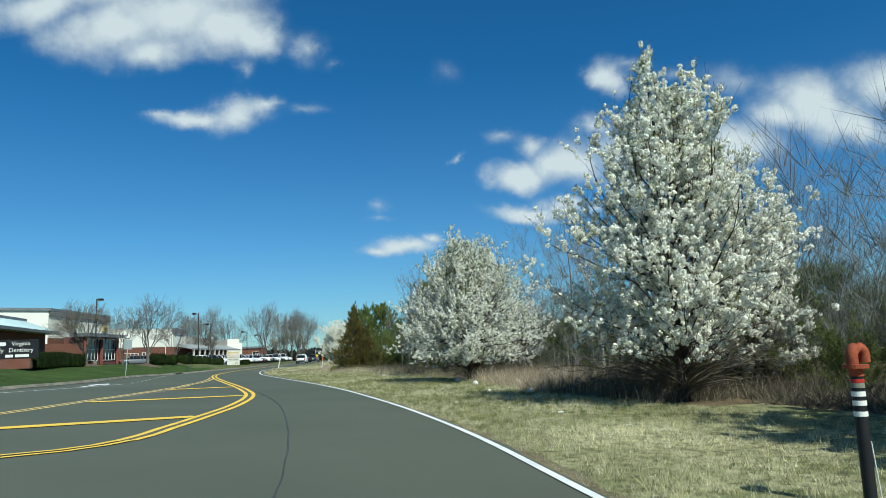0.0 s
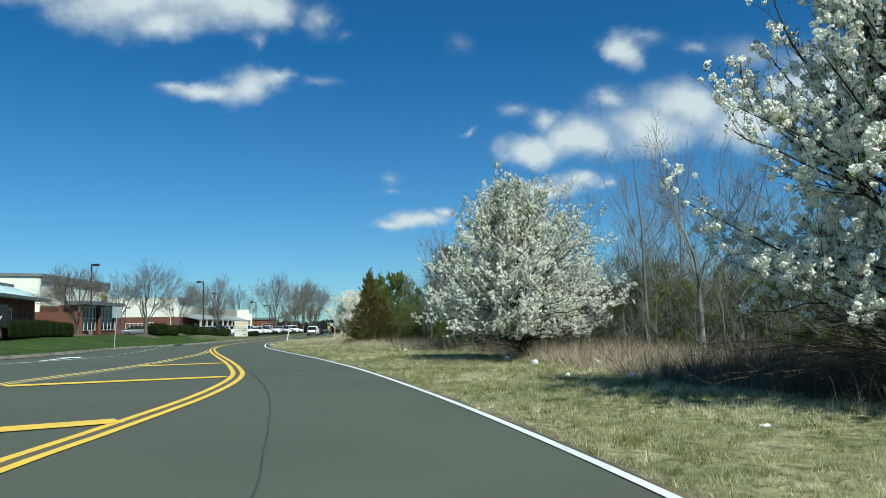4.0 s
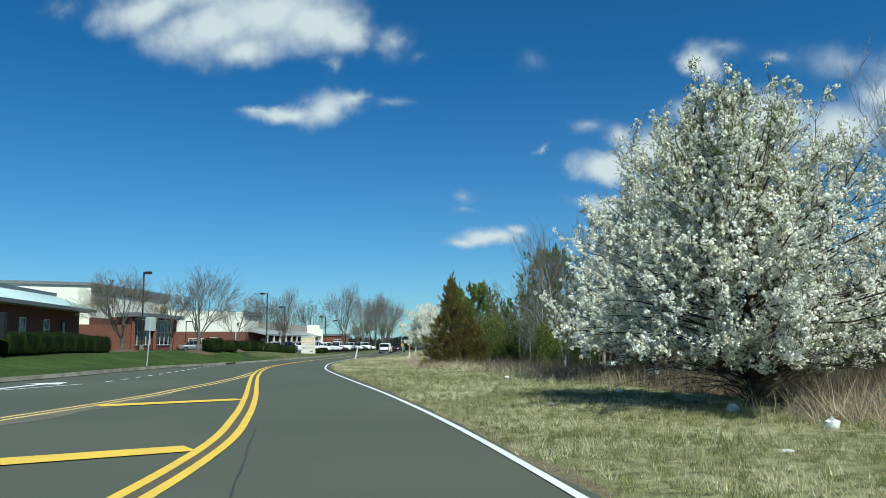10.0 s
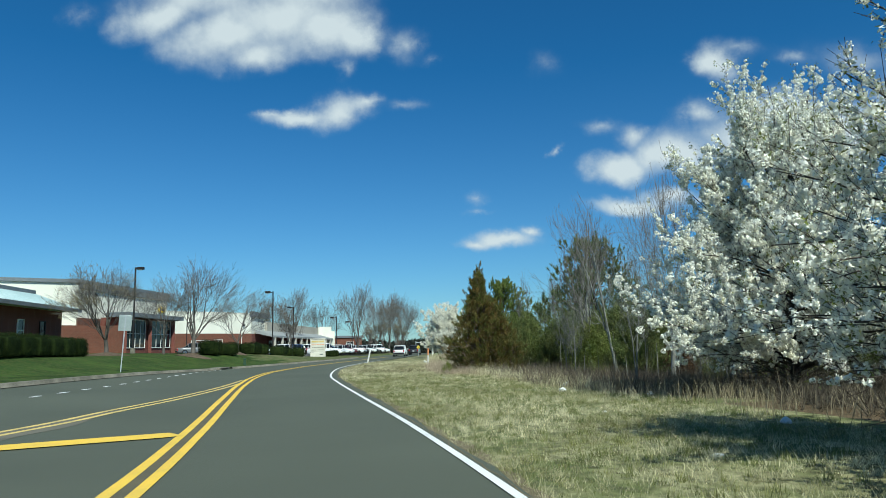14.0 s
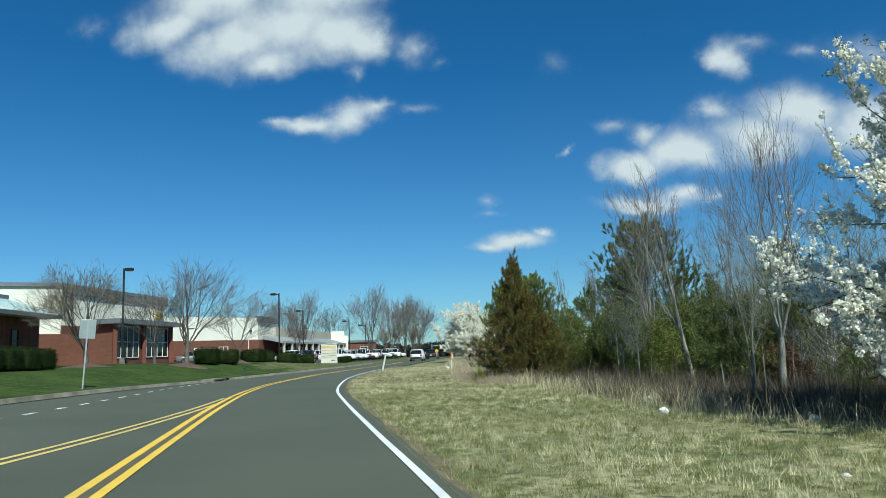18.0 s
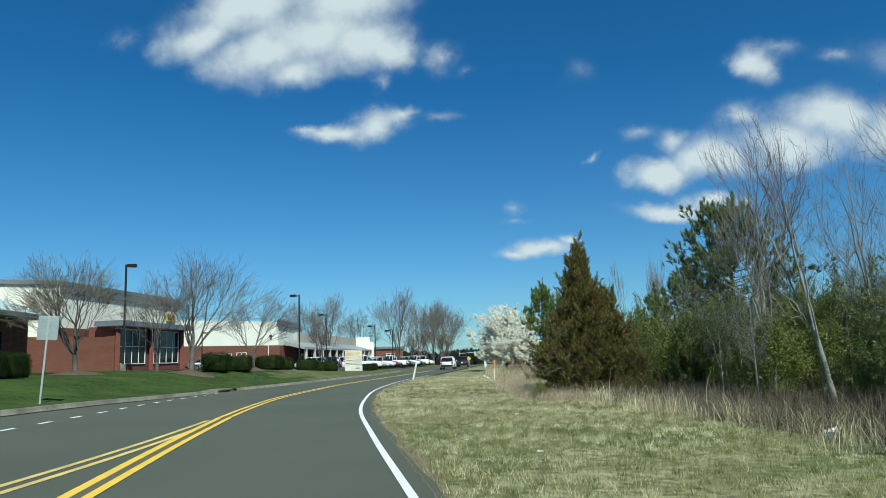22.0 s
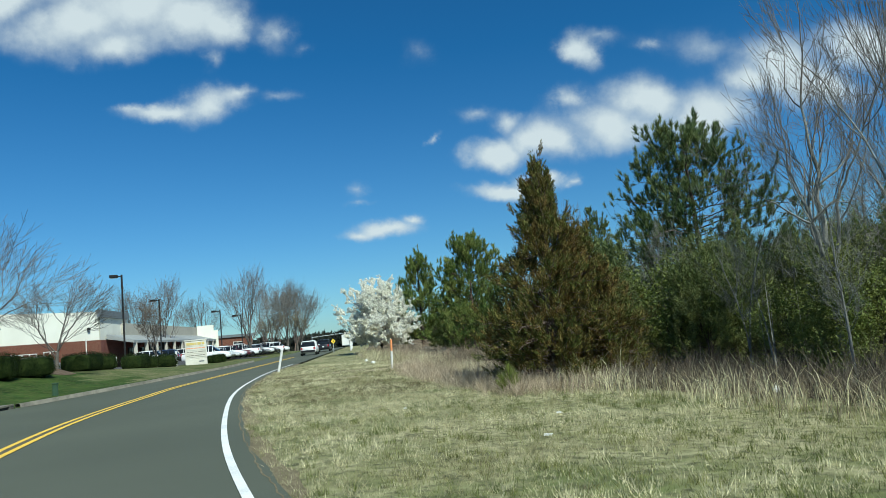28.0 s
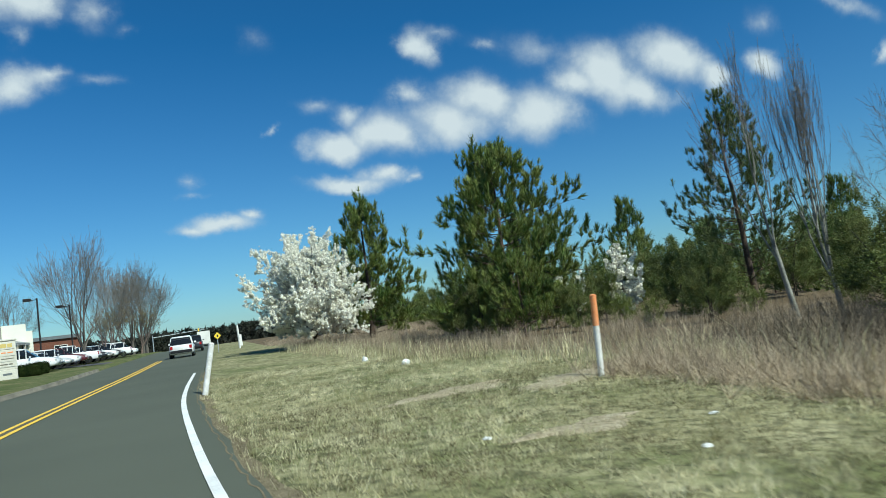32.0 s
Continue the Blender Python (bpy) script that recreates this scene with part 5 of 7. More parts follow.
# ---- thicket: evergreen shrubs, ivy, brown-leaved sapling ----
def shrub(x, y, seed, Rm, H, material, label, name="shrub", n=900, size=1.0, lw=0.022, ll=0.075, group="thicket shrubs", feathery=False):
    t = thing(name, x, y, gz(x, y) - 0.03, label, "shrub", group)
    rng, lev = grown(seed, H, egg(Rm, 0.02, 0.4, 0.25), 0.05, 22, 5, H * 0.22, 3, H * 0.13, stems=3, lift=0.3, start=(0.03, 0.6), zr=(0.08, 1.0), shell=(0.3, 1.0))
    wood_mesh("trunk", lev[:2], M["bark_dark"], t, sides=(4, 3))
    a, b = sprinkle(rng, lev[2], 0.12, 0.1, 1, 0.07), sprinkle(rng, lev[3], 0.10, 0.0, 1, 0.06)
    pos, ax = np.concatenate([a[0], b[0]]), np.concatenate([a[1], b[1]])
    if len(pos) > n:
        w = rng.permutation(len(pos))[:n]
        pos, ax = pos[w], ax[w]
    temps = [plume(rng, 12, 0.24, 0.11, 0.010, 0.5) if feathery else leaves(rng, 7, 0.065, lw * 0.8, ll * 0.95) for _ in range(5)]
    scatter("leaves", temps, pos, unit(ax + np.array([0, 0, 0.25])), size * rng.uniform(0.8, 1.4, len(pos)), material, t, rng)
    return t


s1 = shrub(21.0, 68.0, 51, 1.6, 3.4, M["evergreen"], "dark feathery evergreen shrub in the thicket", n=2000, size=1.1, feathery=True)
s2 = shrub(23.4, 61.5, 52, 1.5, 2.6, M["ivy"], "yellow-green leafy shrub in the thicket", n=1900, size=0.95)
for sx, sy, sc, rz in ((14.9, 12.4, 0.5, 60), (15.6, 16.9, 0.55, 160), (14.2, 9.2, 0.5, 330), (26.2, 81.0, 0.8, 20), (28.2, 80.2, 0.95, 100), (27.4, 77.6, 0.75, 200), (30.6, 82.4, 1.0, 300), (25.0, 78.0, 0.62, 260)):
    copy_thing(s1, pose(sx, sy, gz(sx, sy) - 0.03, 0, 0, rz) @ Matrix.Scale(sc, 4))
shrub(21.9, 55.6, 53, 0.95, 1.7, M["dry_leaf"], "sapling holding rust-brown dead leaves", name="sapling", n=800, size=1.3)
spots = [(s1, 22.5, 68.5, 1.15), (s1, 24.0, 64.0, 1.2), (s2, 21.6, 70.2, 1.5), (s2, 22.9, 69.2, 1.35), (s2, 20.6, 69.0, 1.1), (s1, 20.0, 72.5, 1.1), (s2, 24.6, 72.0, 1.3), (s1, 19.2, 70.5, 0.8), (s2, 22.4, 63.2, 1.1), (s1, 23.6, 58.0, 1.1), (s1, 26.5, 54.0, 1.1), (s1, 24.5, 70.0, 1.0), (s2, 21.0, 65.0, 0.9), (s1, 27.5, 69.0, 1.25), (s1, 29, 62, 1.2), (s1, 28.5, 77.0, 0.7), (s2, 23.5, 76.5, 0.8), (s2, 30.5, 86.0, 0.5), (s1, 33.5, 95.0, 1.1), (s1, 37, 100, 1.2), (s1, 22.5, 50.0, 0.8), (s2, 18.6, 23.5, 0.75), (s2, 17.0, 16.8, 0.8), (s2, 18.3, 12.0, 0.9), (s1, 20.2, 26.0, 0.9), (s1, 19.5, 39.0, 0.8), (s1, 22.5, 40.5, 1.0), (s1, 26.5, 42.0, 1.1), (s2, 16.8, 8.0, 0.8), (s2, 24.8, 97.5, 0.6), (s1, 31.5, 108.0, 1.0), (s2, 27.2, 91.5, 0.55), (s1, 22, 15.5, 0.9), (s2, 35, 88, 0.8), (s2, 39, 84, 0.9), (s1, 43, 92, 1.3), (s1, 27, 34, 1.0), (s1, 30, 29, 1.0), (s1, 33, 66, 1.1), (s2, 29.5, 95.0, 0.7), (s1, 34, 113, 1.0), (s1, 27.5, 80.5, 0.5), (s2, 30, 82.0, 0.6), (s2, 29.6, 89.0, 0.5), (s2, 33.0, 79.0, 0.8), (s1, 26.0, 77.5, 0.9), (s1, 35, 83, 0.8), (s2, 32, 92.5, 0.9), (s1, 38, 92, 1.2), (s1, 24.8, 67.0, 1.1), (s1, 26.4, 65.5, 1.2), (s1, 19.6, 31.0, 0.8), (s1, 23, 33.5, 1.0), (s1, 21.5, 22.0, 0.9), (s1, 25, 19.0, 1.0), (s2, 21, 8.0, 1.0)] + [(s1 if k % 4 else s2, float(wood_x(yk)) + 5.5 + (k * 37 % 90) / 10.0, yk, 0.65 + (k * 13 % 10) / 16.0) for k, yk in enumerate(np.linspace(4, 108, 44))]
for i, (src, sx, sy, sc) in enumerate(spots):
    copy_thing(src, pose(sx, sy, gz(sx, sy) - 0.03, 0, 0, i * 67) @ Matrix.Scale(sc * (0.75 if sy > 78 else 1.0), 4))
it, rng, lev = fan_tree("ivy_tree", 20.85, 63.3, 58, 9.4, 2.8, M["bark_pale"], "bare spreading tree with trunk wrapped in green ivy", fork=0.4, trunk=0.14, scaffold=5, spread=0.7, up=0.22, shrink=0.71, rmin=0.0042, group="thicket trees", lean=(0.2, 0.3), wob=0.34)
n_ = 1900
f_ = rng.uniform(0.02, 1.0, (n_, 1))
q_, d_ = along(lev[0][0][np.zeros(n_, int)], f_)
w_ = rng.normal(0, 0.33, (n_, 3)) * (1.2 - 0.6 * f_)
scatter("ivy", [leaves(rng, 7, 0.06, 0.02, 0.075) for _ in range(4)], q_[:, 0] + w_, unit(w_ + np.array([0, 0, 0.1])), rng.uniform(0.8, 1.3, n_), M["ivy"], it, rng, "dense dark green ivy leaves")
sd = thing("seedling", 13.3, 66.6, gz(13.3, 66.6) - 0.02, "bright yellow-green pine seedling at a cedar's foot", "pine seedling")
rs_ = np.random.default_rng(54)
part("stem", rod((0, 0, 0), (0.03, 0.02, 0.55), 0.016, 0.008, 6), M["bark_pine"], sd)
sp = np.array([[0.03, 0.02, 0.5], [0.02, 0.0, 0.36], [0.1, 0.05, 0.34], [-0.1, 0.06, 0.28], [0.02, -0.11, 0.26], [0.12, -0.04, 0.2], [-0.12, -0.06, 0.2], [0.0, 0.12, 0.22], [0.14, 0.08, 0.12], [-0.15, 0.02, 0.1]])
scatter("needles", [brush_tuft(rs_, 70, 0.16, 0.24, 0.006) for _ in range(3)], sp, sp * np.array([2.0, 2.0, 0]) + np.array([0, 0, 0.7]), rs_.uniform(0.9, 1.2, len(sp)), M["young_leaf"], sd, rs_, "long soft yellow-green needles")


# ---- dry brush along the wood's edge ----
def blades(name, x, y, z, h, w, bend, material, label, rng, tri=False):
    """Standing blades: two quads each, bent over at the top."""
    N = len(x)
    a = rng.uniform(0, 2 * math.pi, N)
    side = np.stack([np.cos(a), np.sin(a), np.zeros(N)], 1) * (w / 2)[:, None]
    b = rng.uniform(0, 2 * math.pi, N)
    lean = np.stack([np.cos(b), np.sin(b), np.zeros(N)], 1) * (bend * h)[:, None]
    base = np.stack([x, y, z - 0.01], 1)
    up = np.stack([np.zeros(N), np.zeros(N), h], 1)
    midp = base + up * 0.55 + lean * 0.35
    top = base + up * (1 - 0.35 * np.minimum(bend, 1.2))[:, None] + lean
    if tri:
        v = np.stack([base - side, base + side, top], 1).reshape(-1, 3)
        f = np.arange(3 * N).reshape(-1, 3)
    else:
        v = np.stack([base - side, base + side, midp + side * 0.8, midp - side * 0.8, top], 1).reshape(-1, 3)
        o = np.arange(N)[:, None] * 5
        f = np.concatenate([o + np.array([[0, 1, 2, 2]]), o + np.array([[0, 2, 3, 3]]), o + np.array([[3, 2, 4, 4]])])
        f = f[:, :3]
    ob = raw(name, v, f, material)
    return tagged(ob, label, "grass" if "grass" in name else "brush", kind="stuff")


rb = np.random.default_rng(5)


def band(n, y0, y1, d0, d1, clump=0):
    """Random places in a band beside the wood's edge, gathered in clumps."""
    y = rb.uniform(y0, y1, n)
    d = rb.uniform(d0, d1, n)
    if clump:
        c = rb.integers(0, clump, n)
        cy, cd = rb.uniform(y0, y1, clump), rb.uniform(d0, d1, clump)
        g = rb.uniform(0, 1, n) < 0.75
        y = np.where(g, cy[c] + rb.normal(0, 0.28, n), y)
        d = np.where(g, cd[c] + rb.normal(0, 0.28, n), d)
    x = wood_x(y) + d
    return x, y, ground_z(x, y)


x, y, z = band(8000, 42, 112, -0.5, 2.8, 300)
blades("dry_stalks", x, y, z, rb.gamma(4.0, 0.08, len(x)) + 0.1, rb.uniform(0.007, 0.015, len(x)), rb.uniform(0.1, 1.0, len(x)), M["straw"], "tall tan dry stalks along the wood's edge", rb)
twiggy = [needles(rb, 12, 0.75, 0.0055, 0.55) for _ in range(5)]


def brush_clumps(name, n, y0, y1, d0, d1, clump, lo, hi, material, label):
    x, y, z = band(n, y0, y1, d0, d1, clump)
    pos = np.stack([x, y, z - 0.02], 1)
    ax = np.tile(np.array([[0, 0, 1.0]]), (n, 1)) + rb.normal(0, 0.22, (n, 3))
    return tagged(scatter(name, twiggy, pos, ax, rb.uniform(lo, hi, n), material, None, rb), label, "brush", kind="stuff")


brush_clumps("bramble_stalks", 3600, 46, 84, 0.4, 9.0, 260, 0.6, 1.5, M["bramble"], "brown leafless brambles and weeds")
brush_clumps("bramble_brush", 4200, 8, 50, 1.6, 8.0, 300, 0.5, 1.35, M["bramble"], "brown leafless brush under trees")
brush_clumps("bramble_bank", 900, 14.5, 21.5, 0.5, 3.4, 60, 0.6, 1.25, M["bramble"], "dense dark bramble bank by the verge")
brush_clumps("tan_brush", 900, 20, 30, 0.2, 3.5, 70, 0.6, 1.3, M["brush_pale"], "tan twiggy brush by the verge")
brush_clumps("foot_brush", 2600, 65.5, 84, -1.8, 1.5, 150, 0.45, 0.95, M["brush_pale"], "grey twiggy brush at a cedar's foot")
x, y, z = band(26000, 72, 132, 0.7, 13.0, 500)
blades("pale_brush", x, y, z, rb.gamma(5.0, 0.078, len(x)) + 0.16, rb.uniform(0.004, 0.009, len(x)), rb.uniform(0.05, 0.9, len(x)), M["brush_pale"], "tall greyish tan brush and weed stalks", rb)
x, y, z = band(3600, 46, 112, -0.3, 0.9, 60)
blades("pale_grass_clumps", x, y, z, rb.gamma(5.0, 0.08, len(x)) + 0.15, rb.uniform(0.007, 0.014, len(x)), rb.uniform(0.1, 0.7, len(x)), M["blade_dry"], "pale standing clumps of dry grass", rb)
x, y, z = band(2200, 14, 46, -0.2, 4.0, 90)
blades("dry_weeds", x, y, z, rb.uniform(0.25, 0.8, len(x)), rb.uniform(0.006, 0.012, len(x)), rb.uniform(0.1, 0.8, len(x)), M["straw"], "straggling tan weeds at the wood's edge", rb)


# ---- woods behind: crowded bare poles and evergreen masses, too far to pick apart ----
hy = np.concatenate([rb.uniform(-12, 22, 5600), rb.uniform(22, 76, 5400)])
hx = wood_x(hy) + 4.5 + 4.0 * smooth_step(46, 60, hy) + 26 * rb.uniform(0, 1, 11000) ** 1.2
hh = (1.0 + 5.6 * rb.uniform(0, 1, 11000) ** 1.6) * (1 - 0.5 * smooth_step(62, 72, hy)) * (1 - 0.45 * smooth_step(18, 26, hy) * (1 - smooth_step(52, 60, hy)))
pos = np.stack([hx, hy, ground_z(hx, hy) + hh], 1)
tagged(scatter("twig_haze", [needles(rb, 8, 1.5, 0.006, 0.45) for _ in range(4)], pos, np.tile(np.array([[0, 0, 1.0]]), (len(pos), 1)) + rb.normal(0, 0.25, pos.shape), rb.uniform(0.6, 1.5, len(pos)), M["bark_grey"], None, rb), "tangle of thin bare saplings and twigs in the wood", "woods", kind="stuff")
sy = rb.uniform(-12, 66, 800)
sx = wood_x(sy) + 4 + 24 * rb.uniform(0, 1, 800)
blades("sapling_poles", sx, sy, ground_z(sx, sy), rb.uniform(2.0, 5.5, 800) * (1 - 0.4 * smooth_step(18, 26, sy)), rb.uniform(0.02, 0.06, 800), rb.uniform(0, 0.15, 800), M["bark_grey"], "thin bare sapling stems in the wood", rb)
ex, ey = rb.uniform(32, 100, 12000), rb.uniform(-15, 150, 12000)
cl = rb.integers(0, 150, 12000)
cx, cy = rb.uniform(32, 100, 150), rb.uniform(-15, 150, 150)
ch = rb.uniform(2.2, 5.5, 150)
hz = rb.uniform(0, 1, 12000)
ex, ey = cx[cl] + rb.normal(0, 1.5, 12000) * (1.1 - hz), cy[cl] + rb.normal(0, 1.5, 12000) * (1.1 - hz)
ok = ex > wood_x(ey) + 11
pos = np.stack([ex, ey, ground_z(ex, ey) + hz * ch[cl]], 1)[ok]
tagged(scatter("far_evergreens", [needles(rb, 22, 0.5, 0.022, 0.75) for _ in range(4)], pos, np.tile(np.array([[0, 0, 1.0]]), (len(pos), 1)) + rb.normal(0, 0.4, pos.shape), rb.uniform(0.8, 1.7, len(pos)), M["wood_green"], None, rb), "green evergreen masses in the wood", "woods", kind="stuff")
# tree line across the end of the road
dx, dy = rb.uniform(30, 190, 6000), rb.uniform(330, 400, 6000)
dh = 3.2 + 0.7 * np.sin(dx * 0.21) + 0.5 * np.sin(dx * 0.63)
pos = np.stack([dx, dy, -3 + rb.uniform(0, 1, 6000) * (dh + 3.5)], 1)
tagged(scatter("far_tree_line", [needles(rb, 10, 1.1, 0.2, 0.6) for _ in range(3)], pos, np.tile(np.array([[0, 0, 1.0]]), (len(pos), 1)) + rb.normal(0, 0.4, pos.shape), rb.uniform(1.0, 2.2, len(pos)), M["far_wood"], None, rb), "dark wooded ridge at the end of the road", "woods", kind="stuff")


# ---- turf blades on the verge ----
def turf(n, y0, y1, d0, d1, pw=1.0):
    y = rb.uniform(y0, y1, n)
    e = edge_x(y) + shoulder(y)
    d = d0 + (np.minimum(d1, wood_x(y) - e + 0.5) - d0) * rb.uniform(0, 1, n) ** pw
    x = e + d
    return x, y


def patchy(x, y, s, k):
    return np.sin(x * 1.3 * s + 2 * np.sin(y * 0.7 * s + k)) * np.sin(y * 1.1 * s + 1.7 * np.sin(x * 0.9 * s)) + 0.4 * np.sin(3.1 * x * s + k) * np.sin(2.7 * y * s)


def tufted(n, per, spread, y0, y1, d1, s, k, lo, hi):
    """Blade places gathered in tufts, thinned by a patchy field."""
    x, y = turf(n, y0, y1, 0.0, d1)
    keep = rb.uniform(-1, 1, n) < lo + hi * patchy(x, y, s, k)
    x, y = np.repeat(x[keep], per), np.repeat(y[keep], per)
    return x + rb.normal(0, spread, len(x)), y + rb.normal(0, spread, len(x))


def greenness(y):
    return np.exp(-((np.asarray(y) - 47) / 15.0) ** 2)


x, y = tufted(42000, 8, 0.04, 4, 98, 11, 0.9, 0.3, 0.3, 0.8)
keep = rb.uniform(0, 1, len(x)) < 1 - 0.5 * greenness(y)
x, y = x[keep], y[keep]
blades("turf_grass", x, y, ground_z(x, y), rb.gamma(5.0, 0.012, len(x)) + 0.02, rb.uniform(0.004, 0.009, len(x)), rb.uniform(0.2, 1.0, len(x)), M["blade_dry"], "short dormant tan grass blades", rb, tri=True)
x, y = tufted(50000, 8, 0.04, 4, 98, 11, 0.6, 1.9, 0.15, -0.9)
keep = rb.uniform(0, 1, len(x)) < 0.14 + 0.86 * greenness(y) + 0.2 * (y < 30)
x, y = x[keep], y[keep]
blades("green_grass", x, y, ground_z(x, y), rb.gamma(5.0, 0.013, len(x)) + 0.02, rb.uniform(0.004, 0.009, len(x)), rb.uniform(0.15, 0.8, len(x)), M["blade_green"], "patchy green grass blades in dormant turf", rb, tri=True)
x, y = tufted(30000, 8, 0.06, 4, 98, 11, 1.4, 4.1, -0.25, 0.9)
keep = rb.uniform(0, 1, len(x)) < 0.35 + 0.65 * smooth_step(60, 72, y)
x, y = x[keep], y[keep]
blades("thatch_grass", x, y, ground_z(x, y), rb.gamma(5.0, 0.011, len(x)) + 0.02, rb.uniform(0.005, 0.011, len(x)), rb.uniform(0.3, 1.5, len(x)), M["thatch"], "dark brown dead thatch in the turf", rb, tri=True)
# tussocks standing out of the turf
x, y = tufted(7500, 24, 0.05, 4, 98, 11, 0.8, 2.7, 0.1, 0.8)
blades("grass_tussocks", x, y, ground_z(x, y), rb.gamma(6.0, 0.017, len(x)) + 0.03, rb.uniform(0.005, 0.010, len(x)), rb.uniform(0.2, 0.9, len(x)), M["blade_dry"], "scattered straw-coloured grass tussocks", rb, tri=True)
x, y = tufted(2600, 30, 0.05, 12, 66, 11, 0.7, 5.2, 0.1, 0.8)
blades("green_tussocks", x, y, ground_z(x, y), rb.gamma(6.0, 0.015, len(x)) + 0.03, rb.uniform(0.005, 0.010, len(x)), rb.uniform(0.1, 0.6, len(x)), M["blade_green"], "scattered olive green grass tussocks", rb, tri=True)
x, y = tufted(9000, 9, 0.06, 70, 86, 11, 1.1, 0.9, 0.0, 0.9)
blades("brown_turf_grass", x, y, ground_z(x, y), rb.gamma(5.0, 0.012, len(x)) + 0.02, rb.uniform(0.005, 0.011, len(x)), rb.uniform(0.3, 1.4, len(x)), M["thatch"], "worn brown turf by the marker post", rb, tri=True)


# ---- buildings ----
def wall_run(bm, a, b, z0, z1, thick, side=1):
    """An upright slab from a to b, its outer face on the line and its depth to the given side."""
    a, b = Vector(a), Vector(b)
    d = (b - a).normalized()
    n = Vector((-d.y, d.x)) * thick * side
    lo = [(a.x, a.y), (b.x, b.y), (b.x + n.x, b.y + n.y), (a.x + n.x, a.y + n.y)]
    vs = [bm.verts.new((x, y, z)) for z in (z0, z1) for x, y in lo]
    fs = [(3, 2, 1, 0), (4, 5, 6, 7), (0, 1, 5, 4), (1, 2, 6, 5), (2, 3, 7, 6), (3, 0, 4, 7)]
    for f in fs:
        bm.faces.new([vs[i] for i in f])


def wall(name, a, b, z0, z1, material, parent, thick=0.25, side=1, label=""):
    bm = bmesh.new()
    wall_run(bm, a, b, z0, z1, thick, side)
    bmesh.ops.recalc_face_normals(bm, faces=bm.faces)
    return part(name, bm, material, parent, label)


def on_line(a, b, s, out):
    """A point s metres along a to b, moved out to the right of the way."""
    a, b = Vector(a), Vector(b)
    d = (b - a).normalized()
    return a + d * s + Vector((d.y, -d.x)) * out


def window(parent, a, b, s0, s1, z0, z1, cols=1, rows=1, fr="white_sign", out=0.05, name="window", deep=0.09):
    """A framed window on the outer side of the line a to b."""
    d = (Vector(b) - Vector(a)).normalized()
    ang = math.degrees(math.atan2(d.y, d.x))
    c = on_line(a, b, (s0 + s1) / 2, 0)
    w = new(name)
    w.parent = parent
    w.matrix_basis = pose(c.x, c.y, (z0 + z1) / 2, 0, 0, ang)
    W, H = s1 - s0, z1 - z0
    part("pane", box((0, -0.02, 0), (W - 0.06, 0.03, H - 0.06)), M["glass"], w, "dark reflecting glass")
    bm = bmesh.new()
    t = 0.07
    for x in (-W / 2 + t / 2, W / 2 - t / 2):
        add_box(bm, (x, -deep / 2, 0), (t, deep, H))
    for z in (-H / 2 + t / 2, H / 2 - t / 2):
        add_box(bm, (0, -deep / 2 - 0.002, z), (W, deep, t))
    for i in range(1, cols):
        add_box(bm, (-W / 2 + W * i / cols, -deep / 2 + 0.004, 0), (0.05, deep, H - 0.02))
    for i in range(1, rows):
        add_box(bm, (0, -deep / 2 + 0.006, -H / 2 + H * i / rows), (W - 0.02, deep, 0.05))
    part("window_frame", bm, M[fr], w)
    return w


# corner shop: white upper walls over brick, metal cornice, glazed corner
shop = thing("shop_building", 0, 0, 0, "single-storey shop with white upper walls, brick base and grey cornice", "building")
PA, PC, PT = (-34, 93.6), (-16.1, 100.3), (-10.9, 119.0)
part("wall", prism([PA, PC, PT, (-17, 127), (-38, 121)], 1.0, 8.42), M["stucco_white"], shop, "white rendered wall")
for a, b in ((PA, PC), (PC, PT)):
    wall("brick_base", on_line(a, b, -0.05, 0.12), on_line(a, b, (Vector(b) - Vector(a)).length + 0.1, 0.12), 1.0, 4.15 if a is PA else 5.0, M["brick"], shop, 0.115, 1)
    wall("cornice", on_line(a, b, -0.2, 0.22), on_line(a, b, (Vector(b) - Vector(a)).length + 0.2, 0.22), 8.41, 8.75, M["metal_grey"], shop, 0.6, 1, "grey metal cornice")
wall("fascia", on_line(PC, PT, 0.02, 0.2), on_line(PC, PT, (Vector(PT) - Vector(PC)).length + 0.2, 0.2), 7.82, 8.41, M["fascia_dark"], shop, 0.19, 1, "grey panelled fascia under the cornice")
part("roof", prism([(-33.5, 94.2), (-16.4, 100.6), (-11.4, 118.8), (-17, 126), (-37, 120.4)], 8.425, 8.6), M["metal_grey"], shop)
# low lit brick wing
part("brick_wing", prism([(-17.8, 97.2), (-12.3, 102.1), (-13.5, 106), (-19, 101)], 1.0, 4.2), M["brick"], shop)
# glazed front with canopy
FA, FB = (-12.3, 102.2), (-9.2, 113.2)
part("storefront", prism([FA, FB, (-11.5, 114), (-14.6, 103)], 1.0, 5.1), M["brick_dark"], shop, "brick storefront bay")
window(shop, FA, FB, 0.3, 4.6, 1.95, 4.95, 4, 2, "white_sign")
window(shop, FA, FB, 6.0, 10.6, 1.95, 4.95, 4, 2, "white_sign")
part("canopy", prism([on_line(FA, FB, -0.6, 1.0), on_line(FA, FB, 12.0, 1.0), on_line(FA, FB, 12.0, -1.5), on_line(FA, FB, -0.6, -1.5)], 5.1, 5.55), M["metal_grey"], shop, "grey flat canopy")
board = part("sign_board", box((*on_line(PC, PT, 17.65, 0.18), 6.68), (1.7, 0.12, 0.74), 74.5, 0.02), M["sign_yellow"], shop, "yellow wall sign")
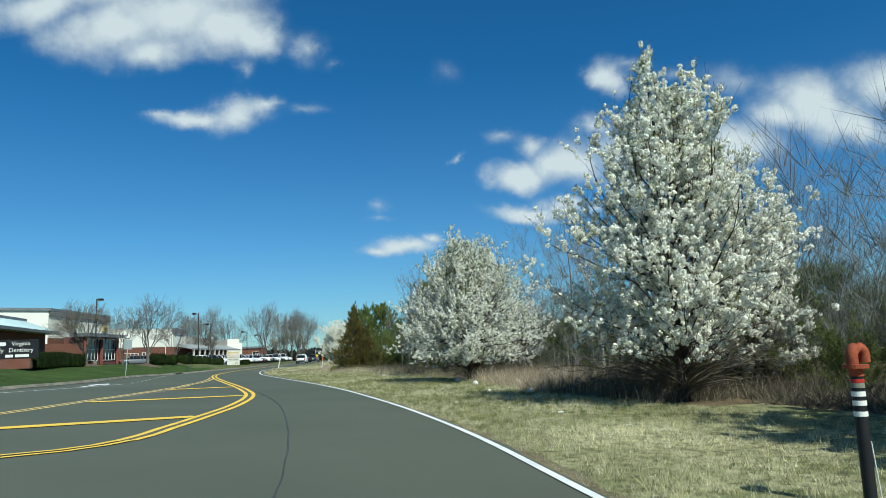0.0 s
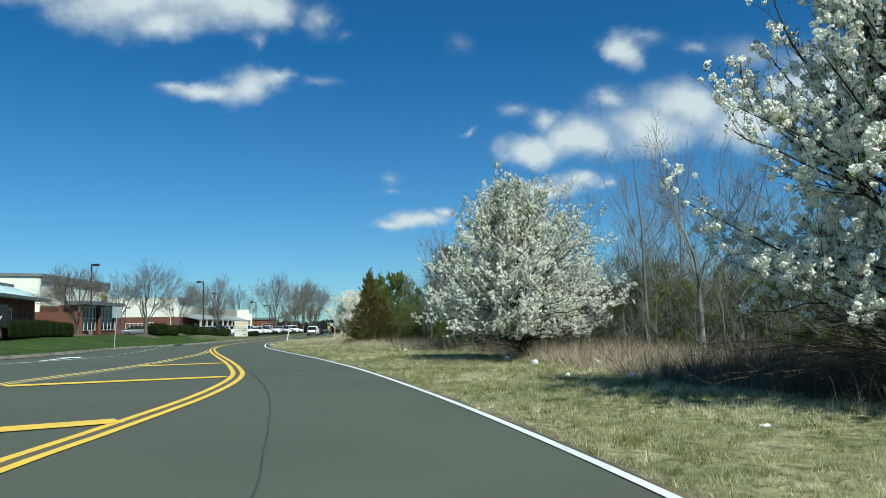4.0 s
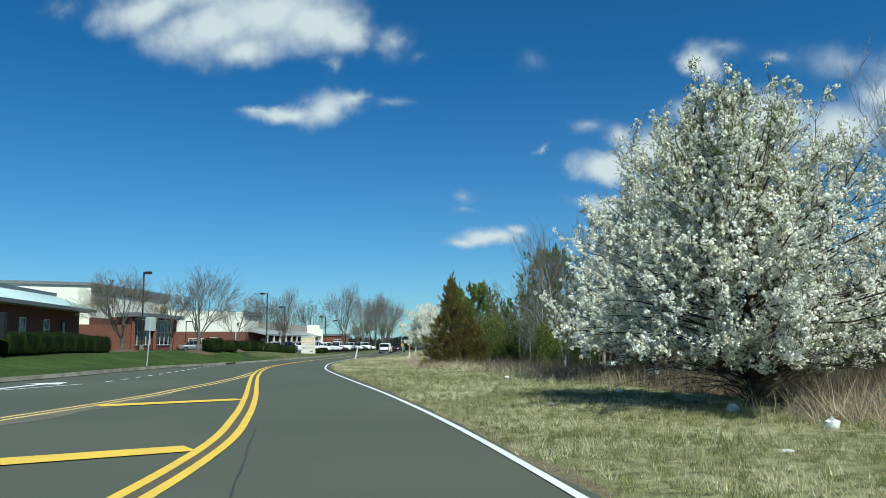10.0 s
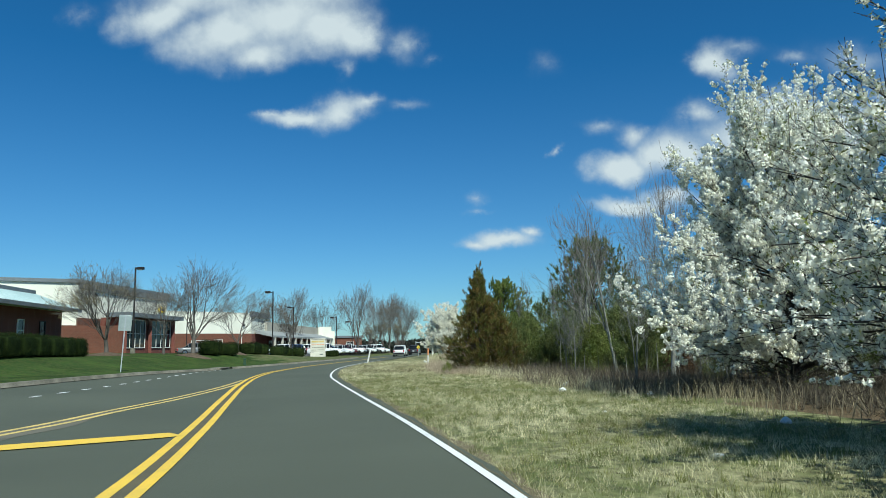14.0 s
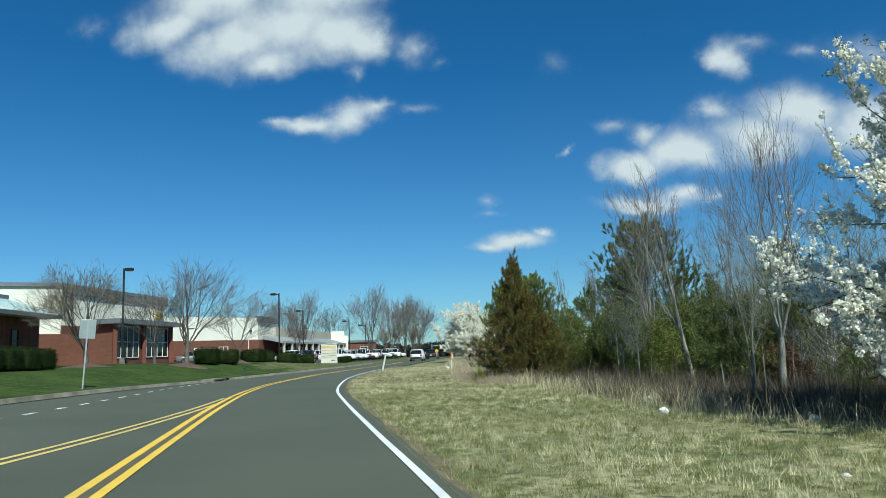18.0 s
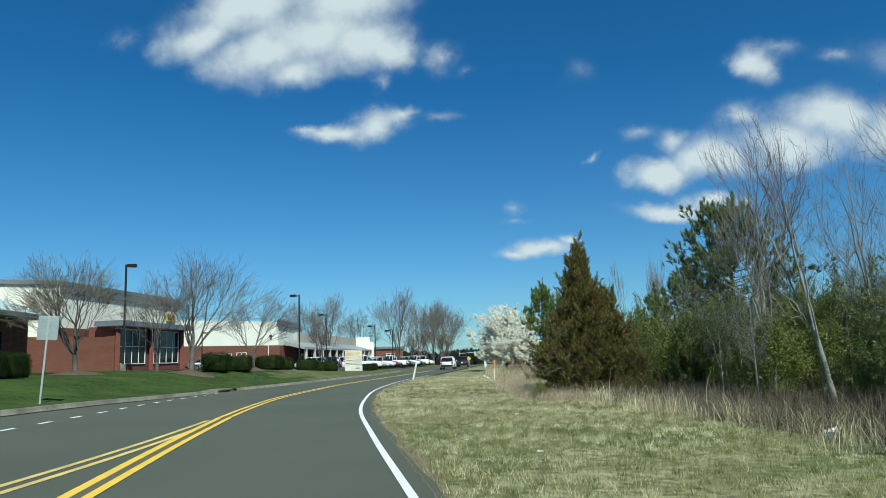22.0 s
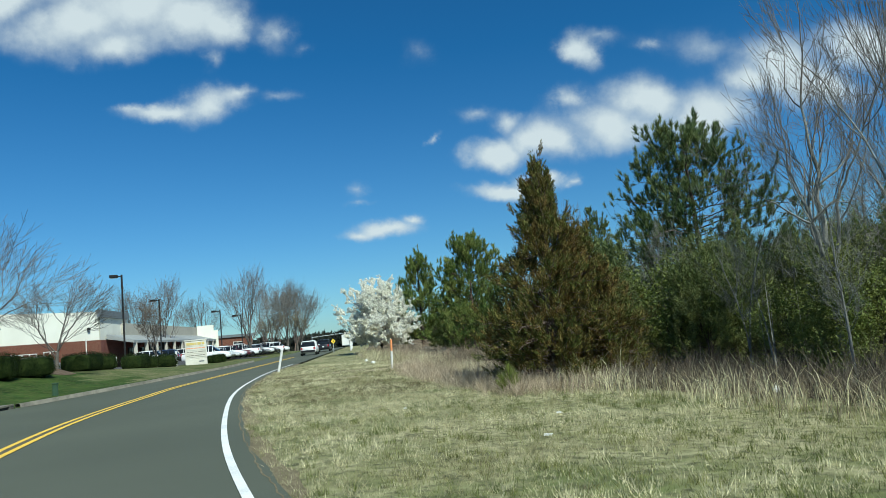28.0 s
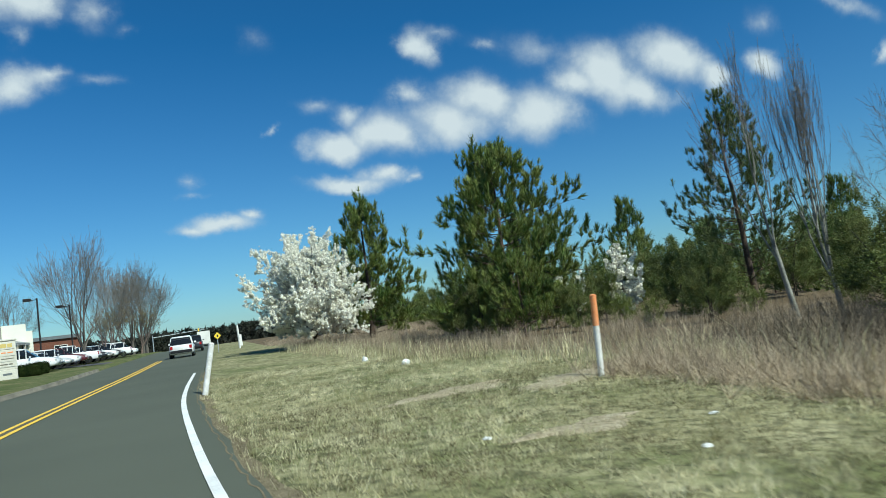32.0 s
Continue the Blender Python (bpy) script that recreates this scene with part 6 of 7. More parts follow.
for k, h in ((-0.5, 0.4), (0.0, 0.3), (0.45, 0.42)):
    part("lettering_bar", box((*on_line(PC, PT, 17.65 + k, 0.25), 6.66), (0.3, 0.03, h), 74.5), M["bark_dark"], board)
for q in (0.0, 5.3, 10.9):
    p = on_line(FA, FB, q, 0.25)
    part("pillar", box((p.x, p.y, 3.1), (0.35, 0.35, 4.0), 16), M["brick_dark"], shop)
# brick pier between the low office and the shop
part("pier", box((-17.6, 97.15, 3.1), (0.6, 0.5, 4.2), 41, 0.02), M["brick"], shop, "brick pier")

# low office with pale metal roof and deep eaves
office = thing("office_building", 0, 0, 0, "low dark brick office with pale teal standing-seam metal roof", "building")
OA, OB = (-17.6, 68.0), (-15.0, 92.0)
part("wall", prism([OA, OB, (-24.5, 93.0), (-27, 69)], 0.8, 5.15), M["brick_dark"], office, "dark red brick wall")
E0, E1 = on_line(OA, OB, -1.2, 1.2), on_line(OA, OB, 24.9, 1.2)
R0, R1 = on_line(OA, OB, 0.2, -1.6), on_line(OA, OB, 22.3, -1.6)
B0, B1 = on_line(OA, OB, -1.2, -9.5), on_line(OA, OB, 24.9, -9.5)
bm = bmesh.new()
q = [bm.verts.new(v) for v in ((*E0, 5.3), (*E1, 5.3), (*R1, 6.55), (*R0, 6.55), (*B0, 5.3), (*B1, 5.3), (*E0, 5.1), (*E1, 5.1), (*B0, 5.1), (*B1, 5.1))]
for f in ((0, 1, 2, 3), (1, 5, 2), (4, 0, 3), (5, 4, 3, 2), (0, 6, 7, 1), (1, 7, 9, 5), (5, 9, 8, 4), (4, 8, 6, 0), (6, 8, 9, 7)):
    bm.faces.new([q[i] for i in f])
bmesh.ops.recalc_face_normals(bm, faces=bm.faces)
part("roof", bm, M["metal_roof"], office, "pale teal metal roof")
bm = bmesh.new()
for i in range(46):
    s = i * 0.55
    a = on_line(OA, OB, -1.2 + s * 26.1 / 24.75, 1.19)
    b = on_line(OA, OB, 0.2 + s * 22.1 / 24.75, -1.58)
    add_rod(bm, (a.x, a.y, 5.32), (b.x, b.y, 6.57), 0.025, n=4)
part("seam", bm, M["metal_roof"], office)
wall("ridge_cap", on_line(OA, OB, 0.0, -1.5), on_line(OA, OB, 22.5, -1.5), 6.5, 6.85, M["metal_grey"], office, 0.25, 1)
wall("gutter", on_line(OA, OB, -1.25, 1.33), on_line(OA, OB, 24.95, 1.33), 5.06, 5.36, M["metal_grey"], office, 0.12, 1, "grey eaves gutter")
for s in (12.0, 16.4, 20.0):
    window(office, OA, OB, s, s + 1.0, 2.5, 4.2, 1, 2, "white_sign" if s < 20 else "bronze")
window(office, OA, OB, 3.0, 4.0, 2.5, 4.2, 1, 2)

# long white-and-brick hall
hall = thing("retail_hall", 0, 0, 0, "long retail hall with cream upper wall over red brick", "building")
HA, HB = (-22.0, 124.5), (-1.9, 141.0)
part("wall", prism([HA, HB, (-10, 152), (-30, 135)], 0.8, 7.35), M["stucco"], hall, "cream rendered wall")
L = (Vector(HB) - Vector(HA)).length
wall("brick_base", on_line(HA, HB, 0, 0.1), on_line(HA, HB, L + 0.1, 0.1), 0.8, 4.1, M["brick"], hall, 0.095, 1, "red brick lower wall")
HC = (0.6, 152.0)
part("end_block", prism([(-1.8, 141.2), HC, (-8, 156), (-9.5, 150)], 0.8, 7.2), M["stucco"], hall)
wall("brick_base", on_line(HB, HC, 0.05, 0.1), on_line(HB, HC, 10.5, 0.1), 0.8, 4.1, M["brick_dark"], hall, 0.095, 1)
wall("cornice", on_line(HB, HC, -0.2, 0.3), on_line(HB, HC, 11.0, 0.3), 6.75, 7.6, M["metal_grey"], hall, 0.5, 1)
window(hall, HA, HB, 15.5, 18.6, 1.7, 3.1, 4, 1, "white_sign", out=0.2, deep=0.2)
window(hall, HA, HB, 19.3, 20.8, 1.0, 3.2, 2, 1, "white_sign", deep=0.22, name="shutter")
part("downpipe", rod((*on_line(HA, HB, 24.2, 0.2), 0.9), (*on_line(HA, HB, 24.2, 0.2), 4.2), 0.06), M["white_sign"], hall)
part("wall_lamp", box((*on_line(HA, HB, 24.6, 0.2), 5.4), (0.3, 0.25, 0.3), 40, 0.03), M["bronze"], hall)

# strip of shops with a covered walk, cream tower at its end
mall = thing("shopping_strip", 0, 0, 0, "low strip of shops under a pale covered walk", "building")
SA, SB = (0.3, 150.0), (10.4, 189.0)
part("wall", prism([SA, SB, (0, 193), (-10, 155)], 0.5, 5.0), M["brick_dark"], mall)
SL = (Vector(SB) - Vector(SA)).length
part("parapet", prism([on_line(SA, SB, -1, 0.3), on_line(SA, SB, SL, 0.3), on_line(SA, SB, SL, -0.5), on_line(SA, SB, -1, -0.5)], 4.3, 6.2), M["stucco_tan"], mall, "tan parapet")
bm = bmesh.new()
q = [bm.verts.new((*on_line(SA, SB, s, o), z)) for s in (-7.5, SL) for o, z in ((0.3, 4.7), (3.4, 3.75), (3.4, 3.45), (0.3, 4.2))]
for f in ((0, 1, 2, 3), (4, 7, 6, 5), (0, 4, 5, 1), (1, 5, 6, 2), (2, 6, 7, 3), (3, 7, 4, 0)):
    bm.faces.new([q[i] for i in f])
bmesh.ops.recalc_face_normals(bm, faces=bm.faces)
part("canopy", bm, M["fascia_grey"], mall, "grey sloping canopy")
for i in range(11):
    p = on_line(SA, SB, -6.5 + i * 4.4, 3.2)
    part("pillar", box((p.x, p.y, 2.1), (0.4, 0.4, 2.9), 15, 0.02), M["stucco_tan"], mall)
for i in range(8):
    window(mall, SA, SB, 1.0 + i * 4.6, 4.6 + i * 4.6, 0.9, 3.1, 3, 1, "bronze")
part("tower", prism([(10.4, 187.5), (13.3, 187.5), (13.3, 191), (10.4, 191)], 0.4, 6.4), M["stucco"], mall, "cream square tower")
part("tower_wing", prism([(13.3, 188.4), (14.1, 188.4), (14.1, 191), (13.3, 191)], 0.4, 5.4), M["stucco"], mall)
brick_shop = thing("brick_shop", 0, 0, 0, "distant red brick shop behind parked cars", "building")
part("wall", prism([(14.2, 193), (21, 196), (19.5, 206), (12.5, 203)], 0.2, 3.9), M["brick"], brick_shop)
part("roof", prism([(13.9, 192.6), (21.4, 195.8), (19.7, 206.5), (12.2, 203.5)], 3.9, 4.4), M["metal_grey"], brick_shop)
window(brick_shop, (14.2, 193), (21, 196), 3.2, 5.2, 1.0, 3.0, 2, 1)


# ---- parking lot ----
def drape(name, plan_y, xa, xb, lift, material, label, cols=8):
    v, f = [], []
    for yy in plan_y:
        for xx in np.linspace(xa(yy), xb(yy), cols + 1):
            v.append((xx, yy, gz(xx, yy) + lift))
    for j in range(len(plan_y) - 1):
        for i in range(cols):
            a = j * (cols + 1) + i
            f.append((a, a + 1, a + cols + 2, a + cols + 1))
    return tagged(raw(name, v, f, material, smooth=True), label, "parking lot", kind="structure")


drape("parking_lot", np.arange(104, 186, 3.0), lambda y: float(kerb_x(y)) - 22 + max(0, (118 - y)) * 0.3, lambda y: float(kerb_x(y)) - 7.6 - max(0, 116 - y) * 0.05, 0.03, M["asphalt_lot"], "grey asphalt parking lot before the shops")
# side road mouth past the sign
drape("driveway", np.arange(141, 147.1, 1.0), lambda y: float(kerb_x(y)) - 8, lambda y: float(kerb_x(y)) + 0.05, 0.035, M["asphalt_lot"], "asphalt driveway mouth", 5)


# ---- vehicles ----
def car(x, y, rz, paint, label, kind="suv", name="car", group="parked cars", z=None):
    """Length along y, nose to +y. Body and cabin are lofted cross-sections."""
    t = thing(name, x, y, (gz(x, y) + 0.03 if z is None else z), label, "car", group, rz)
    L, W = {"suv": (4.6, 1.84), "sedan": (4.7, 1.80), "van": (5.1, 1.95), "truck": (5.5, 1.95)}[kind]
    roof = {"suv": 1.64, "sedan": 1.45, "van": 1.78, "truck": 1.82}[kind]
    belt = {"suv": 1.02, "sedan": 0.92, "van": 1.0, "truck": 1.08}[kind]

    def loft(secs):
        bm = bmesh.new()
        rings = []
        for yy, w, z0, z1, r in secs:
            pts = [(-w + r * 0.4, z0), (w - r * 0.4, z0), (w, z0 + r), (w * 0.985, z1 - r), (w - r, z1), (-w + r, z1), (-w * 0.985, z1 - r), (-w, z0 + r)]
            rings.append([bm.verts.new((px_, yy, pz)) for px_, pz in pts])
        for a, b in zip(rings, rings[1:]):
            for i in range(8):
                bm.faces.new((a[i], a[(i + 1) % 8], b[(i + 1) % 8], b[i]))
        bm.faces.new(rings[0][::-1])
        bm.faces.new(rings[-1])
        bmesh.ops.recalc_face_normals(bm, faces=bm.faces)
        for f in bm.faces:
            f.smooth = True
        return bm
    h, w = L / 2, W / 2
    hood = belt - (0.06 if kind != "sedan" else 0.1)
    back = belt if kind in ("suv", "van") else belt - 0.02
    part("body", loft([(-h, w * 0.86, 0.42, back - 0.12, 0.1), (-h + 0.12, w * 0.95, 0.3, back, 0.12), (-h + 0.9, w, 0.26, belt, 0.12), (0, w, 0.26, belt, 0.12), (h - 1.35, w, 0.26, belt, 0.12), (h - 0.9, w * 0.98, 0.26, hood, 0.14), (h - 0.2, w * 0.93, 0.3, hood - 0.14, 0.14), (h, w * 0.8, 0.4, hood - 0.3, 0.12)]), PAINT[paint], t)
    y0, y1 = {"suv": (-h + 0.1, h - 1.25), "sedan": (-h + 0.75, h - 1.4), "van": (-h + 0.08, h - 0.95), "truck": (-0.75, h - 1.45)}[kind]
    slope = {"suv": 0.62, "sedan": 0.85, "van": 0.3, "truck": 0.25}[kind]
    part("cabin", loft([(y0, w * 0.88, belt - 0.05, belt + 0.02, 0.02), (y0 + slope, w * 0.80, belt - 0.05, roof - 0.04, 0.12), ((y0 + y1) / 2, w * 0.80, belt - 0.05, roof, 0.12), (y1 - 0.85, w * 0.79, belt - 0.05, roof - 0.05, 0.12), (y1, w * 0.86, belt - 0.05, belt + 0.02, 0.02)]), M["glass"], t, "dark tinted glass cabin")
    part("roof", loft([(y0 + slope * 0.85, w * 0.77, roof - 0.1, roof - 0.02, 0.03), ((y0 + y1) / 2, w * 0.78, roof - 0.09, roof + 0.03, 0.05), (y1 - 0.8, w * 0.76, roof - 0.1, roof - 0.01, 0.03)]), PAINT[paint], t)
    for s in (-1, 1):
        for q in np.linspace(y0 + slope * 0.6, y1 - 0.55, 4):
            part("pillar", rod((s * w * 0.875, q, belt - 0.02), (s * w * 0.775, q, roof - 0.06), 0.04, 0.035, 6), PAINT[paint], t)
        part("taillight", box((s * w * 0.78, -h + 0.03, back - 0.22), (0.2, 0.1, 0.26), 0, 0.02), M["tail"], t, "red tail lamp")
        part("headlight", box((s * w * 0.7, h - 0.1, hood - 0.3), (0.32, 0.16, 0.15), 0, 0.02), M["lens"], t, "clear headlamp")
        part("mirror", box((s * (w + 0.08), y1 - 0.25, belt + 0.08), (0.17, 0.1, 0.13), 0, 0.02), PAINT[paint], t)
        for q in (-h + 0.85, h - 0.95):
            wh = part("wheel", rod((s * (w - 0.2), q, 0.33), (s * (w + 0.01), q, 0.33), 0.33, n=18), M["rubber"], t)
            part("rim", rod((s * (w + 0.005), q, 0.33), (s * (w + 0.02), q, 0.33), 0.21, n=14), M["chrome"], wh, "silver rim")
    part("bumper", box((0, -h - 0.01, 0.48), (W * 0.88, 0.12, 0.22), 0, 0.04), M["black"], t)
    part("number_plate", box((0, -h - 0.03, back - 0.34), (0.3, 0.03, 0.15)), M["white_sign"], t)
    if kind == "truck":
        part("bed", box((0, -1.75, 1.09), (W * 0.86, 1.75, 0.05)), M["black"], t)
    return t


DRIVE = -15.8
car(20.9, 134.0, DRIVE, "white", "silver-white compact SUV on the road ahead", "suv", "suv", "vehicles on the road", 0.01)
car(25.9, 150.0, DRIVE, "black", "black SUV on the road ahead", "suv", "suv", "vehicles on the road", 0.01)
paints = ["white", "white", "silver", "white", "maroon", "white", "white", "black", "grey", "white", "black", "white", "silver", "white"]
kinds = ["truck", "sedan", "sedan", "suv", "suv", "truck", "suv", "suv", "sedan", "suv", "suv", "truck", "suv", "van"]
words = {"truck": "pickup truck", "sedan": "sedan", "suv": "SUV", "van": "van"}
for i in range(14):
    px_, py_ = 9.6 + 0.93 * i, 136.5 + 2.62 * i
    car(px_, py_, -104 + (180 if i in (5, 11) else 0) + (i * 37 % 5) - 2, paints[i], f"{paints[i]} {words[kinds[i]]} parked facing the verge in the lot", kinds[i], {"truck": "pickup_truck", "sedan": "sedan", "suv": "suv", "van": "van"}[kinds[i]])
for i in range(6):
    px_, py_ = 2.5 + 1.0 * i, 143.0 + 3.6 * i
    car(px_, py_, 75 + i, ["white", "grey", "blue", "red", "white", "black"][i], "car parked close before the shops", ["suv", "sedan", "suv", "sedan", "suv", "sedan"][i], "shop_car")
car(-6.6, 114.5, -75, "grey", "dark grey sedan parked beside the corner shop", "sedan", "sedan")
car(-4.6, 119.5, -110, "grey", "dark grey SUV parked beside brick hall", "suv", "suv")
# box lorry far ahead
lorry = thing("box_lorry", 46.5, 222.0, -0.9, "white box lorry far along the road", "lorry", "vehicles on the road", -16)
part("cargo_box", box((0, 0, 2.1), (2.4, 6.0, 2.6), 0, 0.05), M["white_sign"], lorry)
part("cab", box((0, 4.0, 1.5), (2.2, 1.7, 2.0), 0, 0.15), PAINT["white"], lorry)
for s in (-1, 1):
    for q in (-2.0, 3.6):
        part("wheel", rod((s * 0.85, q, 0.45), (s * 1.15, q, 0.45), 0.45, n=14), M["rubber"], lorry)


# ---- street lamps ----
def parking_lamp(x, y, H, arm, rz, label):
    z = gz(x, y) - 0.05
    t = thing("street_lamp", x, y, z, label, "lamp", "parking lot lamps", rz)
    part("base", rod((0, 0, 0), (0, 0, 0.55), 0.24, 0.22, 14), M["concrete"], t, "concrete footing")
    part("pole", box((0, 0, H / 2), (0.13, 0.13, H), 0, 0.02), M["bronze"], t)
    part("arm", box((arm * 0.3, 0, H - 0.14), (abs(arm) * 0.6, 0.07, 0.07)), M["bronze"], t)
    part("lamp_head", box((arm * 0.65, 0, H - 0.1), (0.62, 0.45, 0.24), 0, 0.05), M["bronze"], t, "dark box lamp head")
    part("lens", box((arm * 0.65, 0, H - 0.245), (0.46, 0.32, 0.03)), M["lens"], t)
    return t


parking_lamp(-10.35, 97.6, 8.25, 0.75, -15, "dark square lamp post on lawn before the shop")
parking_lamp(2.1, 115.4, 8.0, -1.0, -15, "dark square lamp post by clipped hedges")
parking_lamp(4.7, 138.0, 7.6, -1.0, -15, "dark lamp post in the parking lot")
parking_lamp(11.9, 146.5, 6.4, -1.2, -15, "dark lamp post above parked cars")
parking_lamp(14.9, 151.0, 5.9, -1.3, -15, "dark lamp post above parked cars")
low = thing("street_lamp", -9.0, 123.0, gz(-9, 123) - 0.05, "short thin lamp post before the cream hall", "lamp", "parking lot lamps")
part("pole", rod((0, 0, 0), (0, 0, 4.6), 0.06), M["bronze"], low)
part("lamp_head", box((0.35, 0, 4.55), (0.8, 0.25, 0.14), 0, 0.03), M["bronze"], low)

# ---- monument sign ----
msx, msy = 8.05, 127.0
msign = thing("monument_sign", msx, msy, gz(msx, msy) - 0.03, "cream monument sign with white panels and yellow lettering", "sign", rz=-4)
part("base", box((0, 0, 0.31), (2.1, 0.55, 0.62), 0, 0.03), M["sign_cream"], msign)
part("cabinet", box((0, 0, 1.53), (2.1, 0.5, 1.8), 0, 0.03), M["sign_cream"], msign)
part("cap", box((0, 0, 2.5), (2.2, 0.6, 0.12), 0, 0.03), M["sign_cream"], msign)
for i, (zc, hh, mm) in enumerate(((2.12, 0.4, "sign_cream"), (1.68, 0.36, "sign_cream"), (1.3, 0.3, "sign_cream"), (0.95, 0.28, "sign_cream"))):
    p = part("panel", box((0, -0.265, zc), (1.95, 0.04, hh)), M[mm], msign, "cream tenant panel")
    bm = bmesh.new()
    for k in range(5):
        wdt = (0.3, 0.42, 0.2, 0.36, 0.26)[(k + i) % 5]
        add_box(bm, (-0.72 + k * 0.36, -0.29, zc + 0.02), (wdt, 0.012, hh * (0.6, 0.22, 0.2, 0.25)[i]))
    part("lettering", bm, M[("sign_ochre", "orange_faded", "concrete", "concrete")[i]], p)
part("number_bar", box((0.5, -0.283, 0.35), (0.5, 0.012, 0.12)), M["metal_grey"], msign)
small = thing("marker_post", 6.15, 126.0, gz(6.15, 126) - 0.02, "slim white post beside the monument sign", "post")
part("post", box((0, 0, 0.75), (0.2, 0.2, 1.5), 0, 0.02), M["post_white"], small)

# ---- black office sign on brick base ----
bs = thing("office_sign", -12.3, 58.4, gz(-12.3, 58.4) - 0.05, "black office sign with white lettering on brick base", "sign", rz=-6)
part("base", box((0, 0, 0.3), (4.0, 0.6, 0.72), 0, 0.02), M["brick"], bs, "red brick plinth")
part("board", box((0.25, 0, 1.34), (4.3, 0.35, 1.35), 0, 0.02), M["black"], bs)


def lettered(name, text, loc, size, material, parent):
    cu = bpy.data.curves.new(name, "FONT")
    cu.body, cu.size, cu.extrude, cu.align_x = text, size, 0.008, "CENTER"
    tmp = bpy.data.objects.new(name, cu)
    me = bpy.data.meshes.new_from_object(tmp)
    bpy.data.objects.remove(tmp)
    me.materials.append(material)
    ob = new(name, me)
    ob.parent = parent
    ob.matrix_basis = pose(*loc, 90, 0, 0)
    return ob


lettered("lettering", "Virginia", (1.32, -0.19, 1.62), 0.4, M["white_sign"], bs)
lettered("lettering", "Family", (-0.3, -0.19, 1.15), 0.42, M["white_sign"], bs)
lettered("lettering", "Dentistry", (1.35, -0.19, 1.15), 0.42, M["white_sign"], bs)
for cx, cz, w, h in ((-0.3, 1.74, 1.3, 0.26), (0.6, 0.88, 0.5, 0.2), (1.42, 0.88, 0.9, 0.2)):
    part("lettering_bar", box((cx, -0.182, cz), (w, 0.014, h)), M["white_sign"], bs)


# ---- road signs and posts ----
rs = thing("road_sign", -4.72, 67.3, gz(-4.72, 67.3) - 0.05, "bare metal back of a road sign on steel post", "sign", rz=12)
part("post", box((0, 0.03, 1.58), (0.06, 0.04, 3.16)), M["galvanised"], rs)
part("plate", box((0.0, 0.05, 2.72), (0.66, 0.02, 0.86), 0, 0.008), M["sign_back"], rs, "unpainted grey sign plate")
rs.matrix_basis = rs.matrix_basis @ pose(0, 0, 0, 0, 3, 0)


def utility_post(x, y, H, lean, top, label, r=0.065, name="marker_post", rz=0.0):
    t = thing(name, x, y, gz(x, y) - 0.03, label, "post", "utility marker posts")
    t.matrix_basis = t.matrix_basis @ pose(0, 0, 0, *lean, rz)
    part("post", rod((0, 0, 0), (0, 0, H * (0.62 if top else 1.0)), r, n=14), M["post_white"], t, "white plastic tube")
    if top:
        part("top_sleeve", rod((0, 0, H * 0.62), (0, 0, H - 0.03), r * 1.04, n=14), M["orange_faded"], t, "faded orange sleeve")
        bm = bmesh.new()
        bmesh.ops.create_uvsphere(bm, u_segments=14, v_segments=7, radius=r * 1.04, matrix=Matrix.Translation((0, 0, H - 0.035)) @ Matrix.Diagonal((1, 1, 0.6, 1)))
        part("cap", bm, M["orange_faded"], t)
    else:
        part("cap", rod((0, 0, H), (0, 0, H + 0.03), r * 1.05, r * 0.6, n=14), M["post_white"], t)
    return t


utility_post(15.3, 82.95, 1.42, (1, 2), True, "white utility marker post with faded orange top in mown grass", 0.052)
utility_post(11.35, 92.5, 1.3, (0, 13), False, "white utility post leaning over the road edge", 0.07)
utility_post(26.4, 136.5, 2.1, (0, -2), False, "white post on the verge far ahead", 0.09)
part("sign_board", box((0.1, -0.1, 0.75), (0.28, 0.04, 1.0)), M["post_white"], scene.objects["marker_post.003"])
ys = thing("warning_sign", 23.5, 133.0, gz(23.5, 133) - 0.03, "small yellow diamond warning sign", "sign")
part("post", box((0, 0, 0.75), (0.06, 0.05, 1.5)), M["galvanised"], ys)
part("plate", box((0, -0.04, 1.4), (0.42, 0.02, 0.42), 0, 0.01), M["sign_yellow"], ys).matrix_basis = Matrix.Translation((0, -0.04, 1.4)) @ pose(0, 0, 0, 0, 45, 0) @ Matrix.Translation((0, 0.04, -1.4))
part("symbol", box((0, -0.06, 1.4), (0.12, 0.01, 0.2)), M["black"], ys)

# gas vent post at the road edge: dark pipe, reflective bands, rusty bent cap
vp = thing("vent_post", 5.68, 4.72, gz(5.68, 4.72) - 0.05, "dark pipe vent post with white bands and rusty cap", "post")
part("pipe", rod((0, 0, 0), (0.01, 0, 1.2), 0.055, n=18), M["black"], vp)
for k, zc in enumerate((0.86, 0.955, 1.035, 1.11)):
    part("band", rod((0.008, 0, zc - 0.022), (0.008, 0, zc + 0.022), 0.058, n=18), M["white_sign"] if k < 3 else M["concrete"], vp, "white reflective band")
part("red_band", rod((0.009, 0, 1.135), (0.009, 0, 1.165), 0.0585, n=18), M["red"], vp)
part("flange", rod((0.01, 0, 1.26), (0.01, 0, 1.295), 0.11, n=22), M["rust"], vp, "rusty round flange")
part("collar", rod((0.01, 0, 1.19), (0.01, 0, 1.26), 0.062, n=18), M["rust"], vp)
ang = np.linspace(0, math.pi, 11)
P = np.stack([0.01 + 0.075 * (1 - np.cos(ang)) - 0.03, np.zeros(11), 1.36 + 0.085 * np.sin(ang)], 1)
P = np.concatenate([[[-0.02, 0, 1.29]], P, [[0.13, 0, 1.31]]])[None]
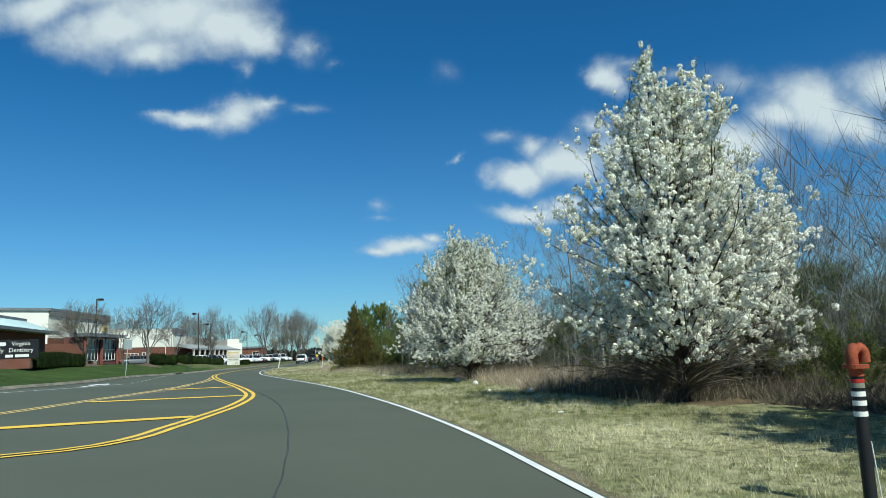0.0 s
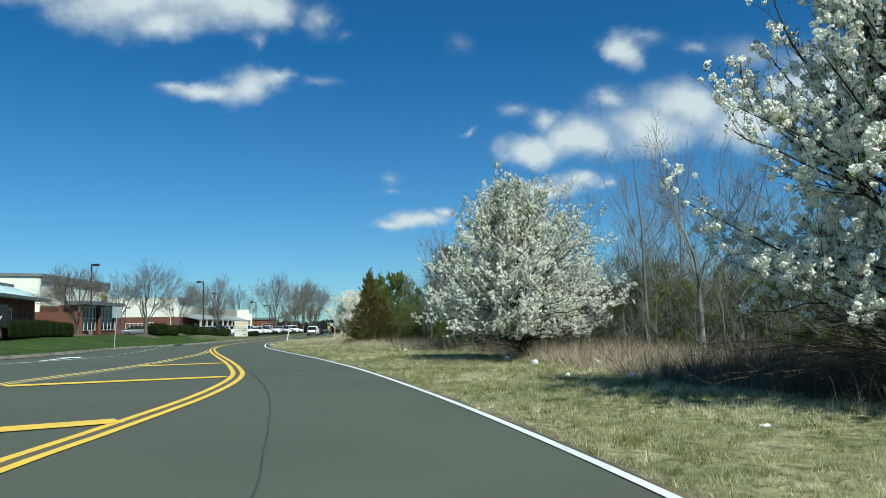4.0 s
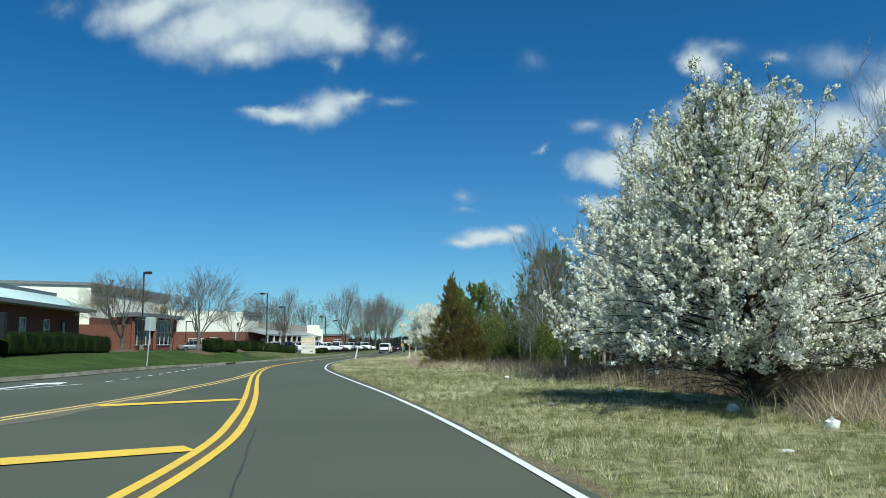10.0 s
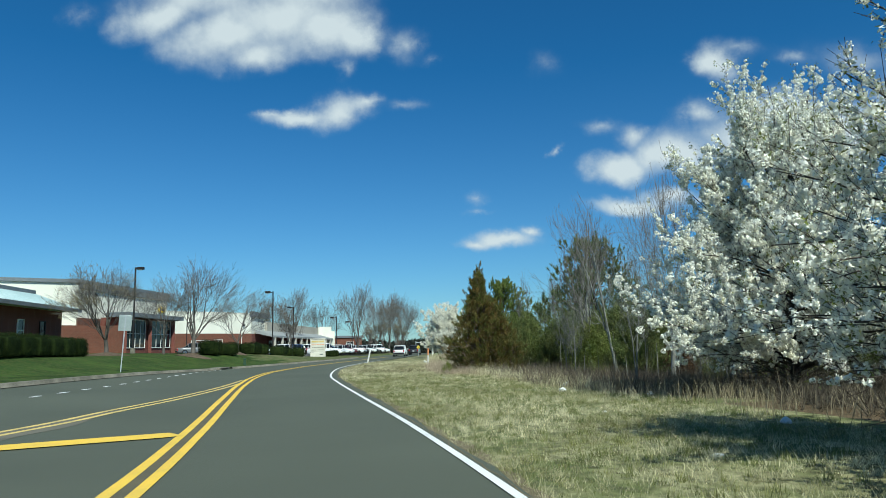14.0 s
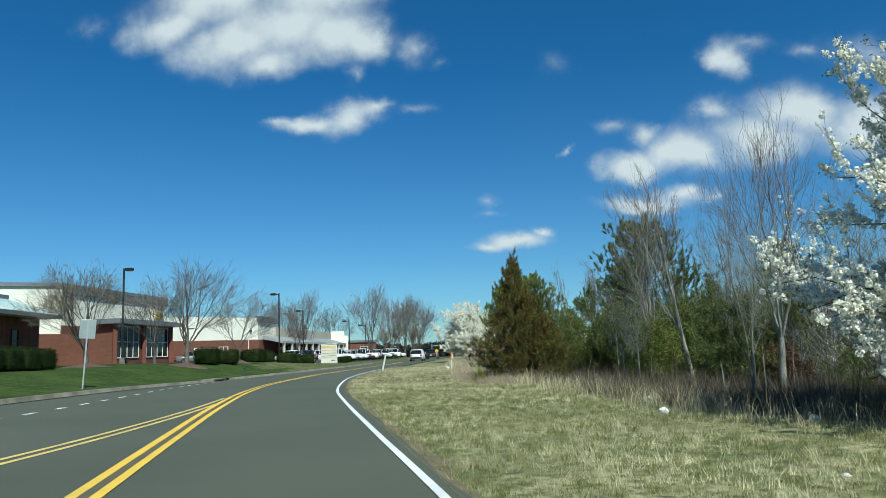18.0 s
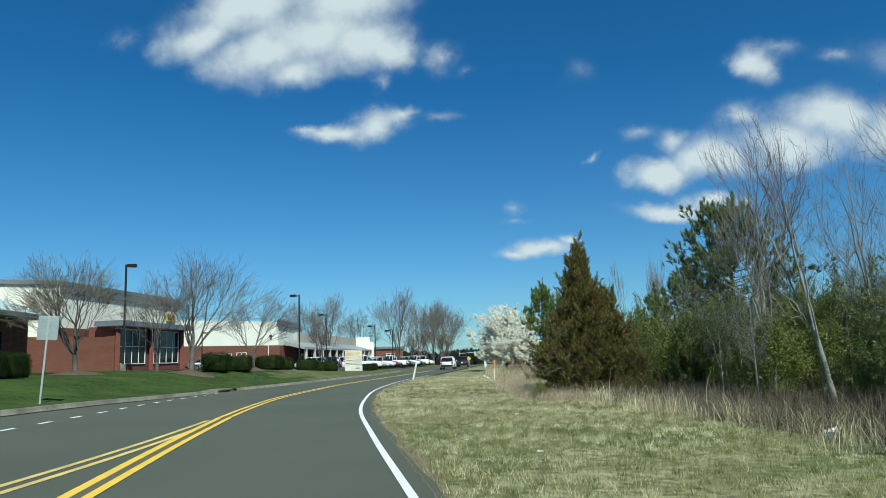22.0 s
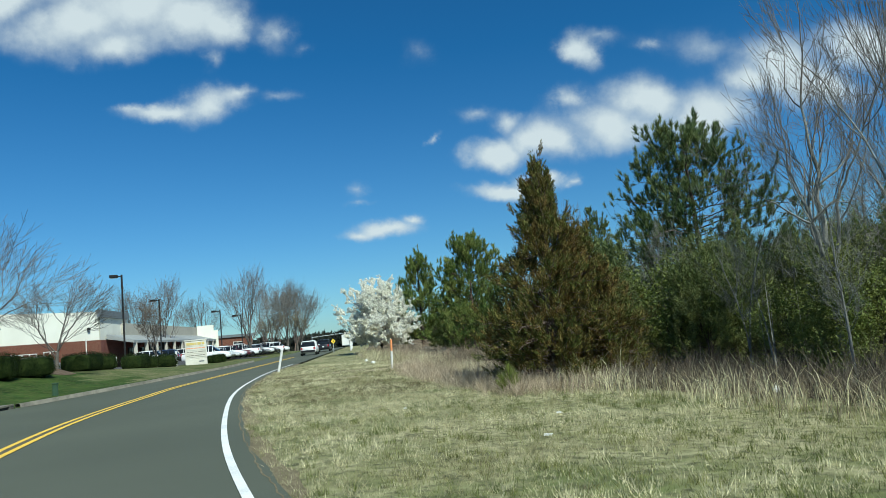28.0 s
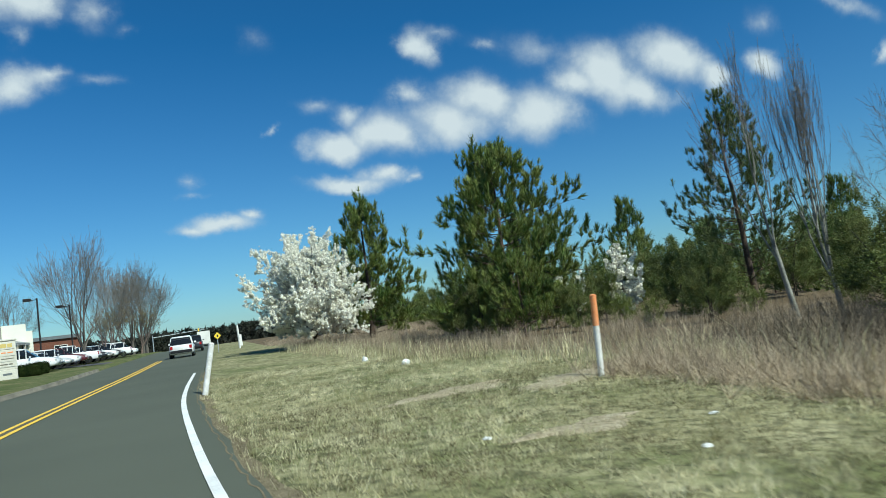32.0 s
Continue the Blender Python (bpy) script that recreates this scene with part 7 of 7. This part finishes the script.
v, f = tubes(P, np.full((1, 13), 0.052), 14)
raw("bend", v, f, M["rust"], vp, "rusty bent pipe cap", smooth=True)
part("cord", rod((0.03, -0.05, 0.62), (0.075, -0.06, 0.0), 0.006, n=6), M["white_sign"], vp)

# traffic signal mast far along the road
tm = thing("traffic_signal", 52.5, 300.0, -2.6, "pale traffic signal mast over a far crossing", "traffic signal", rz=-2)
part("pole", rod((0, 0, 0), (0, 0, 6.3), 0.18, 0.13), M["galvanised"], tm)
part("mast_arm", rod((0, 0, 5.6), (15.5, 0, 6.3), 0.13, 0.07), M["galvanised"], tm)
for q in (2.5, 8.0, 13.5):
    part("signal_head", box((q, -0.1, 5.75 + q * 0.045), (0.4, 0.35, 1.0), 0, 0.04), M["sign_yellow"] if q > 10 else M["black"], tm)

# drain in the kerb
dr = thing("storm_drain", -0.62, 82.7, float(road_z(-0.62, 82.7)), "dark storm drain inlet in the concrete kerb", "drain", rz=-12)
part("slab", box((-0.45, 0, 0.13), (0.95, 2.4, 0.08), 0, 0.015), M["concrete"], dr)
part("back_wall", box((-0.85, 0, 0.0), (0.1, 2.4, 0.26)), M["concrete"], dr)
# solid black block: the inlet's inner shade put in as colour
part("opening", box((-0.3, 0, 0.035), (0.55, 1.5, 0.11)), M["black"], dr, "black block painting the shade inside the inlet")
for s in (-1, 1):
    part("cheek", box((-0.3, s * 1.0, 0.05), (0.62, 0.45, 0.12), 0, 0.01), M["concrete"], dr)
# green utility box
gb = thing("utility_box", 0.46, 88.9, gz(0.46, 88.9) - 0.05, "small dark green utility box on the verge", "utility box")
part("body", box((0, 0, 0.3), (0.24, 0.2, 0.6), 0, 0.02, 0.92), M["green_box"], gb)
part("lid", box((0, 0, 0.62), (0.28, 0.24, 0.06), 0, 0.02), M["green_box"], gb)
# wrapped stakes and small signs near shops
for q in ((3.6, 121.0), (4.3, 122.5), (1.1, 118.0)):
    a = thing("site_sign", q[0], q[1], gz(*q) - 0.02, "small white site sign near hedges", "sign", "small site signs")
    part("post", box((0, 0, 0.5), (0.06, 0.05, 1.0)), M["galvanised"], a)
    part("plate", box((0, -0.03, 0.95), (0.42, 0.02, 0.6), 0, 0.008), M["white_sign"], a)


# ---- clipped hedges ----
def hedge(x, y, Lx, Ly, H, rz, seed, label, n=1800, round_=0.45):
    rng = np.random.default_rng(seed)
    t = thing("hedge", x, y, gz(x, y) - 0.05, label, "hedge", "clipped hedges", rz)
    bm = bmesh.new()
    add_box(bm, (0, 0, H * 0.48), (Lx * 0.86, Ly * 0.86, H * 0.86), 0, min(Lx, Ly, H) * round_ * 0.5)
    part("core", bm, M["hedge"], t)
    u = rng.uniform(-1, 1, (n, 3))
    p = 3.4
    rad = (np.abs(u) ** p).sum(1) ** (1 / p)
    s = u / rad[:, None] * rng.uniform(0.88, 1.02, (n, 1))
    wob = 1 + 0.05 * np.sin(s[:, :1] * Lx * 2.1 + seed) + 0.04 * np.sin(s[:, 1:2] * Ly * 2.7)
    pos = s * wob * np.array([Lx / 2, Ly / 2, H / 2]) + np.array([0, 0, H / 2])
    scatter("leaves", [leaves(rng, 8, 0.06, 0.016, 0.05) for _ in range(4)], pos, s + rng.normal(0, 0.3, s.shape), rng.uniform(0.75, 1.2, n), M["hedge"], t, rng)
    return t


yy = 59.5
k = 0
while yy < 76.5:
    xx = -10.75 + (yy - 59) * 0.057
    hedge(xx, yy + 1.0, 1.5, 2.15, 1.25, 0, 60 + k, "dense clipped green hedge before the office", 1100)
    yy += 2.05
    k += 1
for k, (hx, hy, lx, ly, hh, rz) in enumerate(((-3.0, 94.6, 2.0, 2.2, 1.35, 0), (-1.8, 97.4, 2.2, 2.4, 1.15, 20), (0.0, 105.0, 2.2, 3.4, 1.2, -15), (0.95, 108.6, 2.0, 2.4, 1.1, 0), (2.9, 115.5, 2.0, 3.2, 1.2, -15), (3.7, 118.5, 1.8, 2.0, 1.1, 10), (5.3, 123.0, 1.8, 2.4, 1.2, 0), (9.9, 130.0, 1.6, 1.6, 0.8, 0), (10.6, 133.0, 1.4, 1.6, 0.8, 0))):
    hedge(hx, hy, lx, ly, hh * 1.05, rz, 80 + k, "rounded clipped dark green hedge on the verge", 1200, 0.6)
for hx, hy, r in ((-10.0, 86.7, 1.7), (-4.0, 90.6, 1.5), (-1.0, 100.5, 1.1)):
    v, f = [(hx, hy, gz(hx, hy) + 0.3)], []
    for i in range(24):
        a = i * math.pi / 12
        rr = r * (1 + 0.08 * math.sin(3 * a + hx))
        v.append((hx + rr * math.cos(a), hy + rr * math.sin(a), gz(hx + rr * math.cos(a), hy + rr * math.sin(a)) + 0.015))
    f = [(0, 1 + i, 1 + (i + 1) % 24) for i in range(24)]
    tagged(raw("mulch_bed", v, f, M["mulch"]), "brown mulch ring round a tree", "mulch bed", "mulch rings")

# ---- street trees on the far side ----
tl, rng, lev = fan_tree("street_tree", -10.05, 86.6, 101, 7.0, 4.1, M["bark_street"], "budding street tree with upright boughs on lawn", fork=0.2, trunk=0.17, scaffold=7)
pos, ax = sprinkle(rng, lev[-1], 0.3, 0.3, 1.0, 0.05)
w = rng.uniform(0, 1, len(pos)) < 0.2 + 0.5 * (pos[:, 2] < 4.6)
scatter("young_leaves", [leaves(rng, 5, 0.06, 0.022, 0.08)], pos[w], ax[w], rng.uniform(0.8, 1.3, w.sum()), M["bud"], tl, rng, "sparse tan opening leaves")
fan_tree("street_tree", -4.0, 90.6, 102, 8.3, 5.5, M["bark_street"], "bare spreading street tree on mulch bed", trunk=0.18, spread=0.7, up=0.22)
fan_tree("street_tree", -6.9, 93.5, 103, 6.9, 3.0, M["bark_street"], "slim bare street tree before the shop", trunk=0.12, scaffold=5)
fan_tree("street_tree", -1.0, 100.5, 104, 6.1, 4.1, M["bark_street"], "small bare street tree among hedges", trunk=0.12, scaffold=5, spread=0.7)
rt, rng, lev = fan_tree("street_tree", 4.4, 120.5, 105, 6.2, 2.3, M["bark_street"], "small reddish budding street tree by the sign", trunk=0.11, scaffold=5, levels=5)
pos, ax = sprinkle(rng, lev[-1], 0.3, 0.3, 1.0, 0.04)
scatter("foliage", [leaves(rng, 5, 0.05, 0.02, 0.07)], pos, ax, rng.uniform(0.8, 1.3, len(pos)), M["dry_leaf"], rt, rng, "reddish opening buds")
big, _, _ = fan_tree("street_tree", 16.0, 152.5, 106, 12.6, 5.3, M["bark_street"], "tall bare tree by the parked cars", fork=0.16, trunk=0.22, scaffold=6, spread=0.55, up=0.3, shrink=0.76, rmin=0.0085)
for sx, sy, sc, rz in ((25.6, 181.0, 1.05, 40), (21.5, 171.0, 0.95, 130), (29.8, 196.0, 1.1, 250), (4.9, 161.0, 0.98, 10), (1.0, 156.0, 0.85, 200), (11.5, 207.0, 1.05, 300), (33.5, 212.0, 1.2, 160)):
    copy_thing(big, pose(sx, sy, gz(sx, sy) - 0.05, 0, 0, rz) @ Matrix.Scale(sc, 4))
bt, rng, lev = fan_tree("street_tree", 23.6, 176.5, 107, 7.5, 2.9, M["bark_red"], "rust-tinted small tree along the verge", fork=0.14, trunk=0.12, levels=5, rmin=0.012)
pos, ax = sprinkle(rng, lev[-1], 0.4, 0.2, 1.0, 0.05)
scatter("foliage", [leaves(rng, 4, 0.08, 0.03, 0.1)], pos, ax, rng.uniform(0.8, 1.4, len(pos)), M["bud"], bt, rng, "rusty leaf buds")
copy_thing(bt, pose(28.0, 188.0, gz(28, 188) - 0.05, 0, 0, 77))
copy_thing(bt, pose(19.3, 163.0, gz(19.3, 163) - 0.05, 0, 0, 190) @ Matrix.Scale(0.8, 4))

# ---- litter and stones on the verge ----
def lump(name, x, y, s, material, label, seed, category, flat_=0.7):
    rng = np.random.default_rng(seed)
    bm = bmesh.new()
    bmesh.ops.create_icosphere(bm, subdivisions=2, radius=1)
    for v in bm.verts:
        k = 1 + 0.28 * noise.noise(v.co * 1.6 + Vector((seed, 0, 0))) + 0.12 * rng.normal()
        v.co = Vector((v.co.x * s[0], v.co.y * s[1], max(v.co.z, -0.4) * s[2])) * k
    ob = part(name, bm, material)
    ob.matrix_basis = pose(x, y, gz(x, y) + s[2] * 0.25, 0, 0, seed * 50)
    return tagged(ob, label, category, "verge litter")


for i, (lx, ly, s) in enumerate(((11.75, 28.1, 0.14), (12.0, 30.9, 0.13), (13.0, 26.5, 0.16), (11.1, 21.8, 0.10), (10.3, 23.4, 0.08), (15.3, 53.2, 0.17), (13.3, 48.6, 0.12), (16.6, 61.5, 0.12), (12.6, 36.7, 0.1), (15.9, 73.4, 0.1), (16.9, 92.0, 0.14), (17.4, 95.5, 0.14), (14.9, 45.6, 0.1))):
    lump("plastic_bag", lx, ly, (s, s * 0.8, s * 0.9), M["litter_white"], "crumpled white plastic bag on the grass", i + 1, "litter")
for i, (lx, ly, s) in enumerate(((9.2, 19.5, 0.07), (8.2, 14.6, 0.06), (9.5, 34, 0.06), (10.8, 40, 0.05), (8.9, 52.0, 0.05), (10.6, 60.0, 0.06), (10.4, 66.0, 0.05), (7.9, 11.5, 0.05), (12.2, 62.4, 0.05), (12.0, 78.6, 0.05), (11.2, 80.8, 0.05), (9.7, 26.6, 0.06), (13.4, 79.5, 0.05))):
    lump("paper_scrap", lx, ly, (s * 1.3, s, s * 0.4), M["litter_white"], "pale scrap of paper in the grass", i + 31, "litter")
lump("blue_wrapper", 15.0, 53.0, (0.08, 0.06, 0.06), M["blue"], "faded blue wrapper in the brush", 77, "litter")
lump("road_debris", 12.6, 103.5, (0.14, 0.1, 0.08), M["black"], "dark scrap of tyre at the kerb", 78, "litter")
